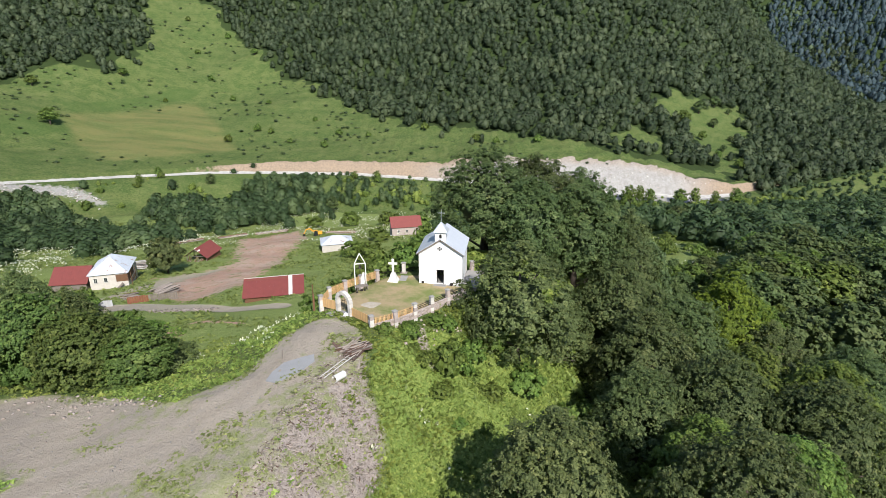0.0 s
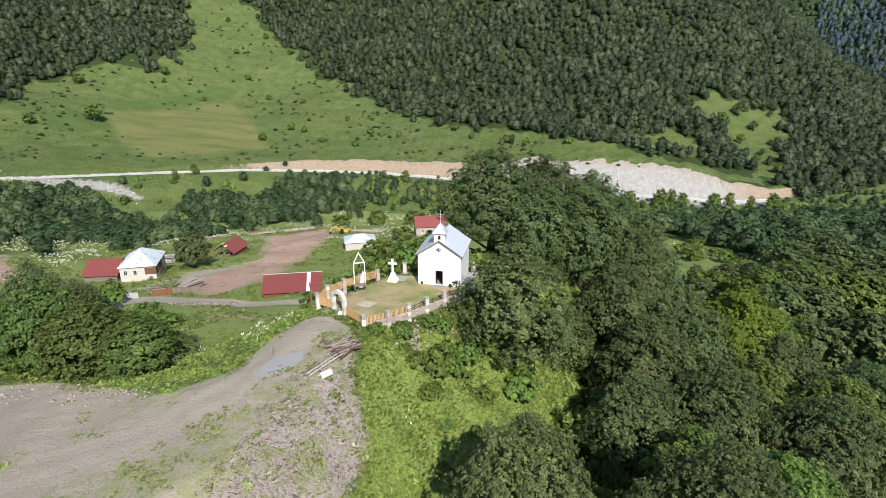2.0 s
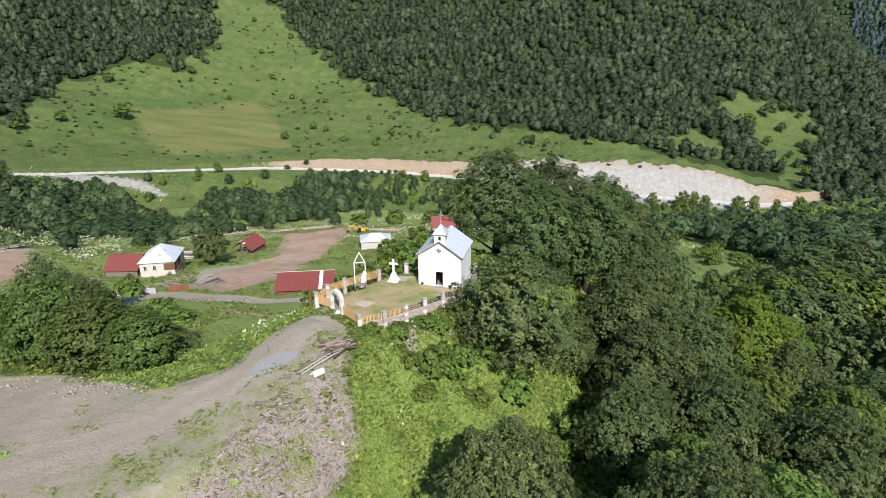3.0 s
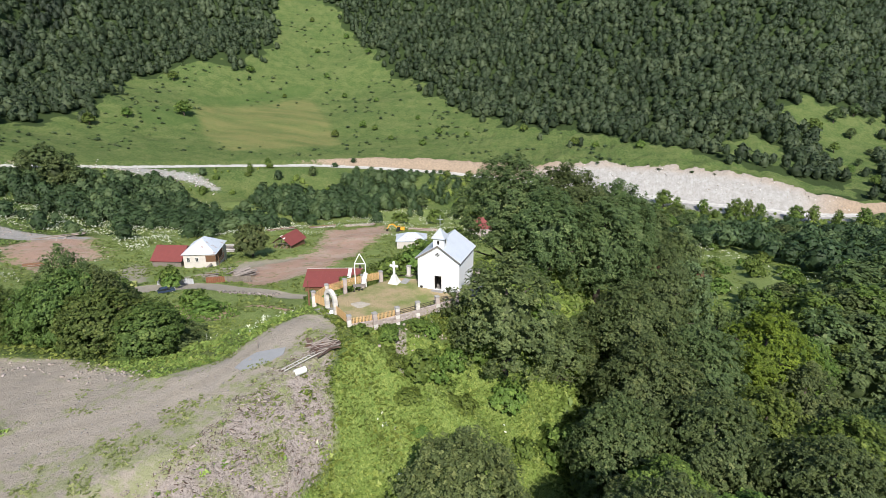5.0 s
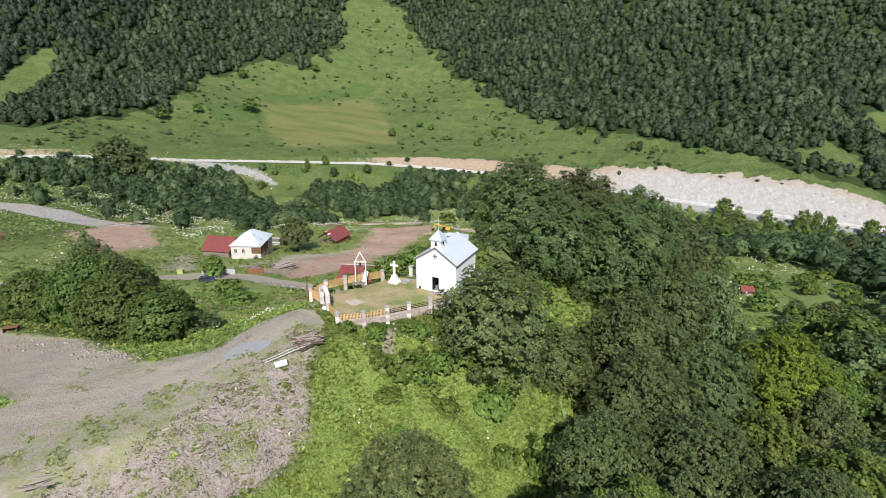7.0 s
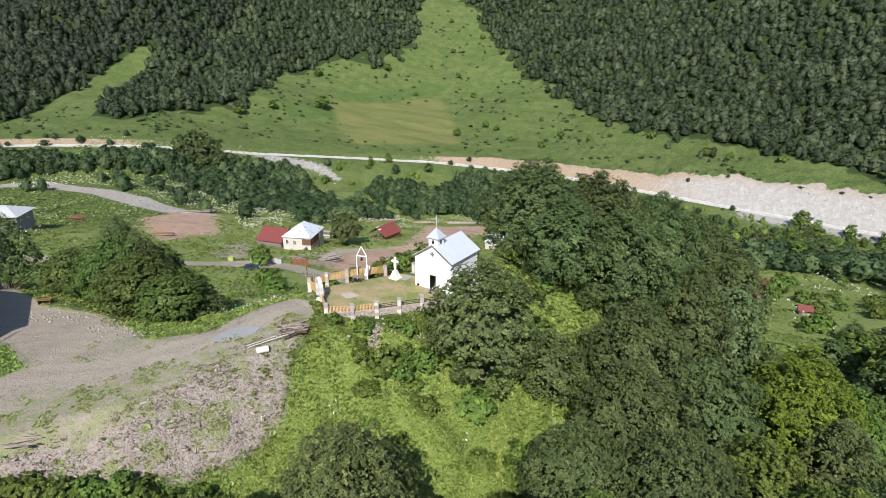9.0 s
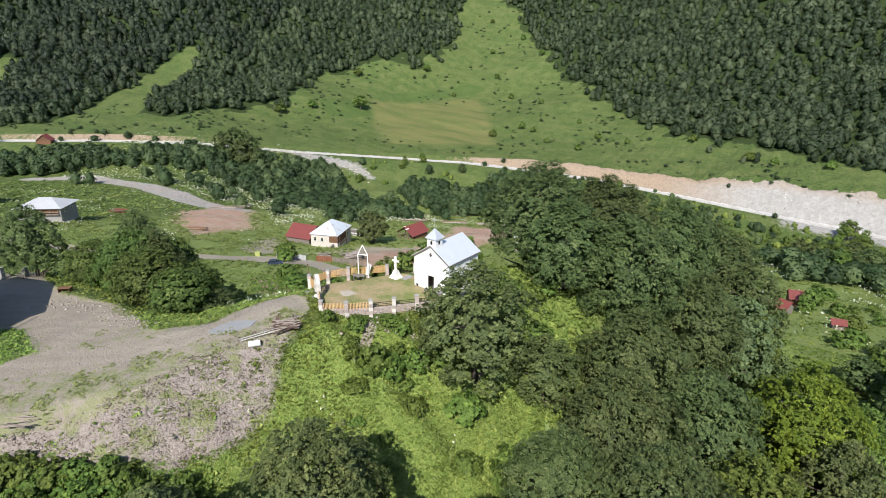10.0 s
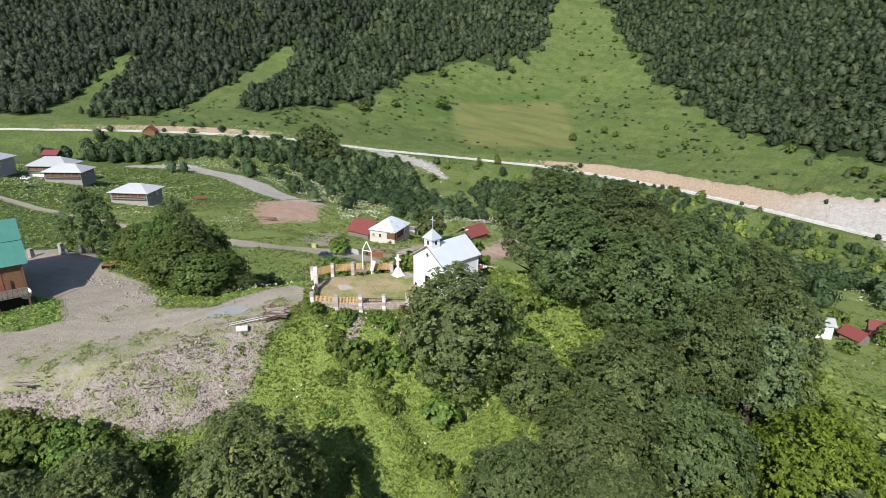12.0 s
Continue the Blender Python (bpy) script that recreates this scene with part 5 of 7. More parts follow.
bal.beam((12.1, 0, 3.5), (12.1, 6.5, 3.5), 0.1).beam((12.1, 0, 2.5), (12.1, 6.5, 2.5), 0.14).beam((12.0, 0.1, -1), (12.0, 0.1, 5.6), 0.16).beam((12.0, 6.4, -1), (12.0, 6.4, 5.6), 0.16)
part("gallery_rail", bal, BROWN_WOOD, farm)
part("stair", Geo().beam((9.6, -0.6, 2.5), (6.0, -2.6, -0.4), 1.0, 0.2), GREY_WOOD, farm)
house("barn", -124.9, 166.8, 8, 10.5, 11, 2.4, 6.4, RED_SHEET, GREY_WOOD, "low barn with a red sheet metal roof", "barn", "gable_x")
def open_hut(x, y, turn, w, d, eave, top):
    """A collapsing hay hut: posts, rafters and loose boards under a steep sheet roof."""
    ob = thing("open_hut", place(x, y, turn), "half-collapsed timber hay hut under a red metal roof", "hut")
    for px in (0.2, w - 0.2):
        for py in (0.2, d / 2, d - 0.2):
            part("post", Geo().beam((px, py, -1.5), (px, py, eave), 0.24), GREY_WOOD, ob)
    for py in (0.2, d / 2, d - 0.2):
        part("truss", Geo().beam((-0.3, py, eave), (w + 0.3, py, eave), 0.2).beam((0, py, eave), (w / 2, py, top - 0.15), 0.16).beam((w, py, eave), (w / 2, py, top - 0.15), 0.16).beam((w / 2, py, eave), (w / 2, py, top - 0.2), 0.14), GREY_WOOD, ob)
    part("back_wall", Geo().box(0.1, w - 0.1, d - 0.16, d - 0.05, -1.5, eave), BROWN_WOOD, ob)
    part("side_wall", Geo().box(w - 0.16, w - 0.05, 0.2, d - 0.2, -1.5, eave), BROWN_WOOD, ob)
    o = 0.7
    rf = part("roof_slope", Geo().slab([(w + o, -o, eave - 0.3), (w + o, d + o, eave - 0.3), (w / 2, d + o, top), (w / 2, -o, top)], 0.06), RED_SHEET, ob)
    part("roof_slope", Geo().slab([(-o, d + o, eave - 0.3), (-o, -o, eave - 0.3), (w / 2, -o, top), (w / 2, d + o, top)], 0.06), RED_SHEET, ob)
    part("pale_roof_sheet", Geo().slab([(w / 2 + 1.4, -o, top - 1.0), (w / 2 + 1.4, 1.2, top - 1.0), (w / 2 - 0.2, 1.2, top + 0.12), (w / 2 - 0.2, -o, top + 0.12)], 0.03), WHITE_PAINT, rf, "one pale roof sheet")
    r = random.Random(4)
    for k in range(16):
        px = r.uniform(0, w)
        part("loose_board", Geo().beam((px, r.uniform(-2.2, -0.3), -0.3), (px + r.uniform(-1.5, 1.5), r.uniform(0.2, 1.5), r.uniform(0.5, eave)), 0.2, 0.05), r.choice([GREY_WOOD, OLD_SLAB, BROWN_WOOD]), ob)


open_hut(-101.0, 210.0, -8, 8.6, 10.5, 2.3, 5.6)
hay = house("long_barn", -52.6, 137.6, 13, 15.0, 7.0, 1.7, 3.9, RED_SHEET, BROWN_WOOD, "long barn with a red sheet roof and one pale sheet", "barn", "mono")
part("pale_roof_sheet", Geo().slab([(11.4, -0.57, 1.66), (12.4, -0.57, 1.66), (12.4, 7.57, 4.0), (11.4, 7.57, 4.0)], 0.02), WHITE_PAINT, hay, "one pale new roof sheet")
part("ridge_board", Geo().beam((-0.6, 7.5, 4.0), (15.6, 7.5, 4.0), 0.25, 0.08), PALE_STONE, hay)
house("shed", -48.5, 215.5, 14, 12.0, 9, 3.4, 5.6, RUSTY_ZINC, WARM_WALL, "whitewashed shed with a rust-streaked metal roof", "shed", "hip", 0.5)
house("stable", -23.5, 251, 12, 13.5, 9, 4.2, 8.2, RED_SHEET, STONE, "stone stable with a dark red metal roof", "stable", "gable_x", 0.5, windows=(("front", 3, 1.6, 1.0, 1.2), ("front", 7, 1.6, 1.0, 1.2)))
veranda(house("village_house", -194, 105, 35, 15, 11, 4.2, 6.8, OLD_ZINC, CONCRETE, "grey two-storey house with a shiny metal hip roof", "house", "hip", 1.0, windows=(("right", 3, 1.7, 1.1, 1.4), ("right", 7.5, 1.7, 1.1, 1.4))), 15.0, 1.89, 3.85)
veranda(house("village_house", -283, 103, 40, 19, 12, 5.5, 9.0, OLD_ZINC, PLASTER, "large pale house with a metal hip roof in the meadow", "house", "hip", 1.2, windows=(("right", 3, 2.4, 1.2, 1.5), ("right", 8, 2.4, 1.2, 1.5))), 19.0, 2.48, 5.15)
veranda(house("village_house", -261, 103, 40, 17, 11, 4.8, 7.6, OLD_ZINC, CONCRETE, "pale house with grey walls and metal hip roof", "house", "hip", 1.2, windows=(("right", 3, 2.4, 1.2, 1.5), ("right", 8, 2.4, 1.2, 1.5))), 17.0, 2.16, 4.45)
veranda(house("village_house", -290, 78, 40, 18, 12, 5.8, 9.2, OLD_ZINC, CONCRETE, "house with a bright metal roof and dark veranda", "house", "hip", 1.2, windows=(("right", 3, 2.4, 1.2, 1.5), ("right", 8, 2.4, 1.2, 1.5))), 18.0, 2.61, 5.45)
house("hut", -368, 134, 40, 9, 8, 4, 6.6, RED_SHEET, BROWN_WOOD, "little wooden hut with a red roof", "hut", "gable_x")
house("hut", -366, 196, 45, 8, 7, 2.5, 6, RED_SHEET, BROWN_WOOD, "little roadside hut with a steep red roof", "hut", "gable_y")
house("cottage", 36.5, 178, 20, 6.0, 5.0, 4.2, 5.2, OLD_ZINC, PLASTER, "white cottage half hidden by trees", "cottage", "gable_x")
house("hut", 43.5, 183, -30, 4.8, 4.2, 1.8, 3.7, RED_SHEET, GREY_WOOD, "garden hut with a red sheet roof on the slope", "hut", "gable_x")
house("hut", 49.5, 197, 12, 5.2, 4.6, 2.2, 4.2, RED_SHEET, BROWN_WOOD, "wooden hut with a dark red roof on the slope", "hut", "gable_x")
house("hut", 58.2, 173.5, 12, 2.6, 2.3, 1.4, 2.5, RED_SHEET, GREY_WOOD, "tiny hut with a red roof in the meadow", "hut", "gable_x")

# the green house at the edge of the lot
gh = house("lodge", -50.2, 24.0, 77.6, 14.5, 19.0, 7.4, 11.4, GREEN_SHEET, BROWN_WOOD, "timber lodge with a green sheet roof at the lot", "house", "gable_x", 0.7, z=-6.6)
gal = Geo()
for i in range(24):
    gal.box(0.1 + i * 0.6, 0.6 + i * 0.6, -1.46, -1.42, 3.0, 4.0)
part("gallery_front", gal, GREY_WOOD, gh, "weathered vertical gallery boards")
part("gallery_floor", Geo().box(0, 14.5, -1.4, -0.01, 2.8, 2.95), GREY_WOOD, gh)
for i in range(5):
    part("gallery_post", Geo().beam((0.1 + i * 3.57, -1.35, -1.0), (0.1 + i * 3.57, -1.35, 7.0), 0.16), BROWN_WOOD, gh)
for i in range(6):
    part("wall_panel", Geo().box(0.5 + i * 2.35, 2.5 + i * 2.35, -0.06, -0.004, 3.2, 6.4), RUST if i % 3 == 1 else BROWN_WOOD, gh, "weathered brown wall panel")
for x, y, h in ((-72.0, 45.5, 1.7), (-69.6, 49.6, 2.1), (-68.6, 52.6, 1.6)):
    pier = thing("gate_pier", place(x, y, 20), "grey stone pier at the end of the lot", "pillar", "lot piers")
    for i in range(3):
        part("stone_block", Geo().box(-0.42 + 0.03 * i, 0.42 - 0.03 * i, -0.42 + 0.03 * i, 0.42 - 0.03 * i, -0.4 + (h + 0.4) * i / 3, -0.41 + (h + 0.4) * (i + 1) / 3), CONCRETE, pier, bevel=0.05)
for i in range(7):
    single("fence_stake", Geo().beam((0, 0, -0.3), (0.05 * math.sin(3 * i), 0, 1.3 + 0.3 * math.sin(2.1 * i)), 0.14, 0.05), GREY_WOOD, place(-68.2 + 0.42 * i, 53.2 + 0.16 * i, 20), "upright grey stake of a ruined board fence", "stake", "lot stakes")
crate = thing("wooden_crate", place(-54.1, 51.4, 35), "small brown plank crate at the edge of the lot", "crate")
for i in range(4):
    part("plank", Geo().box(-0.9, 0.9, -0.5 + 0.26 * i, -0.27 + 0.26 * i, 0.62, 0.67), BROWN_WOOD, crate)
for x in (-0.85, 0.79):
    part("side_panel", Geo().box(x, x + 0.06, -0.5, 0.5, -0.1, 0.61), BROWN_WOOD, crate)
part("back_panel", Geo().box(-0.78, 0.78, 0.44, 0.5, -0.1, 0.61), BROWN_WOOD, crate)
part("roof_lap", Geo().beam((-0.75, 4.4, 9.32), (15.25, 4.4, 9.32), 0.12, 0.10), DARK, gh, "dark lap between two courses of roof sheet")
part("gallery_rail", Geo().box(0, 14.5, -1.5, -1.38, 4.0, 4.08), GREY_WOOD, gh)
# dark sheet on the wall paints the shade below the gallery
part("lower_recess", Geo().box(0.4, 14.1, -0.03, -0.006, 0.1, 2.6), DARK, gh, "dark sheet for the shade under the gallery")
dish = thing("satellite_dish", place(-46.9, 37.9, 30), "white satellite dish on a pole by the lodge", "dish")
part("pole", Geo().tube([(0, 0, -0.3), (0, 0, 1.9)], [0.05, 0.05], 8), GREY_WOOD, dish)
bowl = Geo()
rr = [(0.0, 0.0), (0.3, 0.03), (0.6, 0.1), (0.85, 0.2)]
bowl.put([(r * math.cos(2 * math.pi * k / 18), -z, r * math.sin(2 * math.pi * k / 18)) for r, z in rr[1:] for k in range(18)] + [(0, 0, 0)], [(j * 18 + k, j * 18 + (k + 1) % 18, (j + 1) * 18 + (k + 1) % 18, (j + 1) * 18 + k) for j in range(2) for k in range(18)] + [(54, k, (k + 1) % 18) for k in range(18)])
b = part("bowl", bowl, WHITE_PAINT, dish)
b.matrix_local = Matrix.Translation((0, -0.08, 2.0)) @ Euler((radians(-25), 0, radians(10))).to_matrix().to_4x4()


def car(x, y, turn, paint, label):
    ob = thing("car", place(x, y, turn), label, "car", "parked cars")
    body = [(-2.1, 0.35), (2.1, 0.35), (2.15, 0.75), (1.2, 0.95), (-2.0, 1.0), (-2.15, 0.7)]
    part("body", Geo().prism(body, 1.7, Matrix.Translation((0, -0.85, 0))), paint, ob, bevel=0.05)
    part("cabin", Geo().prism([(-1.9, 0.98), (1.0, 0.96), (0.35, 1.5), (-1.5, 1.52)], 1.5, Matrix.Translation((0, -0.75, 0))), GLASSY, ob, bevel=0.04)
    part("roof", Geo().box(-1.45, 0.32, -0.7, 0.7, 1.5, 1.56), paint, ob, bevel=0.02)
    for wx in (-1.3, 1.3):
        for wy in (-0.88, 0.88):
            wh = part("wheel", Geo().tube([(wx, wy - 0.1, 0.33), (wx, wy + 0.1, 0.33)], [0.33, 0.33], 14), RUBBER, ob)
            part("rim", Geo().tube([(wx, wy - 0.11, 0.33), (wx, wy + 0.11, 0.33)], [0.19, 0.19], 10), OLD_ZINC, wh)
    for wy in (-0.6, 0.6):
        part("headlight", Geo().box(2.08, 2.16, wy - 0.2, wy + 0.2, 0.68, 0.8), WHITE_PAINT, ob)
    return ob


car(-84.4, 122.1, 45, BLUE_CAR, "dark blue hatchback parked on the lane")
car(-266.0, 97.0, 30, WHITE_CAR, "small white car parked beside a house")


def excavator(x, y, turn):
    ob = thing("excavator", place(x, y, turn), "yellow tracked excavator with its arm stretched out", "excavator")
    for yy in (-1.5, 0.7):
        part("track", Geo().prism([(-2, 0.15), (-1.6, 0), (1.6, 0), (2, 0.15), (2, 0.7), (1.6, 0.85), (-1.6, 0.85), (-2, 0.7)], 0.8, Matrix.Translation((0, yy, 0))), RUBBER, ob, bevel=0.03)
    part("turntable", Geo().tube([(0, 0, 0.6), (0, 0, 1.0)], [0.9, 0.9], 16), IRON, ob)
    part("engine_house", Geo().box(0.2, 2.3, -1.3, 1.3, 1.0, 2.1), YELLOW, ob, bevel=0.08)
    cab = part("cab", Geo().box(-1.4, 0.15, -1.3, -0.2, 1.0, 2.9), GLASSY, ob, bevel=0.06)
    part("cab_roof", Geo().box(-1.45, 0.2, -1.35, -0.15, 2.9, 3.0), YELLOW, cab)
    part("boom", Geo().beam((-0.8, 0.3, 1.4), (-3.8, 0.3, 3.8), 0.45, 0.6).beam((-3.7, 0.3, 3.8), (-5.6, 0.3, 3.2), 0.42, 0.5), YELLOW, ob)
    part("stick", Geo().beam((-5.5, 0.3, 3.3), (-6.6, 0.3, 1.2), 0.35, 0.4), YELLOW, ob)
    part("bucket", Geo().prism([(-7.2, 0.2), (-6.2, 0.1), (-6.0, 0.9), (-6.6, 1.3), (-7.1, 0.9)], 1.1, Matrix.Translation((0, -0.25, 0))), IRON, ob)
    return ob


excavator(-62, 268, 10)


def log_stack(x, y, turn, n, ln, label):
    r = random.Random(int(x))
    ob = thing("log_stack", place(x, y, turn), label, "logs", "log stacks")
    for i in range(n):
        row, k = (0, i) if i < n * 0.6 else (1, i - int(n * 0.6))
        l2 = ln * r.uniform(0.8, 1)
        part("log", Geo().tube([(-l2 / 2, k * 0.5, 0.22 + row * 0.42), (l2 / 2, k * 0.5 + r.uniform(-0.2, 0.2), 0.22 + row * 0.42)], [0.24, 0.2], 7), r.choice([GREY_WOOD, BROWN_WOOD, OLD_SLAB]), ob)


log_stack(-118.2, 250.4, 35, 9, 14, "stack of peeled grey logs along the field")
log_stack(-90.0, 286.0, 25, 12, 18, "long stack of sawn timber beside the digger")
log_stack(-52.0, 276.0, 5, 12, 16, "long stack of sawn timber beside the digger")
log_stack(-104.0, 268.1, 30, 8, 14, "stack of peeled grey logs along the field")
log_stack(-154.0, 147.8, 30, 8, 8, "weathered beams stacked in the meadow")
log_stack(-196.2, 198.2, 40, 6, 22, "long beams lying on bare soil")
pile("timber_pile", -22.0, 30.5, 30, 12, 3.0, 1.2, [GREY_WOOD, OLD_SLAB], "splintered old planks strewn on the bank", "timber", 5)
pile("timber_pile", -203.1, 146.1, 20, 30, 7.0, 3.0, [GREY_WOOD, RUST, RED_SHEET], "heap of broken boards and red scrap in the meadow", "timber", 8, (0.3, 0.9))
pile("timber_pile", -89.6, 149.2, 30, 26, 5.0, 2.2, [GREY_WOOD, OLD_SLAB, BROWN_WOOD], "heap of boards beside the farmhouse", "timber", 9, (0.2, 0.5))
pile("timber_pile", -83.6, 157.1, 60, 30, 9.0, 3.0, [OLD_SLAB, GREY_WOOD, OLD_SLAB], "pale heap of boards behind the farmhouse", "timber", 10, (0.2, 0.7))
pile("timber_pile", -116.7, 201.5, 15, 34, 12.0, 4.0, [PALE_STONE, OLD_SLAB, GREY_WOOD], "pale heap of timber beyond the farmhouse", "timber", 12, (0.3, 0.8))
single("waste_container", Geo().box(-0.9, 0.9, -0.6, 0.6, 0, 1.5).box(-0.98, 0.98, -0.68, 0.68, 1.42, 1.56), plain("pale_yellow_paint", (0.36, 0.38, 0.13), (0.28, 0.31, 0.10), 2, 0.6), place(-104.2, 133.4, 20), "pale yellow steel waste container", "container", bevel=0.05)


def board_fence(x0, y0, x1, y1, h, mat, label):
    ln = math.hypot(x1 - x0, y1 - y0)
    ob = thing("board_fence", place(x0, y0, math.degrees(math.atan2(y1 - y0, x1 - x0))), label, "fence")
    n = int(ln / 0.55)
    r = random.Random(int(x0 * 10))
    for i in range(n):
        s = (i + 0.5) * ln / n
        z = gz(x0 + (x1 - x0) * s / ln, y0 + (y1 - y0) * s / ln) - gz(x0, y0)
        part("board", Geo().box(s - 0.26, s + 0.26, -0.03, 0.03, z - 0.2, z + h * r.uniform(0.92, 1.05)), mat, ob)
    return ob


board_fence(-98.2, 135.6, -89.1, 139.7, 1.9, OLD_ZINC, "fence of grey metal sheets before the farmhouse")
board_fence(-86.0, 141.2, -81.4, 143.7, 2.0, RUST, "fence of rusty sheets before the farmhouse")
board_fence(-81.4, 143.7, -75.8, 148.8, 2.0, GREY_WOOD, "grey board fence before the farmhouse")


# ---- woods, scrub and herbs ----
def template(n, seed, size, shape=0.35, conic=False, low=0.12, sides=7, rings=4, heart=(0.6, 0.84)):
    """A small far crown: an uneven round body under n loose leaf sprays, unit radius and height one."""
    r = np.random.default_rng(seed)

    def outline(d, jit):
        ang = np.arctan2(d[:, 1], d[:, 0])
        lob = 1 + 0.16 * np.sin(3 * ang + seed) + 0.14 * np.sin(4 * d[:, 2] + seed * 2 + ang)
        z = 0.5 + low / 2 + d[:, 2] * (0.5 - low / 2) * (1 + 0.10 * np.sin(2 * ang + 3 * seed))
        rad = 1.15 * (1.04 - z) if conic else 1 - shape * np.clip(d[:, 2], 0, 1) ** 2
        return np.stack([d[:, 0] * lob * rad * jit, d[:, 1] * lob * rad * jit, z * (0.9 + 0.1 * jit)], 1)

    d = r.normal(size=(n, 3))
    d /= np.linalg.norm(d, axis=1)[:, None]
    d[:, 2] = np.where(d[:, 2] < -0.5, -d[:, 2], d[:, 2])
    P = outline(d, r.uniform(0.78, 1.08, n))
    N = d * np.array([1, 1, 0.6]) + np.array([0, 0, 0.3]) + r.normal(scale=0.3, size=(n, 3))
    N /= np.linalg.norm(N, axis=1)[:, None]
    U = np.cross(N, r.normal(size=(n, 3)))
    U /= np.linalg.norm(U, axis=1)[:, None]
    W = np.cross(N, U)
    s = size * r.uniform(0.6, 1.3, n)[:, None]
    asp = np.array([1, 1, 0.42])
    leaves = np.stack([P + W * s * asp, P - (U * 0.95 + W * 0.7) * s * asp, P + (U * 0.95 - W * 0.7) * s * asp], 1)
    # the body, closed above and open below
    el = np.linspace(-0.75, 1.25, rings)
    D = np.array([(math.cos(e) * math.cos(a), math.cos(e) * math.sin(a), math.sin(e)) for i, e in enumerate(el) for a in np.arange(sides) * 2 * math.pi / sides + i * 0.4] + [(0, 0, 1.0)])
    B = outline(D, r.uniform(*heart, len(D)))
    tri = []
    for i in range(rings - 1):
        for k in range(sides):
            a, b, c, e = i * sides + k, i * sides + (k + 1) % sides, (i + 1) * sides + k, (i + 1) * sides + (k + 1) % sides
            tri += [(a, b, e), (a, e, c)]
    tri += [((rings - 1) * sides + k, (rings - 1) * sides + (k + 1) % sides, len(D) - 1) for k in range(sides)]
    return B, np.array(tri), leaves


def thicket(name, xs, ys, radius, height, temps, mat, label, category, seed, sink=0.4, patch=60):
    """Many crowns or tufts joined into one object."""
    r = np.random.default_rng(seed)
    zs = ground(xs, ys)
    n = len(xs)
    pick = r.integers(0, len(temps), n)
    turn = r.uniform(0, 6.28, n)
    tone = np.clip(0.5 + 0.28 * waves(xs, ys, patch, seed % 5) + r.normal(scale=0.3, size=n), 0, 1)
    V, T, F, base = [], [], [], 0
    for k, t in enumerate(temps):
        m = np.nonzero(pick == k)[0]
        if not len(m):
            continue
        body, tri, leaves = t if isinstance(t, tuple) else (np.zeros((0, 3)), np.zeros((0, 3), int), t)
        q = np.concatenate([body, leaves.reshape(-1, 3)])
        f = np.concatenate([tri, len(body) + np.arange(len(leaves) * 3).reshape(-1, 3)])
        c, s = np.cos(turn[m])[:, None], np.sin(turn[m])[:, None]
        X = (q[None, :, 0] * c - q[None, :, 1] * s) * radius[m][:, None] + xs[m][:, None]
        Y = (q[None, :, 0] * s + q[None, :, 1] * c) * radius[m][:, None] + ys[m][:, None]
        Z = q[None, :, 2] * height[m][:, None] + zs[m][:, None] - sink
        V.append(np.stack([X, Y, Z], -1).reshape(-1, 3))
        T.append(np.repeat(tone[m], q.shape[0]))
        F.append((f[None] + (base + np.arange(len(m)) * len(q))[:, None, None]).reshape(-1, 3))
        base += len(m) * len(q)
    me = raw_mesh(name, np.concatenate(V), np.concatenate(F), [mat], True, np.concatenate(T))
    return tagged(new(name, me), label, category, kind="stuff")


def strewn(x0, x1, y0, y1, step, seed, jitter=0.45):
    r = np.random.default_rng(seed)
    xs, ys = np.meshgrid(np.arange(x0, x1, step), np.arange(y0, y1, step))
    xs = xs.ravel() + r.uniform(-jitter, jitter, xs.size) * step
    ys = ys.ravel() + r.uniform(-jitter, jitter, ys.size) * step
    return xs, ys, r


# the wooded mountainside
xs, ys, r = strewn(-1000, 640, 40, 1200, 7.3, 21)
keep = (wooded(xs, ys) > np.clip(r.normal(0, 4, len(xs)), -7, 7)) & ~((xs > -340) & (xs < 205) & (nearest(xs, ys, ROAD)[0] < 34)) & (ys < np.where(xs > 120, 1230 - 0.1 * xs, 830 - 0.25 * np.abs(xs + 100))) & (ys > np.where(xs < 0, 0.24 * np.abs(xs) - 20, 0.55 * xs - 160)) & (xs > -2.0 * ys - 480)
xs, ys = xs[keep], ys[keep]
rad = r.uniform(2.9, 6.0, len(xs)) * np.where(wooded(xs, ys) < 3, 0.7, 1)
FAR_T = [template(44, 100 + i, 0.21, 0.3 + 0.06 * i, low=0.02, sides=6, rings=4, heart=(0.66, 0.86)) for i in range(8)]
tall = 2.5 + rad * r.uniform(1.1, 1.8, len(xs))
front = (ys < xs + 1250) & (ys < np.where(xs > 120, 750 + 0.45 * (xs - 120), 770))
west = front & (xs + 30 * waves(xs, ys, 120, 2) < -462 - 0.12 * (ys - 300))
front &= ~west
thicket("mountain_wood", xs[front], ys[front], rad[front], tall[front], FAR_T, LEAF_FAR, "dense dark green mixed forest covering the mountainside", "forest", 22)
thicket("dark_wood", xs[west], ys[west], rad[west], tall[west] * 1.15, FAR_T, LEAF_DARK, "tall dark forest on the western mountainside", "forest", 67)
back = ~front & ~west & (r.uniform(0, 1, len(xs)) < 0.6)
thicket("upper_wood", xs[back], ys[back], rad[back] * 1.3, tall[back], [template(8, 180 + i, 0.3, low=0.0, sides=6, rings=3) for i in range(4)], LEAF_FAR, "dense forest on the upper mountainside", "forest", 63)
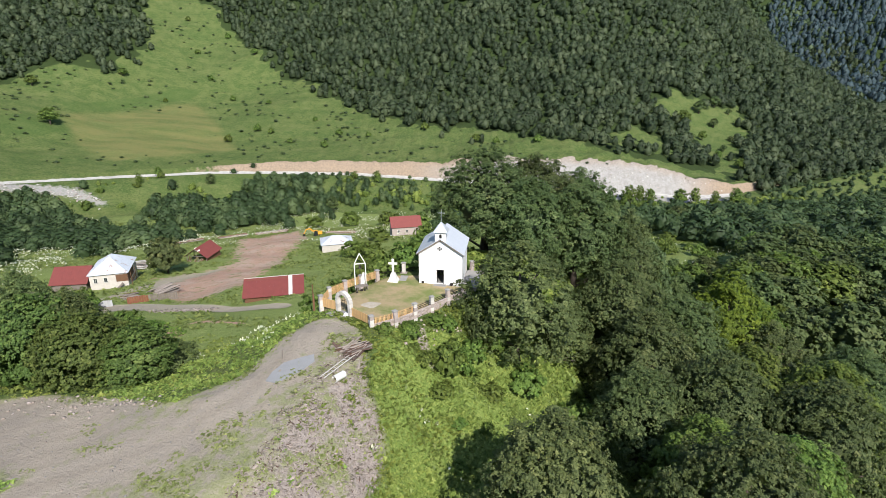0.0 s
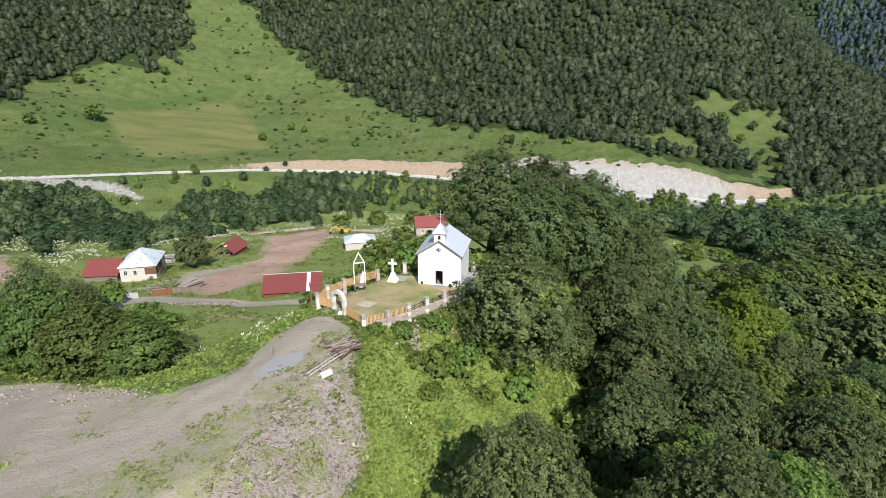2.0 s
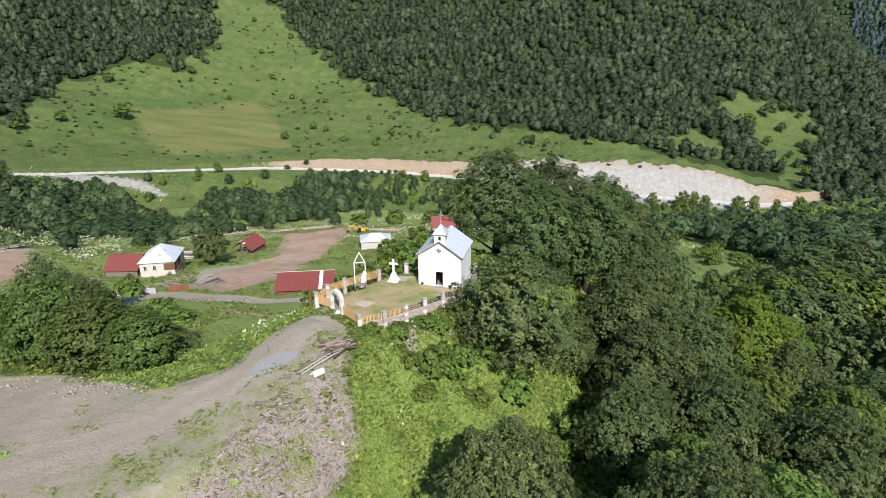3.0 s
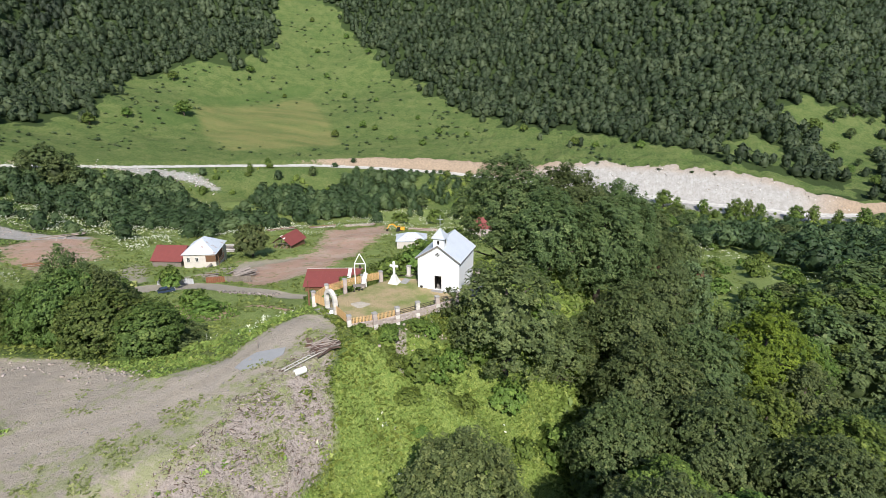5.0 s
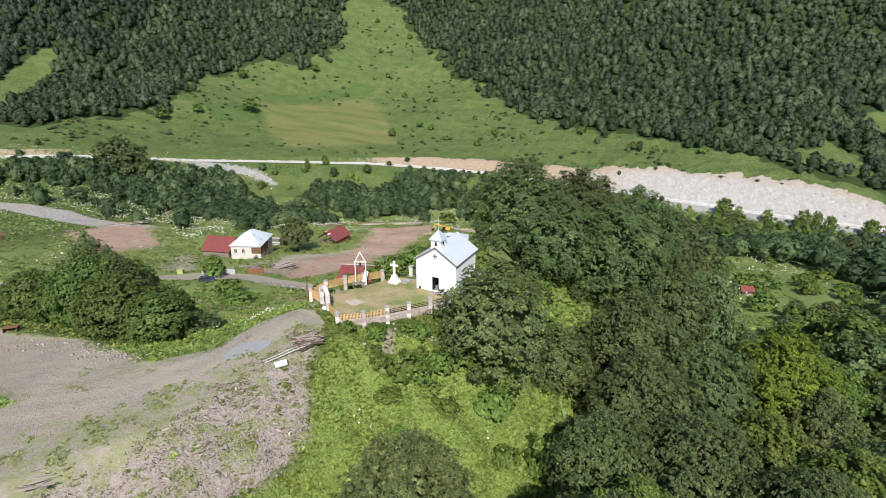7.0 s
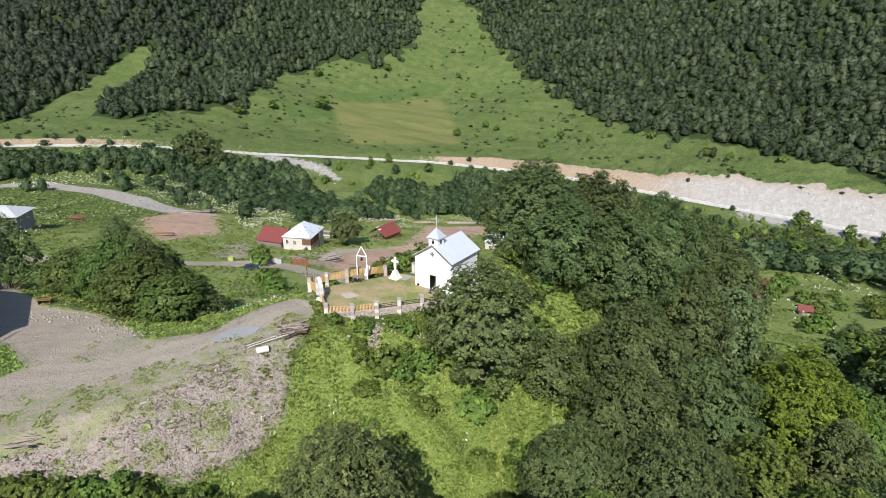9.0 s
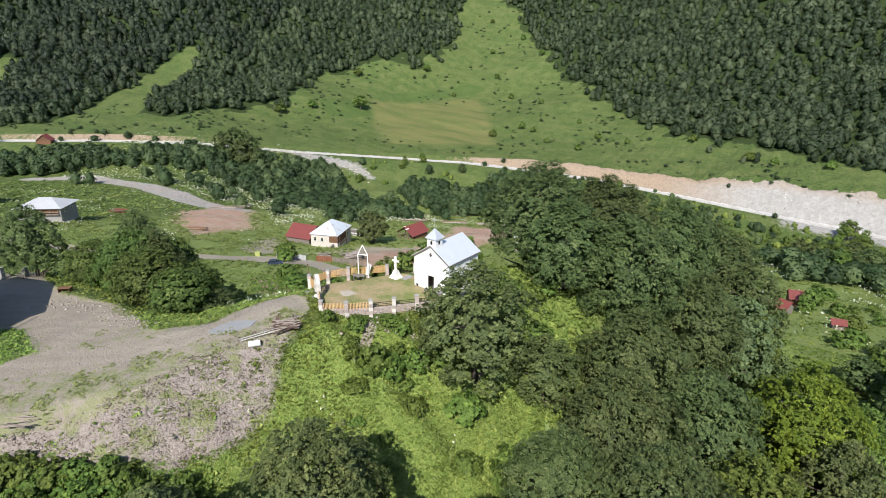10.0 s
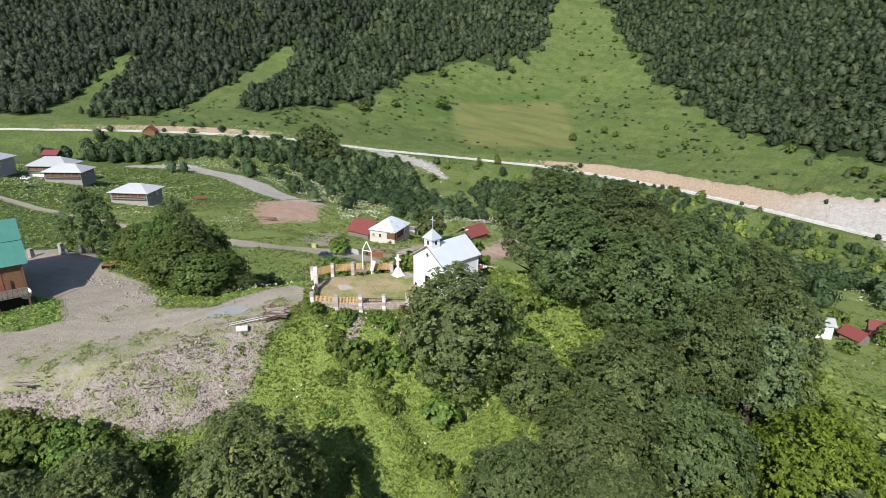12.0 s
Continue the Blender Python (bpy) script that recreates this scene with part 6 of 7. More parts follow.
# the farther range in the east, its leaves tinted blue for haze
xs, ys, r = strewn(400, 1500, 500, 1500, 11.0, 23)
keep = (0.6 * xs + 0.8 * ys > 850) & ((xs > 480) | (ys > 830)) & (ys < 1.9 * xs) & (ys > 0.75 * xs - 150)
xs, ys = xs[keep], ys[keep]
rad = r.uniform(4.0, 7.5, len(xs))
thicket("distant_wood", xs, ys, rad, rad * 2.4, [template(6, 130 + i, 0.3, 0.9, low=0.0, sides=5, rings=3) for i in range(4)], LEAF_HAZED, "distant dark forest on the far range", "forest", 24)

# scrub along the river and below the road
RIVER_SCRUB = [(-366, 150), (-330, 188), (-293, 226), (-256, 244), (-215, 236), (-187, 232), (-167, 238), (-136, 241), (-130, 262), (-165, 268), (-196, 284), (-208, 300), (-226, 308), (-246, 288), (-262, 276), (-300, 240), (-366, 178)]
MID_SCRUB = [(-174, 322), (-150, 300), (-120, 300), (-98, 318), (-85, 340), (-60, 353), (-20, 360), (30, 356), (30, 368), (-15, 378), (-60, 386), (-110, 384), (-128, 372), (-122, 354), (-150, 340), (-172, 336)]
BUSH_T = [template(130, 140 + i, 0.165, 0.3, low=0.0, sides=6, rings=4) for i in range(6)]
xs, ys, r = strewn(-450, 60, 130, 400, 4.6, 25)
west, east = inside(xs, ys, RIVER_SCRUB), inside(xs, ys, MID_SCRUB)
keep = (west > r.normal(-1, 2, len(xs))) | ((east > r.normal(-1, 3, len(xs))) & (waves(xs, ys, 30, 3) > -0.5 - 0.5 * smooth(-90, -120, xs)))
keep |= (np.maximum(west, east) > -30) & (r.uniform(0, 1, len(xs)) < 0.05)
xs, ys = xs[keep], ys[keep]
rad = r.uniform(2.6, 5.4, len(xs)) * (1 - 0.4 * smooth(-100, -60, xs))
belt = smooth(-212, -196, xs) * smooth(280, 270, ys)
near_road = np.clip(nearest(xs, ys, ROAD)[0] / 26, 0.45, 1)
thicket("riverside_scrub", xs, ys, rad * near_road ** 0.5, near_road * (2.0 + rad * r.uniform(1.1, 1.7, len(xs))) * (1.12 - 0.3 * belt), BUSH_T, LEAF_ALDER, "dark alder and willow scrub along the stream", "scrub", 26)
for i, (x, y, h) in enumerate(((-268, 268, 19), (-260, 272, 17), (-256, 262, 20), (-250, 268, 16), (-274, 262, 15), (-84, 345, 12), (-70, 349, 11), (-152, 366, 8))):
    plant("mid", x, y, h, h * 0.36, i, 0.8)

# bushes on the bank below the road
xs, ys, r = strewn(-330, 230, 200, 420, 4.4, 61, 0.9)
d_road, side_road, _ = nearest(xs, ys, ROAD)
keep = (side_road < 0) & (d_road > 6.5) & (d_road < 36) & (waves(xs, ys, 38, 4) + r.uniform(-0.5, 0.5, len(xs)) > np.where(xs > -70, -0.5, 0.4)) & (band(xs, ys, SCREE, 4) < 0.3)
xs, ys, d_road = xs[keep], ys[keep], d_road[keep]
rad = r.uniform(0.8, 3.0, len(xs)) * np.clip(d_road / 22, 0.4, 1)
thicket("roadside_scrub", xs, ys, rad, rad * r.uniform(1.1, 2.2, len(xs)), [template(60, 170 + i, 0.22, 0.3, low=0.0, sides=6, rings=3) for i in range(5)], LEAF_BUSH, "green bushes on the bank below the road", "scrub", 62)

# valley wood in the east
OPEN_EAST = [(28, 165), (50, 150), (66, 118), (84, 140), (98, 170), (100, 215), (92, 244), (60, 250), (38, 230), (26, 200)]
xs, ys, r = strewn(-6, 420, 90, 480, 6.4, 27)
d_road, side_road, _ = nearest(xs, ys, ROAD)
crest = nearest(xs, ys, RIDGE)[0]
keep = (inside(xs, ys, OPEN_EAST) < 2) & ((d_road > np.where(xs > 185, 4, 20)) & (side_road < 0)) & (xs > np.where(ys > 238, -6, 26 + 0.06 * (ys - 100))) & ((ys < 374) | (xs > 190)) & (ys > 0.9 * xs - 10) & (waves(xs, ys, 42, 5) > -0.75)
keep &= ~((xs < 58) & (ys < 140)) & (crest > 16) & ~((xs > 36) & (xs < 62) & (ys < 196))
keep &= ~((ys > 230) & (xs < 70) & (waves(xs, ys, 30, 2) < 0.0))
xs, ys, low_edge = xs[keep], ys[keep], 0.5 + 0.5 * smooth(25, 95, d_road[keep])
dist = np.hypot(xs - 20, ys)
near_set = np.argsort(dist)[:85]
for i in near_set:
    h = float(r.uniform(9, 15))
    plant("mid" if r.random() < 0.7 else "mid_pale", float(xs[i]), float(ys[i]), h, h * float(r.uniform(0.34, 0.46)), float(r.uniform(0, 6)))
rest = np.setdiff1d(np.arange(len(xs)), near_set)
xs, ys = xs[rest], ys[rest]
rad = r.uniform(3.0, 5.0, len(xs)) * low_edge[rest]
thicket("valley_wood", xs, ys, rad, rad * r.uniform(1.6, 2.3, len(xs)), [template(80, 150 + i, 0.19, sides=6, rings=4) for i in range(6)], LEAF_ALDER, "dark green deciduous wood filling the valley", "forest", 28)

for i, (x, y, h) in enumerate(((205, 495, 13), (228, 520, 12), (236, 505, 9), (212, 470, 8), (250, 540, 11), (222, 452, 6), (208, 430, 7), (240, 480, 5), (262, 535, 6), (216, 412, 8))):
    plant("mid" if i % 3 else "mid_pale", x, y, h, h * 0.42, i)
# trees round the open field in the east
for i, (x, y, h) in enumerate(((70, 285, 11), (76, 292, 10), (82, 300, 12), (66, 300, 9), (73, 315, 11), (80, 330, 12), (62, 320, 10), (90, 278, 10), (84, 345, 11), (58, 338, 9), (104, 250, 10), (112, 262, 11), (64, 134, 8), (58, 127, 7.5), (70, 142, 8), (66, 152, 6))):
    plant("mid" if i % 4 else "mid_pale", x, y, h, h * (0.38 + 0.04 * (i % 3)), i * 1.9, 0.6)
# lone shrubs on the far meadow, trees below the road
for i, (x, y, h) in enumerate(((-85, 473, 5), (-153, 477, 6), (-15, 472, 6), (25, 440, 7), (-298, 440, 13), (-198, 634, 7), (-91, 440, 5), (-170, 455, 6), (-140, 470, 4.5), (-60, 462, 4), (-110, 500, 4), (-200, 560, 5), (-230, 590, 5), (-160, 540, 4), (-320, 400, 8), (-330, 372, 9), (-300, 560, 8), (-255, 540, 4), (-350, 505, 9), (-120, 450, 4), (40, 432, 5), (70, 425, 6), (-260, 640, 5), (-240, 680, 6), (-290, 700, 5))):
    plant("mid_pale" if h > 6.5 else "shrub", x, y, h, h * 0.5, i)
xs, ys, r = strewn(-420, 120, 170, 800, 6.5, 29, 0.9)
d_road, side_road, _ = nearest(xs, ys, ROAD)
keep = (side_road > 0) & (d_road > 16) & (wooded(xs, ys) < -2) & (inside(xs, ys, MOWN) < r.uniform(-30, 20, len(xs))) & (waves(xs, ys, 70, 6) + r.uniform(-0.8, 0.5, len(xs)) > 0)
xs, ys = xs[keep], ys[keep]
s = r.uniform(0.5, 1.5, len(xs)) ** 2
thicket("meadow_scrub", xs, ys, s, s * r.uniform(0.6, 1.1, len(xs)), [template(20, 160 + i, 0.4, low=0.0, sides=5, rings=3) for i in range(5)], LEAF_ALDER, "low tussocks and seedlings on the mountain meadow", "scrub", 30, 0.1)
for i, (x, y, h) in enumerate(((-190, 352, 10), (-185, 368, 9), (79, 361, 15), (86, 358, 12), (101, 358, 11), (118, 354, 14), (124, 352, 15), (131, 353, 12), (150, 352, 13), (158, 350, 15), (-60, 385, 8), (-45, 384, 9), (170, 348, 13), (185, 352, 14))):
    plant("mid_pale", x, y - 2, h * 0.85, h * (0.2 + 0.06 * (i % 3)), i, 1.5)
    plant("shrub", x + 4 * math.sin(i * 2.3), y - 5, 3 + i % 3, 2.2, i, 0.6)
# shrubs on the chapel's slope and in the village
SHRUBS_A = [(0.6, 57.2, 3.4, 1.9), (1.8, 58.4, 3, 1.7), (10.3, 61.6, 3.4, 2.2), (13, 56.8, 2.4, 1.5), (5.9, 57.4, 1.9, 1.3), (17.5, 61, 5, 2.6), (-20, 23.5, 3.5, 2.2), (-16, 26.5, 3.2, 2), (-24.5, 20, 3.2, 2.2), (-11.5, 30, 3.6, 2.2), (-8, 33, 3.4, 2), (-29, 17, 3, 2.2), (3.6, 61.5, 2.6, 1.7), (11, 79, 2.6, 2), (13.5, 76.5, 2.2, 1.8), (8.5, 77.5, 2.4, 1.8)]
SHRUBS_D = [(-22.5, 25.5, 2.4, 1.6), (-20.5, 27.2, 2.0, 1.5), (-18.8, 28.2, 2.6, 1.7), (-16.6, 29.4, 2.3, 1.6), (-14.8, 31.0, 2.2, 1.5), (-24.5, 23.6, 2.6, 1.8), (-12.6, 32.6, 2.2, 1.5), (54, 193, 6.5, 2.6), (41.5, 189, 6, 2.6), (53, 188, 4, 2.2), (46, 173, 3, 2.2), (63, 178, 4, 2.6)]
SHRUBS_B = [(12, 82, 2.4, 1.8), (6.5, 64.5, 4.5, 2.3), (-8.5, 77.5, 3.6, 2.2), (-11.5, 76.5, 3.2, 2.2), (-5.5, 79, 4, 2.5), (-14.5, 74.5, 2.8, 2), (-17.5, 70.5, 2.2, 1.8), (-2, 83, 5, 3), (-17, 28, 2.6, 1.9), (-14, 29.6, 2.4, 1.7), (-21, 25, 2.4, 1.9), (-11, 32.6, 2.8, 1.9), (-26, 22, 2.4, 2), (-7, 36, 2.6, 1.7), (-31, 20, 2.2, 1.8), (-15.5, 22, 3, 2.2)]
SHRUBS_C = [(-26.1, 190.4, 7, 4.5), (-33.1, 197.5, 6, 4), (-28.0, 240.1, 6, 4), (-8.0, 236.0, 7, 4.5), (-94.6, 136.6, 5.5, 3.2), (-91.8, 133.2, 4, 2.5), (-70.4, 113.5, 4, 3), (-63.2, 108.3, 3, 3.4), (-52.0, 79.0, 3.5, 4), (-60.0, 84.0, 4, 4.5), (-12.0, 290.0, 7, 5), (-30.0, 300.0, 7, 5), (-52.0, 308.0, 8, 5), (-70.0, 298.0, 6, 4.5)]
for i, (x, y, h, w) in enumerate(SHRUBS_A + SHRUBS_B + SHRUBS_C + SHRUBS_D):
    plant("shrub", x, y, h, w, i * 1.1)

# low bushes among the herbs
for i in range(26):
    x, y = -6 + 17 * ((i * 0.618) % 1) + 3 * math.sin(i * 5.1), 33 + 31 * ((i * 0.387 + 0.1) % 1)
    if inside(np.array([x]), np.array([y]), DEBRIS)[0] < -1 and x > -7 + 0.2 * (y - 50):
        plant("shrub", x, y, 0.7 + 1.0 * ((i * 0.73) % 1), 0.6 + 0.8 * ((i * 0.29) % 1), i * 1.7, 0.1)
for i, (x, y) in enumerate(((-6.5, 57.3), (-3.8, 59.6), (0.8, 63), (3.8, 66.4))):
    plant("shrub", x, y, 1.3 + 0.3 * (i % 3), 0.9 + 0.25 * (i % 2), i, 0.1)
# herbs on the slopes round the chapel
HERB_T = []
for i in range(8):
    r = np.random.default_rng(200 + i)
    n = 8
    a = r.uniform(0, 6.28, n)
    lean = r.uniform(0.5, 1.2, n)
    tip = np.stack([np.cos(a) * lean, np.sin(a) * lean, r.uniform(0.25, 0.75, n)], 1)
    base = np.stack([np.cos(a) * 0.1, np.sin(a) * 0.1, np.zeros(n)], 1)
    across = np.stack([-np.sin(a), np.cos(a), np.zeros(n)], 1) * r.uniform(0.3, 0.55, n)[:, None]
    mid = base * 0.4 + tip * 0.6 + np.array([0, 0, 0.12])
    HERB_T.append(np.concatenate([np.stack([base, mid + across, tip], 1), np.stack([base, tip, mid - across], 1)]))

# broader, simpler tufts for farther meadows
FAR_HERB = []
for i in range(8):
    r = np.random.default_rng(240 + i)
    n = 7
    c = np.stack([r.uniform(-0.8, 0.8, n), r.uniform(-0.8, 0.8, n), r.uniform(0.15, 0.6, n)], 1)
    a = r.uniform(0, 6.28, n)
    u = np.stack([np.cos(a), np.sin(a), r.normal(0, 0.35, n)], 1) * r.uniform(0.25, 0.6, n)[:, None]
    v = np.stack([-np.sin(a), np.cos(a), r.normal(0, 0.5, n)], 1) * r.uniform(0.25, 0.6, n)[:, None]
    FAR_HERB.append(np.stack([c - u - v * 0.6, c + u - v * 0.6, c + v], 1))


def herb_patch(name, x0, x1, y0, y1, step, size, seed, label, extra=None, mat=HERB, temps=HERB_T):
    xs, ys, r = strewn(x0, x1, y0, y1, step, seed, 0.9)
    keep = (inside(xs, ys, GRAVEL) < 0.2) & (inside(xs, ys, YARD) < 0.3) & ((inside(xs, ys, DEBRIS) < 0.5) | (waves(xs, ys, 3.5, 9) > 0.75))
    if extra is not None:
        keep &= extra(xs, ys)
    xs, ys = xs[keep], ys[keep]
    s = size * r.uniform(0.45, 1.25, len(xs)) * (1 + 0.35 * waves(xs, ys, 6, 2))
    return thicket(name, xs, ys, s, s * r.uniform(0.7, 1.3, len(xs)), temps, mat, label, "herbs", seed, 0.05, 7)


dark_bed = lambda x, y: waves(x, y, 9, 3) + 0.5 * waves(x, y, 3.5, 1) - 0.14 * (x + 1 - 0.25 * (y - 50)) > 0.1
herb_patch("slope_herbs", -13, 16, 26, 68, 0.25, 0.30, 31, "lush pale green herbs and tall grass on the steep slope", lambda x, y: (x > -7 - 0.25 * (y - 30)) & ~dark_bed(x, y), HERB, FAR_HERB)
herb_patch("slope_nettles", -13, 16, 26, 68, 0.24, 0.27, 68, "dense dark green nettle bed on the steep slope", lambda x, y: (x > -7 - 0.25 * (y - 30)) & dark_bed(x, y), NETTLE, FAR_HERB)
herb_patch("slope_herbs", -14, 24, 14, 90, 0.42, 0.5, 39, "lush green nettles and herbs on the steep slope", lambda x, y: ((y > 67) | (y < 29) | (x > 15)) & (x > 2 - 0.3 * (y - 60)) | (y < 29), HERB, FAR_HERB)
herb_patch("wood_floor_herbs", 16, 80, 30, 140, 1.6, 0.95, 37, "shady herbs and seedlings under the trees")
herb_patch("slope_herbs", -70, -8, 44, 104, 0.62, 0.34, 32, "rank grass and herbs on the village side of the hill", lambda x, y: (inside(x, y, GARDEN) < 0) & (waves(x, y, 12, 5) > -0.35), HERB, FAR_HERB)
herb_patch("track_side_herbs", -36, -13, 47, 86, 0.4, 0.32, 38, "tall pale hogweed leaves beside the track", None, HERB, FAR_HERB)
herb_patch("bank_herbs", -60, -6, 4, 42, 0.42, 0.34, 33, "weeds and rank grass round the gravel lot", None, HERB, FAR_HERB)
herb_patch("meadow_herbs", -200, 0, 110, 300, 1.3, 0.62, 34, "tall meadow herbs round the village", lambda x, y: (inside(x, y, DIRT) < -1) & (inside(x, y, DIRT_B) < 0) & (inside(x, y, GARDEN) < 0) & (band(x, y, LANE, 1) < 0.2) & (waves(x, y, 26, 4) > -0.3), MEADOW_HERB, FAR_HERB)
herb_patch("meadow_herbs", -330, -200, 70, 240, 1.8, 0.85, 35, "tall meadow herbs round the village", lambda x, y: (band(x, y, SPOIL, 2) < 0.3) & (band(x, y, LANE, 1) < 0.2), MEADOW_HERB, FAR_HERB)
herb_patch("valley_herbs", 20, 120, 150, 345, 1.3, 0.5, 36, "tall herbs in the valley meadow", lambda x, y: waves(x, y, 18, 3) > -0.2, NETTLE, FAR_HERB)
herb_patch("valley_herbs", 30, 95, 80, 152, 0.8, 0.42, 60, "tall herbs in the valley meadow", None, NETTLE, FAR_HERB)
herb_patch("meadow_herbs", -200, -62, 56, 112, 1.2, 0.55, 40, "tall meadow herbs round the village", lambda x, y: (inside(x, y, GARDEN) < 0) & (band(x, y, LANE, 1) < 0.2), MEADOW_HERB, FAR_HERB)

# rows of potatoes in the garden below the lane
gu, gv = np.meshgrid(np.arange(-20, 20, 0.55), np.arange(-16, 16, 1.25))
r = np.random.default_rng(69)
gu, gv = gu.ravel() + r.normal(0, 0.1, gu.size), gv.ravel() + r.normal(0, 0.1, gv.size)
xs, ys = -65.5 + gu * 0.956 - gv * 0.292, 107 + gu * 0.292 + gv * 0.956
keep = (inside(xs, ys, GARDEN) > 0) & (r.uniform(0, 1, len(xs)) < 0.9)
xs, ys = xs[keep], ys[keep]
thicket("potato_rows", xs, ys, r.uniform(0.35, 0.6, len(xs)), r.uniform(0.5, 0.9, len(xs)), FAR_HERB, NETTLE, "rows of green potato plants in a garden plot", "crops", 70, 0.03)

# weeds that stand in the lot and on the debris
xs, ys, r = strewn(-40, -6, 24, 60, 0.33, 58, 0.9)
keep = (np.maximum(inside(xs, ys, GRAVEL), inside(xs, ys, DEBRIS)) > 0) & (waves(xs, ys, 5.5, 9) + r.uniform(-0.45, 0.45, len(xs)) > 0.12 + 0.6 * smooth(-20, -27, xs)) & (nearest(xs, ys, LOT)[0] > 2.0)
xs, ys = xs[keep], ys[keep]
s = r.uniform(0.10, 0.32, len(xs))
thicket("lot_weeds", xs, ys, s, s * 0.8, FAR_HERB, WEED, "low weeds in patches on gravel and debris", "weeds", 59, 0.02)

# hogweed in bloom
UMBEL = []
for i in range(4):
    r = np.random.default_rng(230 + i)
    n = 5
    c = np.stack([r.uniform(-0.8, 0.8, n), r.uniform(-0.8, 0.8, n), r.uniform(0.75, 1.0, n)], 1)
    s = r.uniform(0.2, 0.38, n)[:, None]
    t = r.normal(scale=0.25, size=(n, 2))
    ux = np.stack([np.ones(n), np.zeros(n), t[:, 0]], 1) * s
    uy = np.stack([np.zeros(n), np.ones(n), t[:, 1]], 1) * s
    UMBEL.append(np.concatenate([np.stack([c - ux, c - uy, c + ux], 1), np.stack([c - ux, c + ux, c + uy], 1)]))


def umbels(x0, x1, y0, y1, step, size, tall, seed, where):
    xs, ys, r = strewn(x0, x1, y0, y1, step, seed, 0.9)
    keep = where(xs, ys, r.uniform(-0.4, 0.4, len(xs)))
    xs, ys = xs[keep], ys[keep]
    n = len(xs)
    thicket("hogweed_flowers", xs, ys, size * r.uniform(0.5, 1.2, n), tall * r.uniform(0.7, 1.2, n), UMBEL, BLOOM, "white flowering hogweed umbels in the meadow", "flowers", seed, 0.0)


clear = lambda x, y: (inside(x, y, DIRT) < -1) & (inside(x, y, DIRT_B) < 0) & (band(x, y, LANE, 1) < 0.2) & (band(x, y, SPOIL, 2) < 0.3)
umbels(-330, -120, 80, 268, 2.0, 0.45, 1.5, 41, lambda x, y, e: clear(x, y) & (waves(x, y, 30, 6) + e > 0.62))
umbels(-130, 20, 240, 350, 1.7, 0.48, 1.5, 42, lambda x, y, e: clear(x, y) & (waves(x, y, 26, 8) + e > 0.15))
HOGWEED = [(-320, 200), (-271, 232), (-226, 240), (-168, 228), (-140, 200), (-150, 184), (-180, 208), (-215, 206), (-268, 214), (-306, 200)]
umbels(-320, -90, 150, 300, 1.45, 0.5, 1.5, 43, lambda x, y, e: ((np.abs(inside(x, y, RIVER_SCRUB) + 7) < 8) & (e > -0.15)) | ((inside(x, y, HOGWEED) > 0) & (waves(x, y, 14, 2) + e > -0.35)))
umbels(-34, -14, 56, 84, 0.9, 0.2, 1.0, 44, lambda x, y, e: (inside(x, y, GRAVEL) < -0.5) & (waves(x, y, 9, 6) + e > 0.45))
umbels(-6, 14, 36, 60, 1.3, 0.30, 1.2, 45, lambda x, y, e: waves(x, y, 7, 6) + e > 0.75)
umbels(20, 110, 160, 330, 1.8, 0.45, 1.5, 46, lambda x, y, e: waves(x, y, 30, 6) + e > 0.6)
r = random.Random(71)
for i in range(34):
    x, y = r.uniform(56, 104), r.uniform(128, 246)
    h = r.uniform(1.5, 5.0)
    plant("shrub", x, y, h, h * r.uniform(0.5, 0.8), r.uniform(0, 6))


# ---- debris on the bank, stones on the lot ----
def shards(name, n, where, sizes, mats, seed, label, category):
    """Loose splinters and stones, strewn flat."""
    r = np.random.default_rng(seed)
    V, F, M = [], [], []
    cube = np.array([(x, y, z) for z in (-1, 1) for x, y in ((-1, -1), (1, -1), (1, 1), (-1, 1))], float)
    quad = np.array([(3, 2, 1, 0), (4, 5, 6, 7), (0, 1, 5, 4), (1, 2, 6, 5), (2, 3, 7, 6), (3, 0, 4, 7)])
    while len(V) < n:
        x, y = where(r)
        s = np.array([r.uniform(*sizes[0]), r.uniform(*sizes[1]), r.uniform(*sizes[2])]) / 2
        m = np.array(Euler((r.normal(0, 0.25), r.normal(0, 0.25), r.uniform(0, 6.3))).to_matrix())
        b = cube * s * r.uniform(0.7, 1.0, (8, 3))
        V.append(b @ m.T + (x, y, gz(x, y) + s[2] * 0.6))
        F.append(quad + 8 * (len(V) - 1))
        M.append(r.integers(0, len(mats)))
    me = raw_mesh(name, np.concatenate(V), np.concatenate(F), mats)
    me.polygons.foreach_set("material_index", np.repeat(M, 6).astype(np.int32))
    return tagged(new(name, me), label, category, kind="stuff")


def in_poly(poly, shrink=0.0):
    xs, ys = [p[0] for p in poly], [p[1] for p in poly]

    def pick(r):
        while True:
            x, y = r.uniform(min(xs), max(xs)), r.uniform(min(ys), max(ys))
            if inside(np.array([x]), np.array([y]), poly)[0] > shrink:
                return x, y
    return pick


shards("wood_debris", 4200, in_poly(DEBRIS), ((0.08, 0.6), (0.03, 0.15), (0.015, 0.05)), [GREY_WOOD, OLD_SLAB, GREY_WOOD, OLD_SLAB, STONE, DARK_RUST], 51, "splintered bark, slabs and wood waste on the bank", "debris")
shards("broken_slabs", 46, in_poly(DEBRIS[:5] + DEBRIS[9:], 0.5), ((0.5, 1.6), (0.15, 0.5), (0.04, 0.09)), [OLD_SLAB, GREY_WOOD, OLD_SLAB], 57, "long broken timber slabs lying on the bank", "debris")
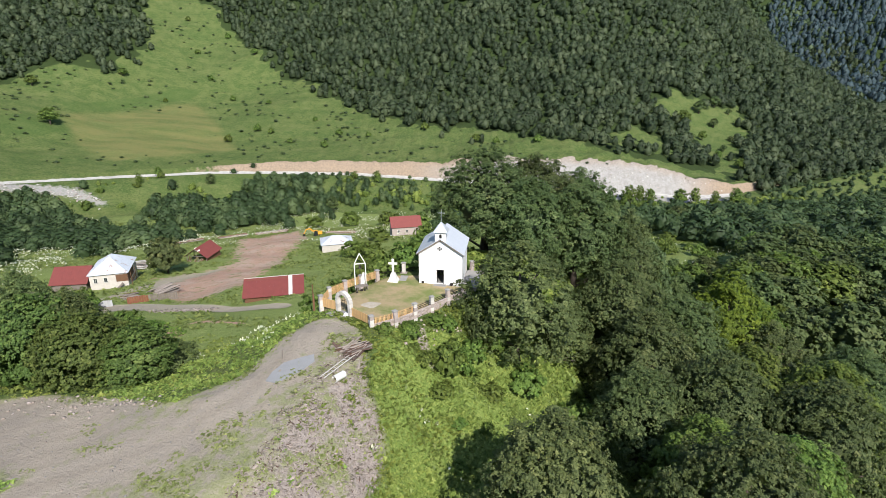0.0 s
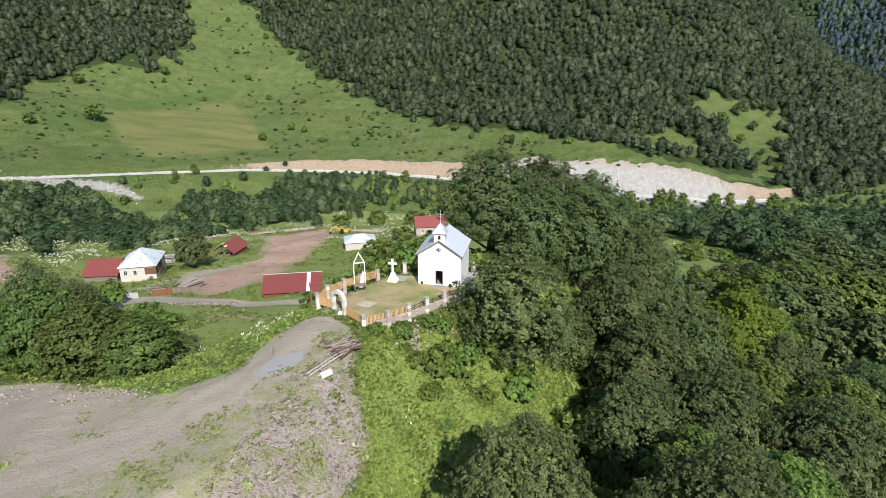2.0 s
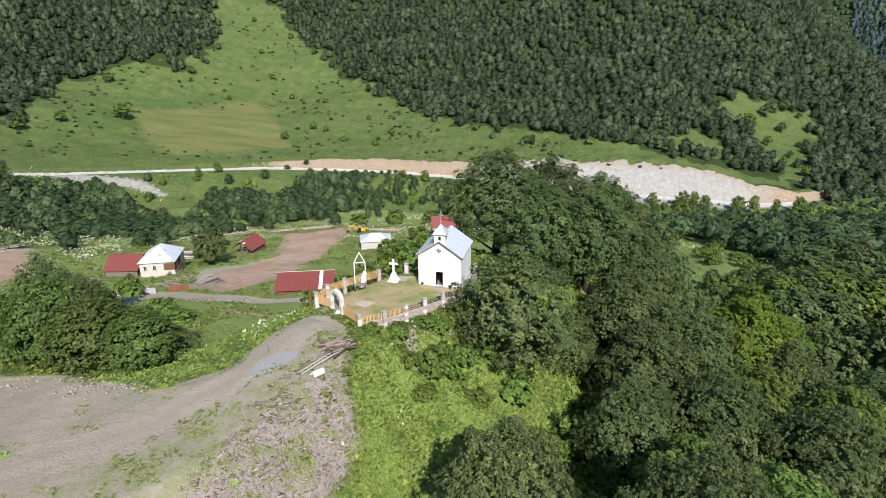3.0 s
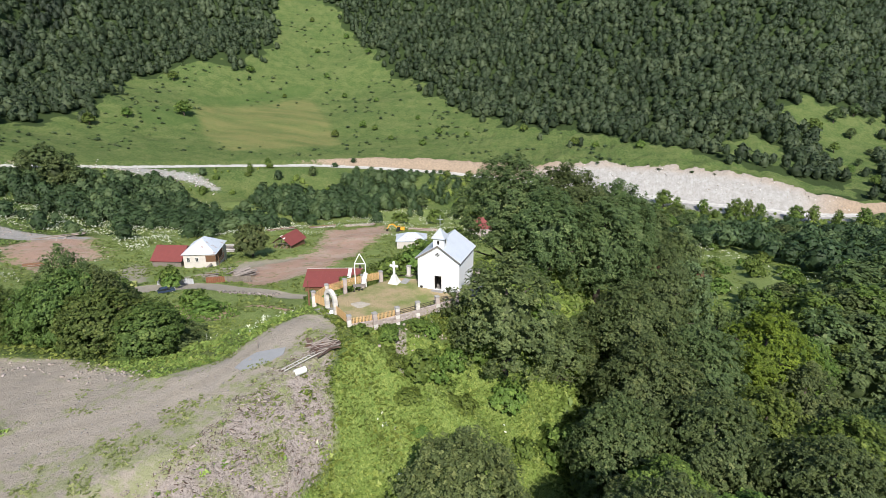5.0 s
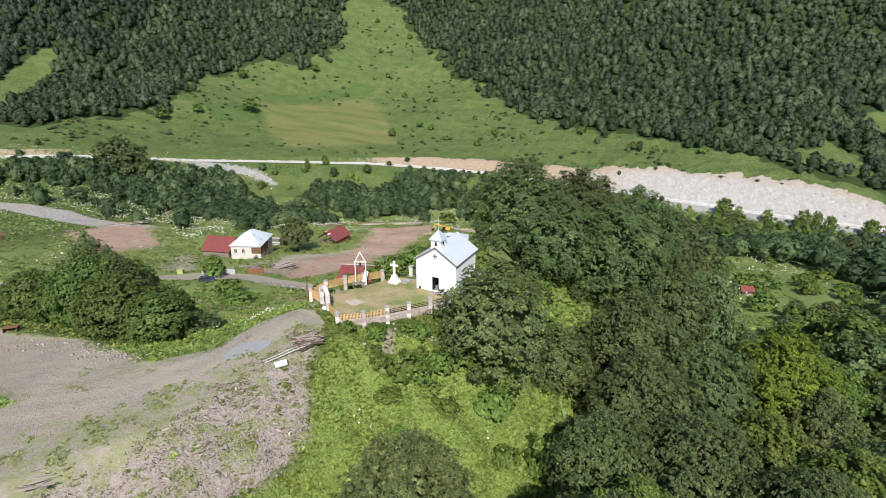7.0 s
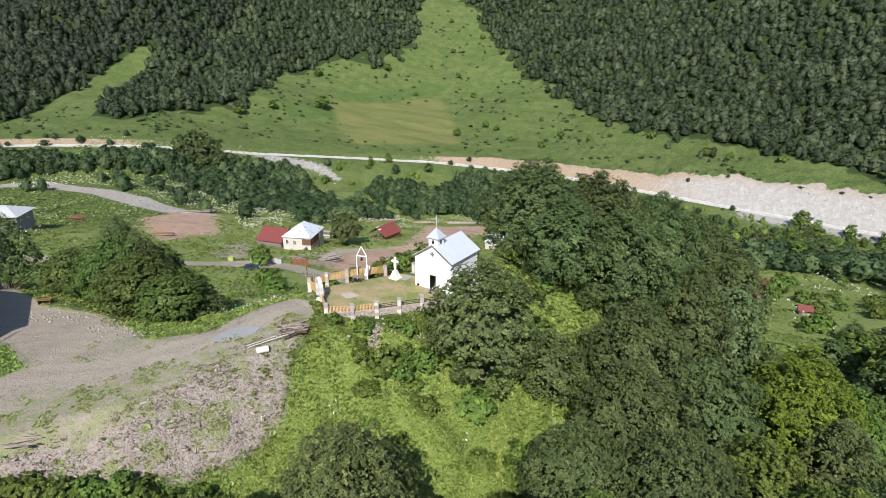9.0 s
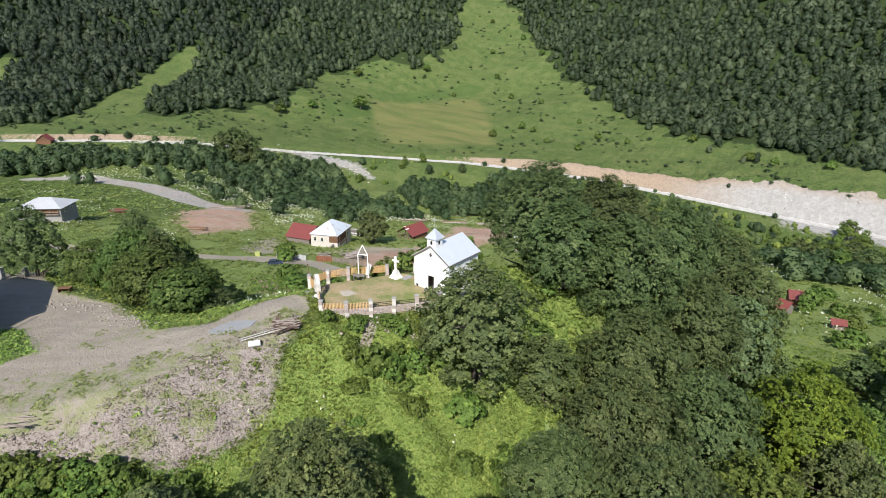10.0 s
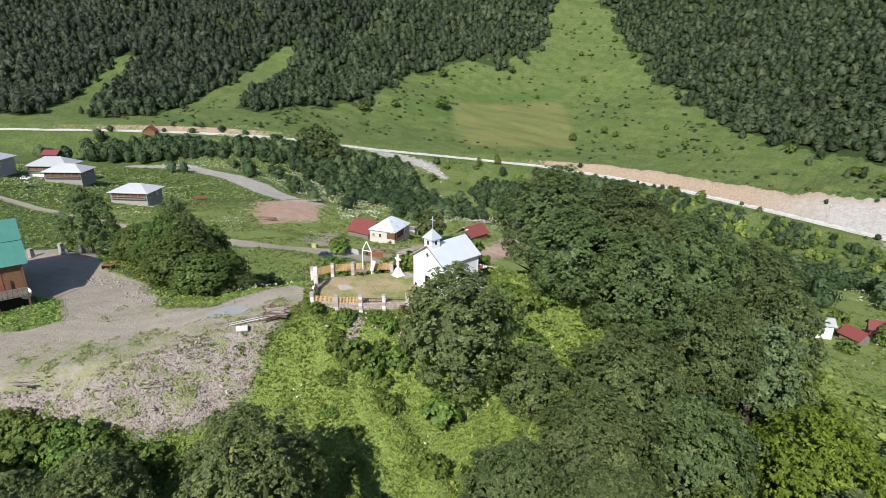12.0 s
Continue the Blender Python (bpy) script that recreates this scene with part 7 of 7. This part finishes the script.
shards("bank_stones", 450, in_poly(DEBRIS), ((0.1, 0.35), (0.08, 0.25), (0.03, 0.1)), [OLD_SLAB, STONE, GREY_WOOD], 52, "grey stones strewn over the bank", "stones")
shards("lot_stones", 320, in_poly([(-60, 18), (-30, 28), (-16, 44), (-13, 58), (-19, 56), (-30, 47), (-50, 44)]), ((0.06, 0.22), (0.06, 0.2), (0.04, 0.1)), [CONCRETE, OLD_SLAB], 53, "loose stones on the gravel lot", "stones")
shards("edge_rubble", 110, lambda r: ((u := r.uniform(0, 1)) * 0 - 52 + 24 * u + r.normal(0, 1.0), 47.5 + 1.5 * math.sin(5 * u) + 3.0 * u + r.normal(0, 1.1)), ((0.12, 0.5), (0.1, 0.35), (0.06, 0.22)), [OLD_SLAB, OLD_SLAB, STONE], 54, "heap of rubble along the edge of the lot", "rubble")
shards("meadow_rubble", 170, lambda r: ((u := r.uniform(0, 1)) * 15 - 73 + r.normal(0, 1.2), 128.8 + 2.5 * u + r.normal(0, 0.8)), ((0.2, 0.9), (0.15, 0.6), (0.1, 0.4)), [STONE, OLD_SLAB, GREY_WOOD], 64, "low strip of tumbled stones in the grass", "rubble")
shards("yard_rubble", 18, lambda r: ((u := r.uniform(0, 1)) * 9 - 6 + r.normal(0, 0.7) + 0.9, 58.6 + u * 8.5 + r.normal(0, 0.7) - 0.9), ((0.15, 0.5), (0.12, 0.4), (0.1, 0.3)), [OLD_SLAB, STONE], 55, "fallen stones below the churchyard wall", "rubble")


def on_bank(r):
    x = r.uniform(20, 190)
    k = np.array(ROAD, float)
    cut = np.interp(x, k[:, 0], k[:, 3])
    return x, float(np.interp(x, k[:, 0], k[:, 1])) + 4 + cut / 1.15 * r.uniform(0.2, 1.15)


shards("spoil_stones", 170, lambda r: ((u := r.uniform(0, 1)) * 120 - 308 + r.normal(0, 1.5), 194 + 7 * math.sin(u * 2.8) + r.normal(0, 3.5)), ((0.3, 1.2), (0.3, 0.9), (0.15, 0.5)), [OLD_SLAB, STONE, OLD_SLAB], 66, "pale rubble heaped along the haul track", "rubble")
shards("scree_stones", 150, lambda r: ((u := r.uniform(0, 1)) * 66 - 266 + r.normal(0, 3), 297 + 26 * u + r.normal(0, 4)), ((0.5, 1.8), (0.4, 1.4), (0.2, 0.7)), [PALE_STONE, PALE_STONE, STONE], 65, "white rubble tipped down below the road", "rubble")
shards("cut_boulders", 150, on_bank, ((0.3, 1.1), (0.3, 0.9), (0.2, 0.7)), [STONE, PALE_STONE, OLD_SLAB], 56, "pale boulders on the freshly cut road bank", "boulders")
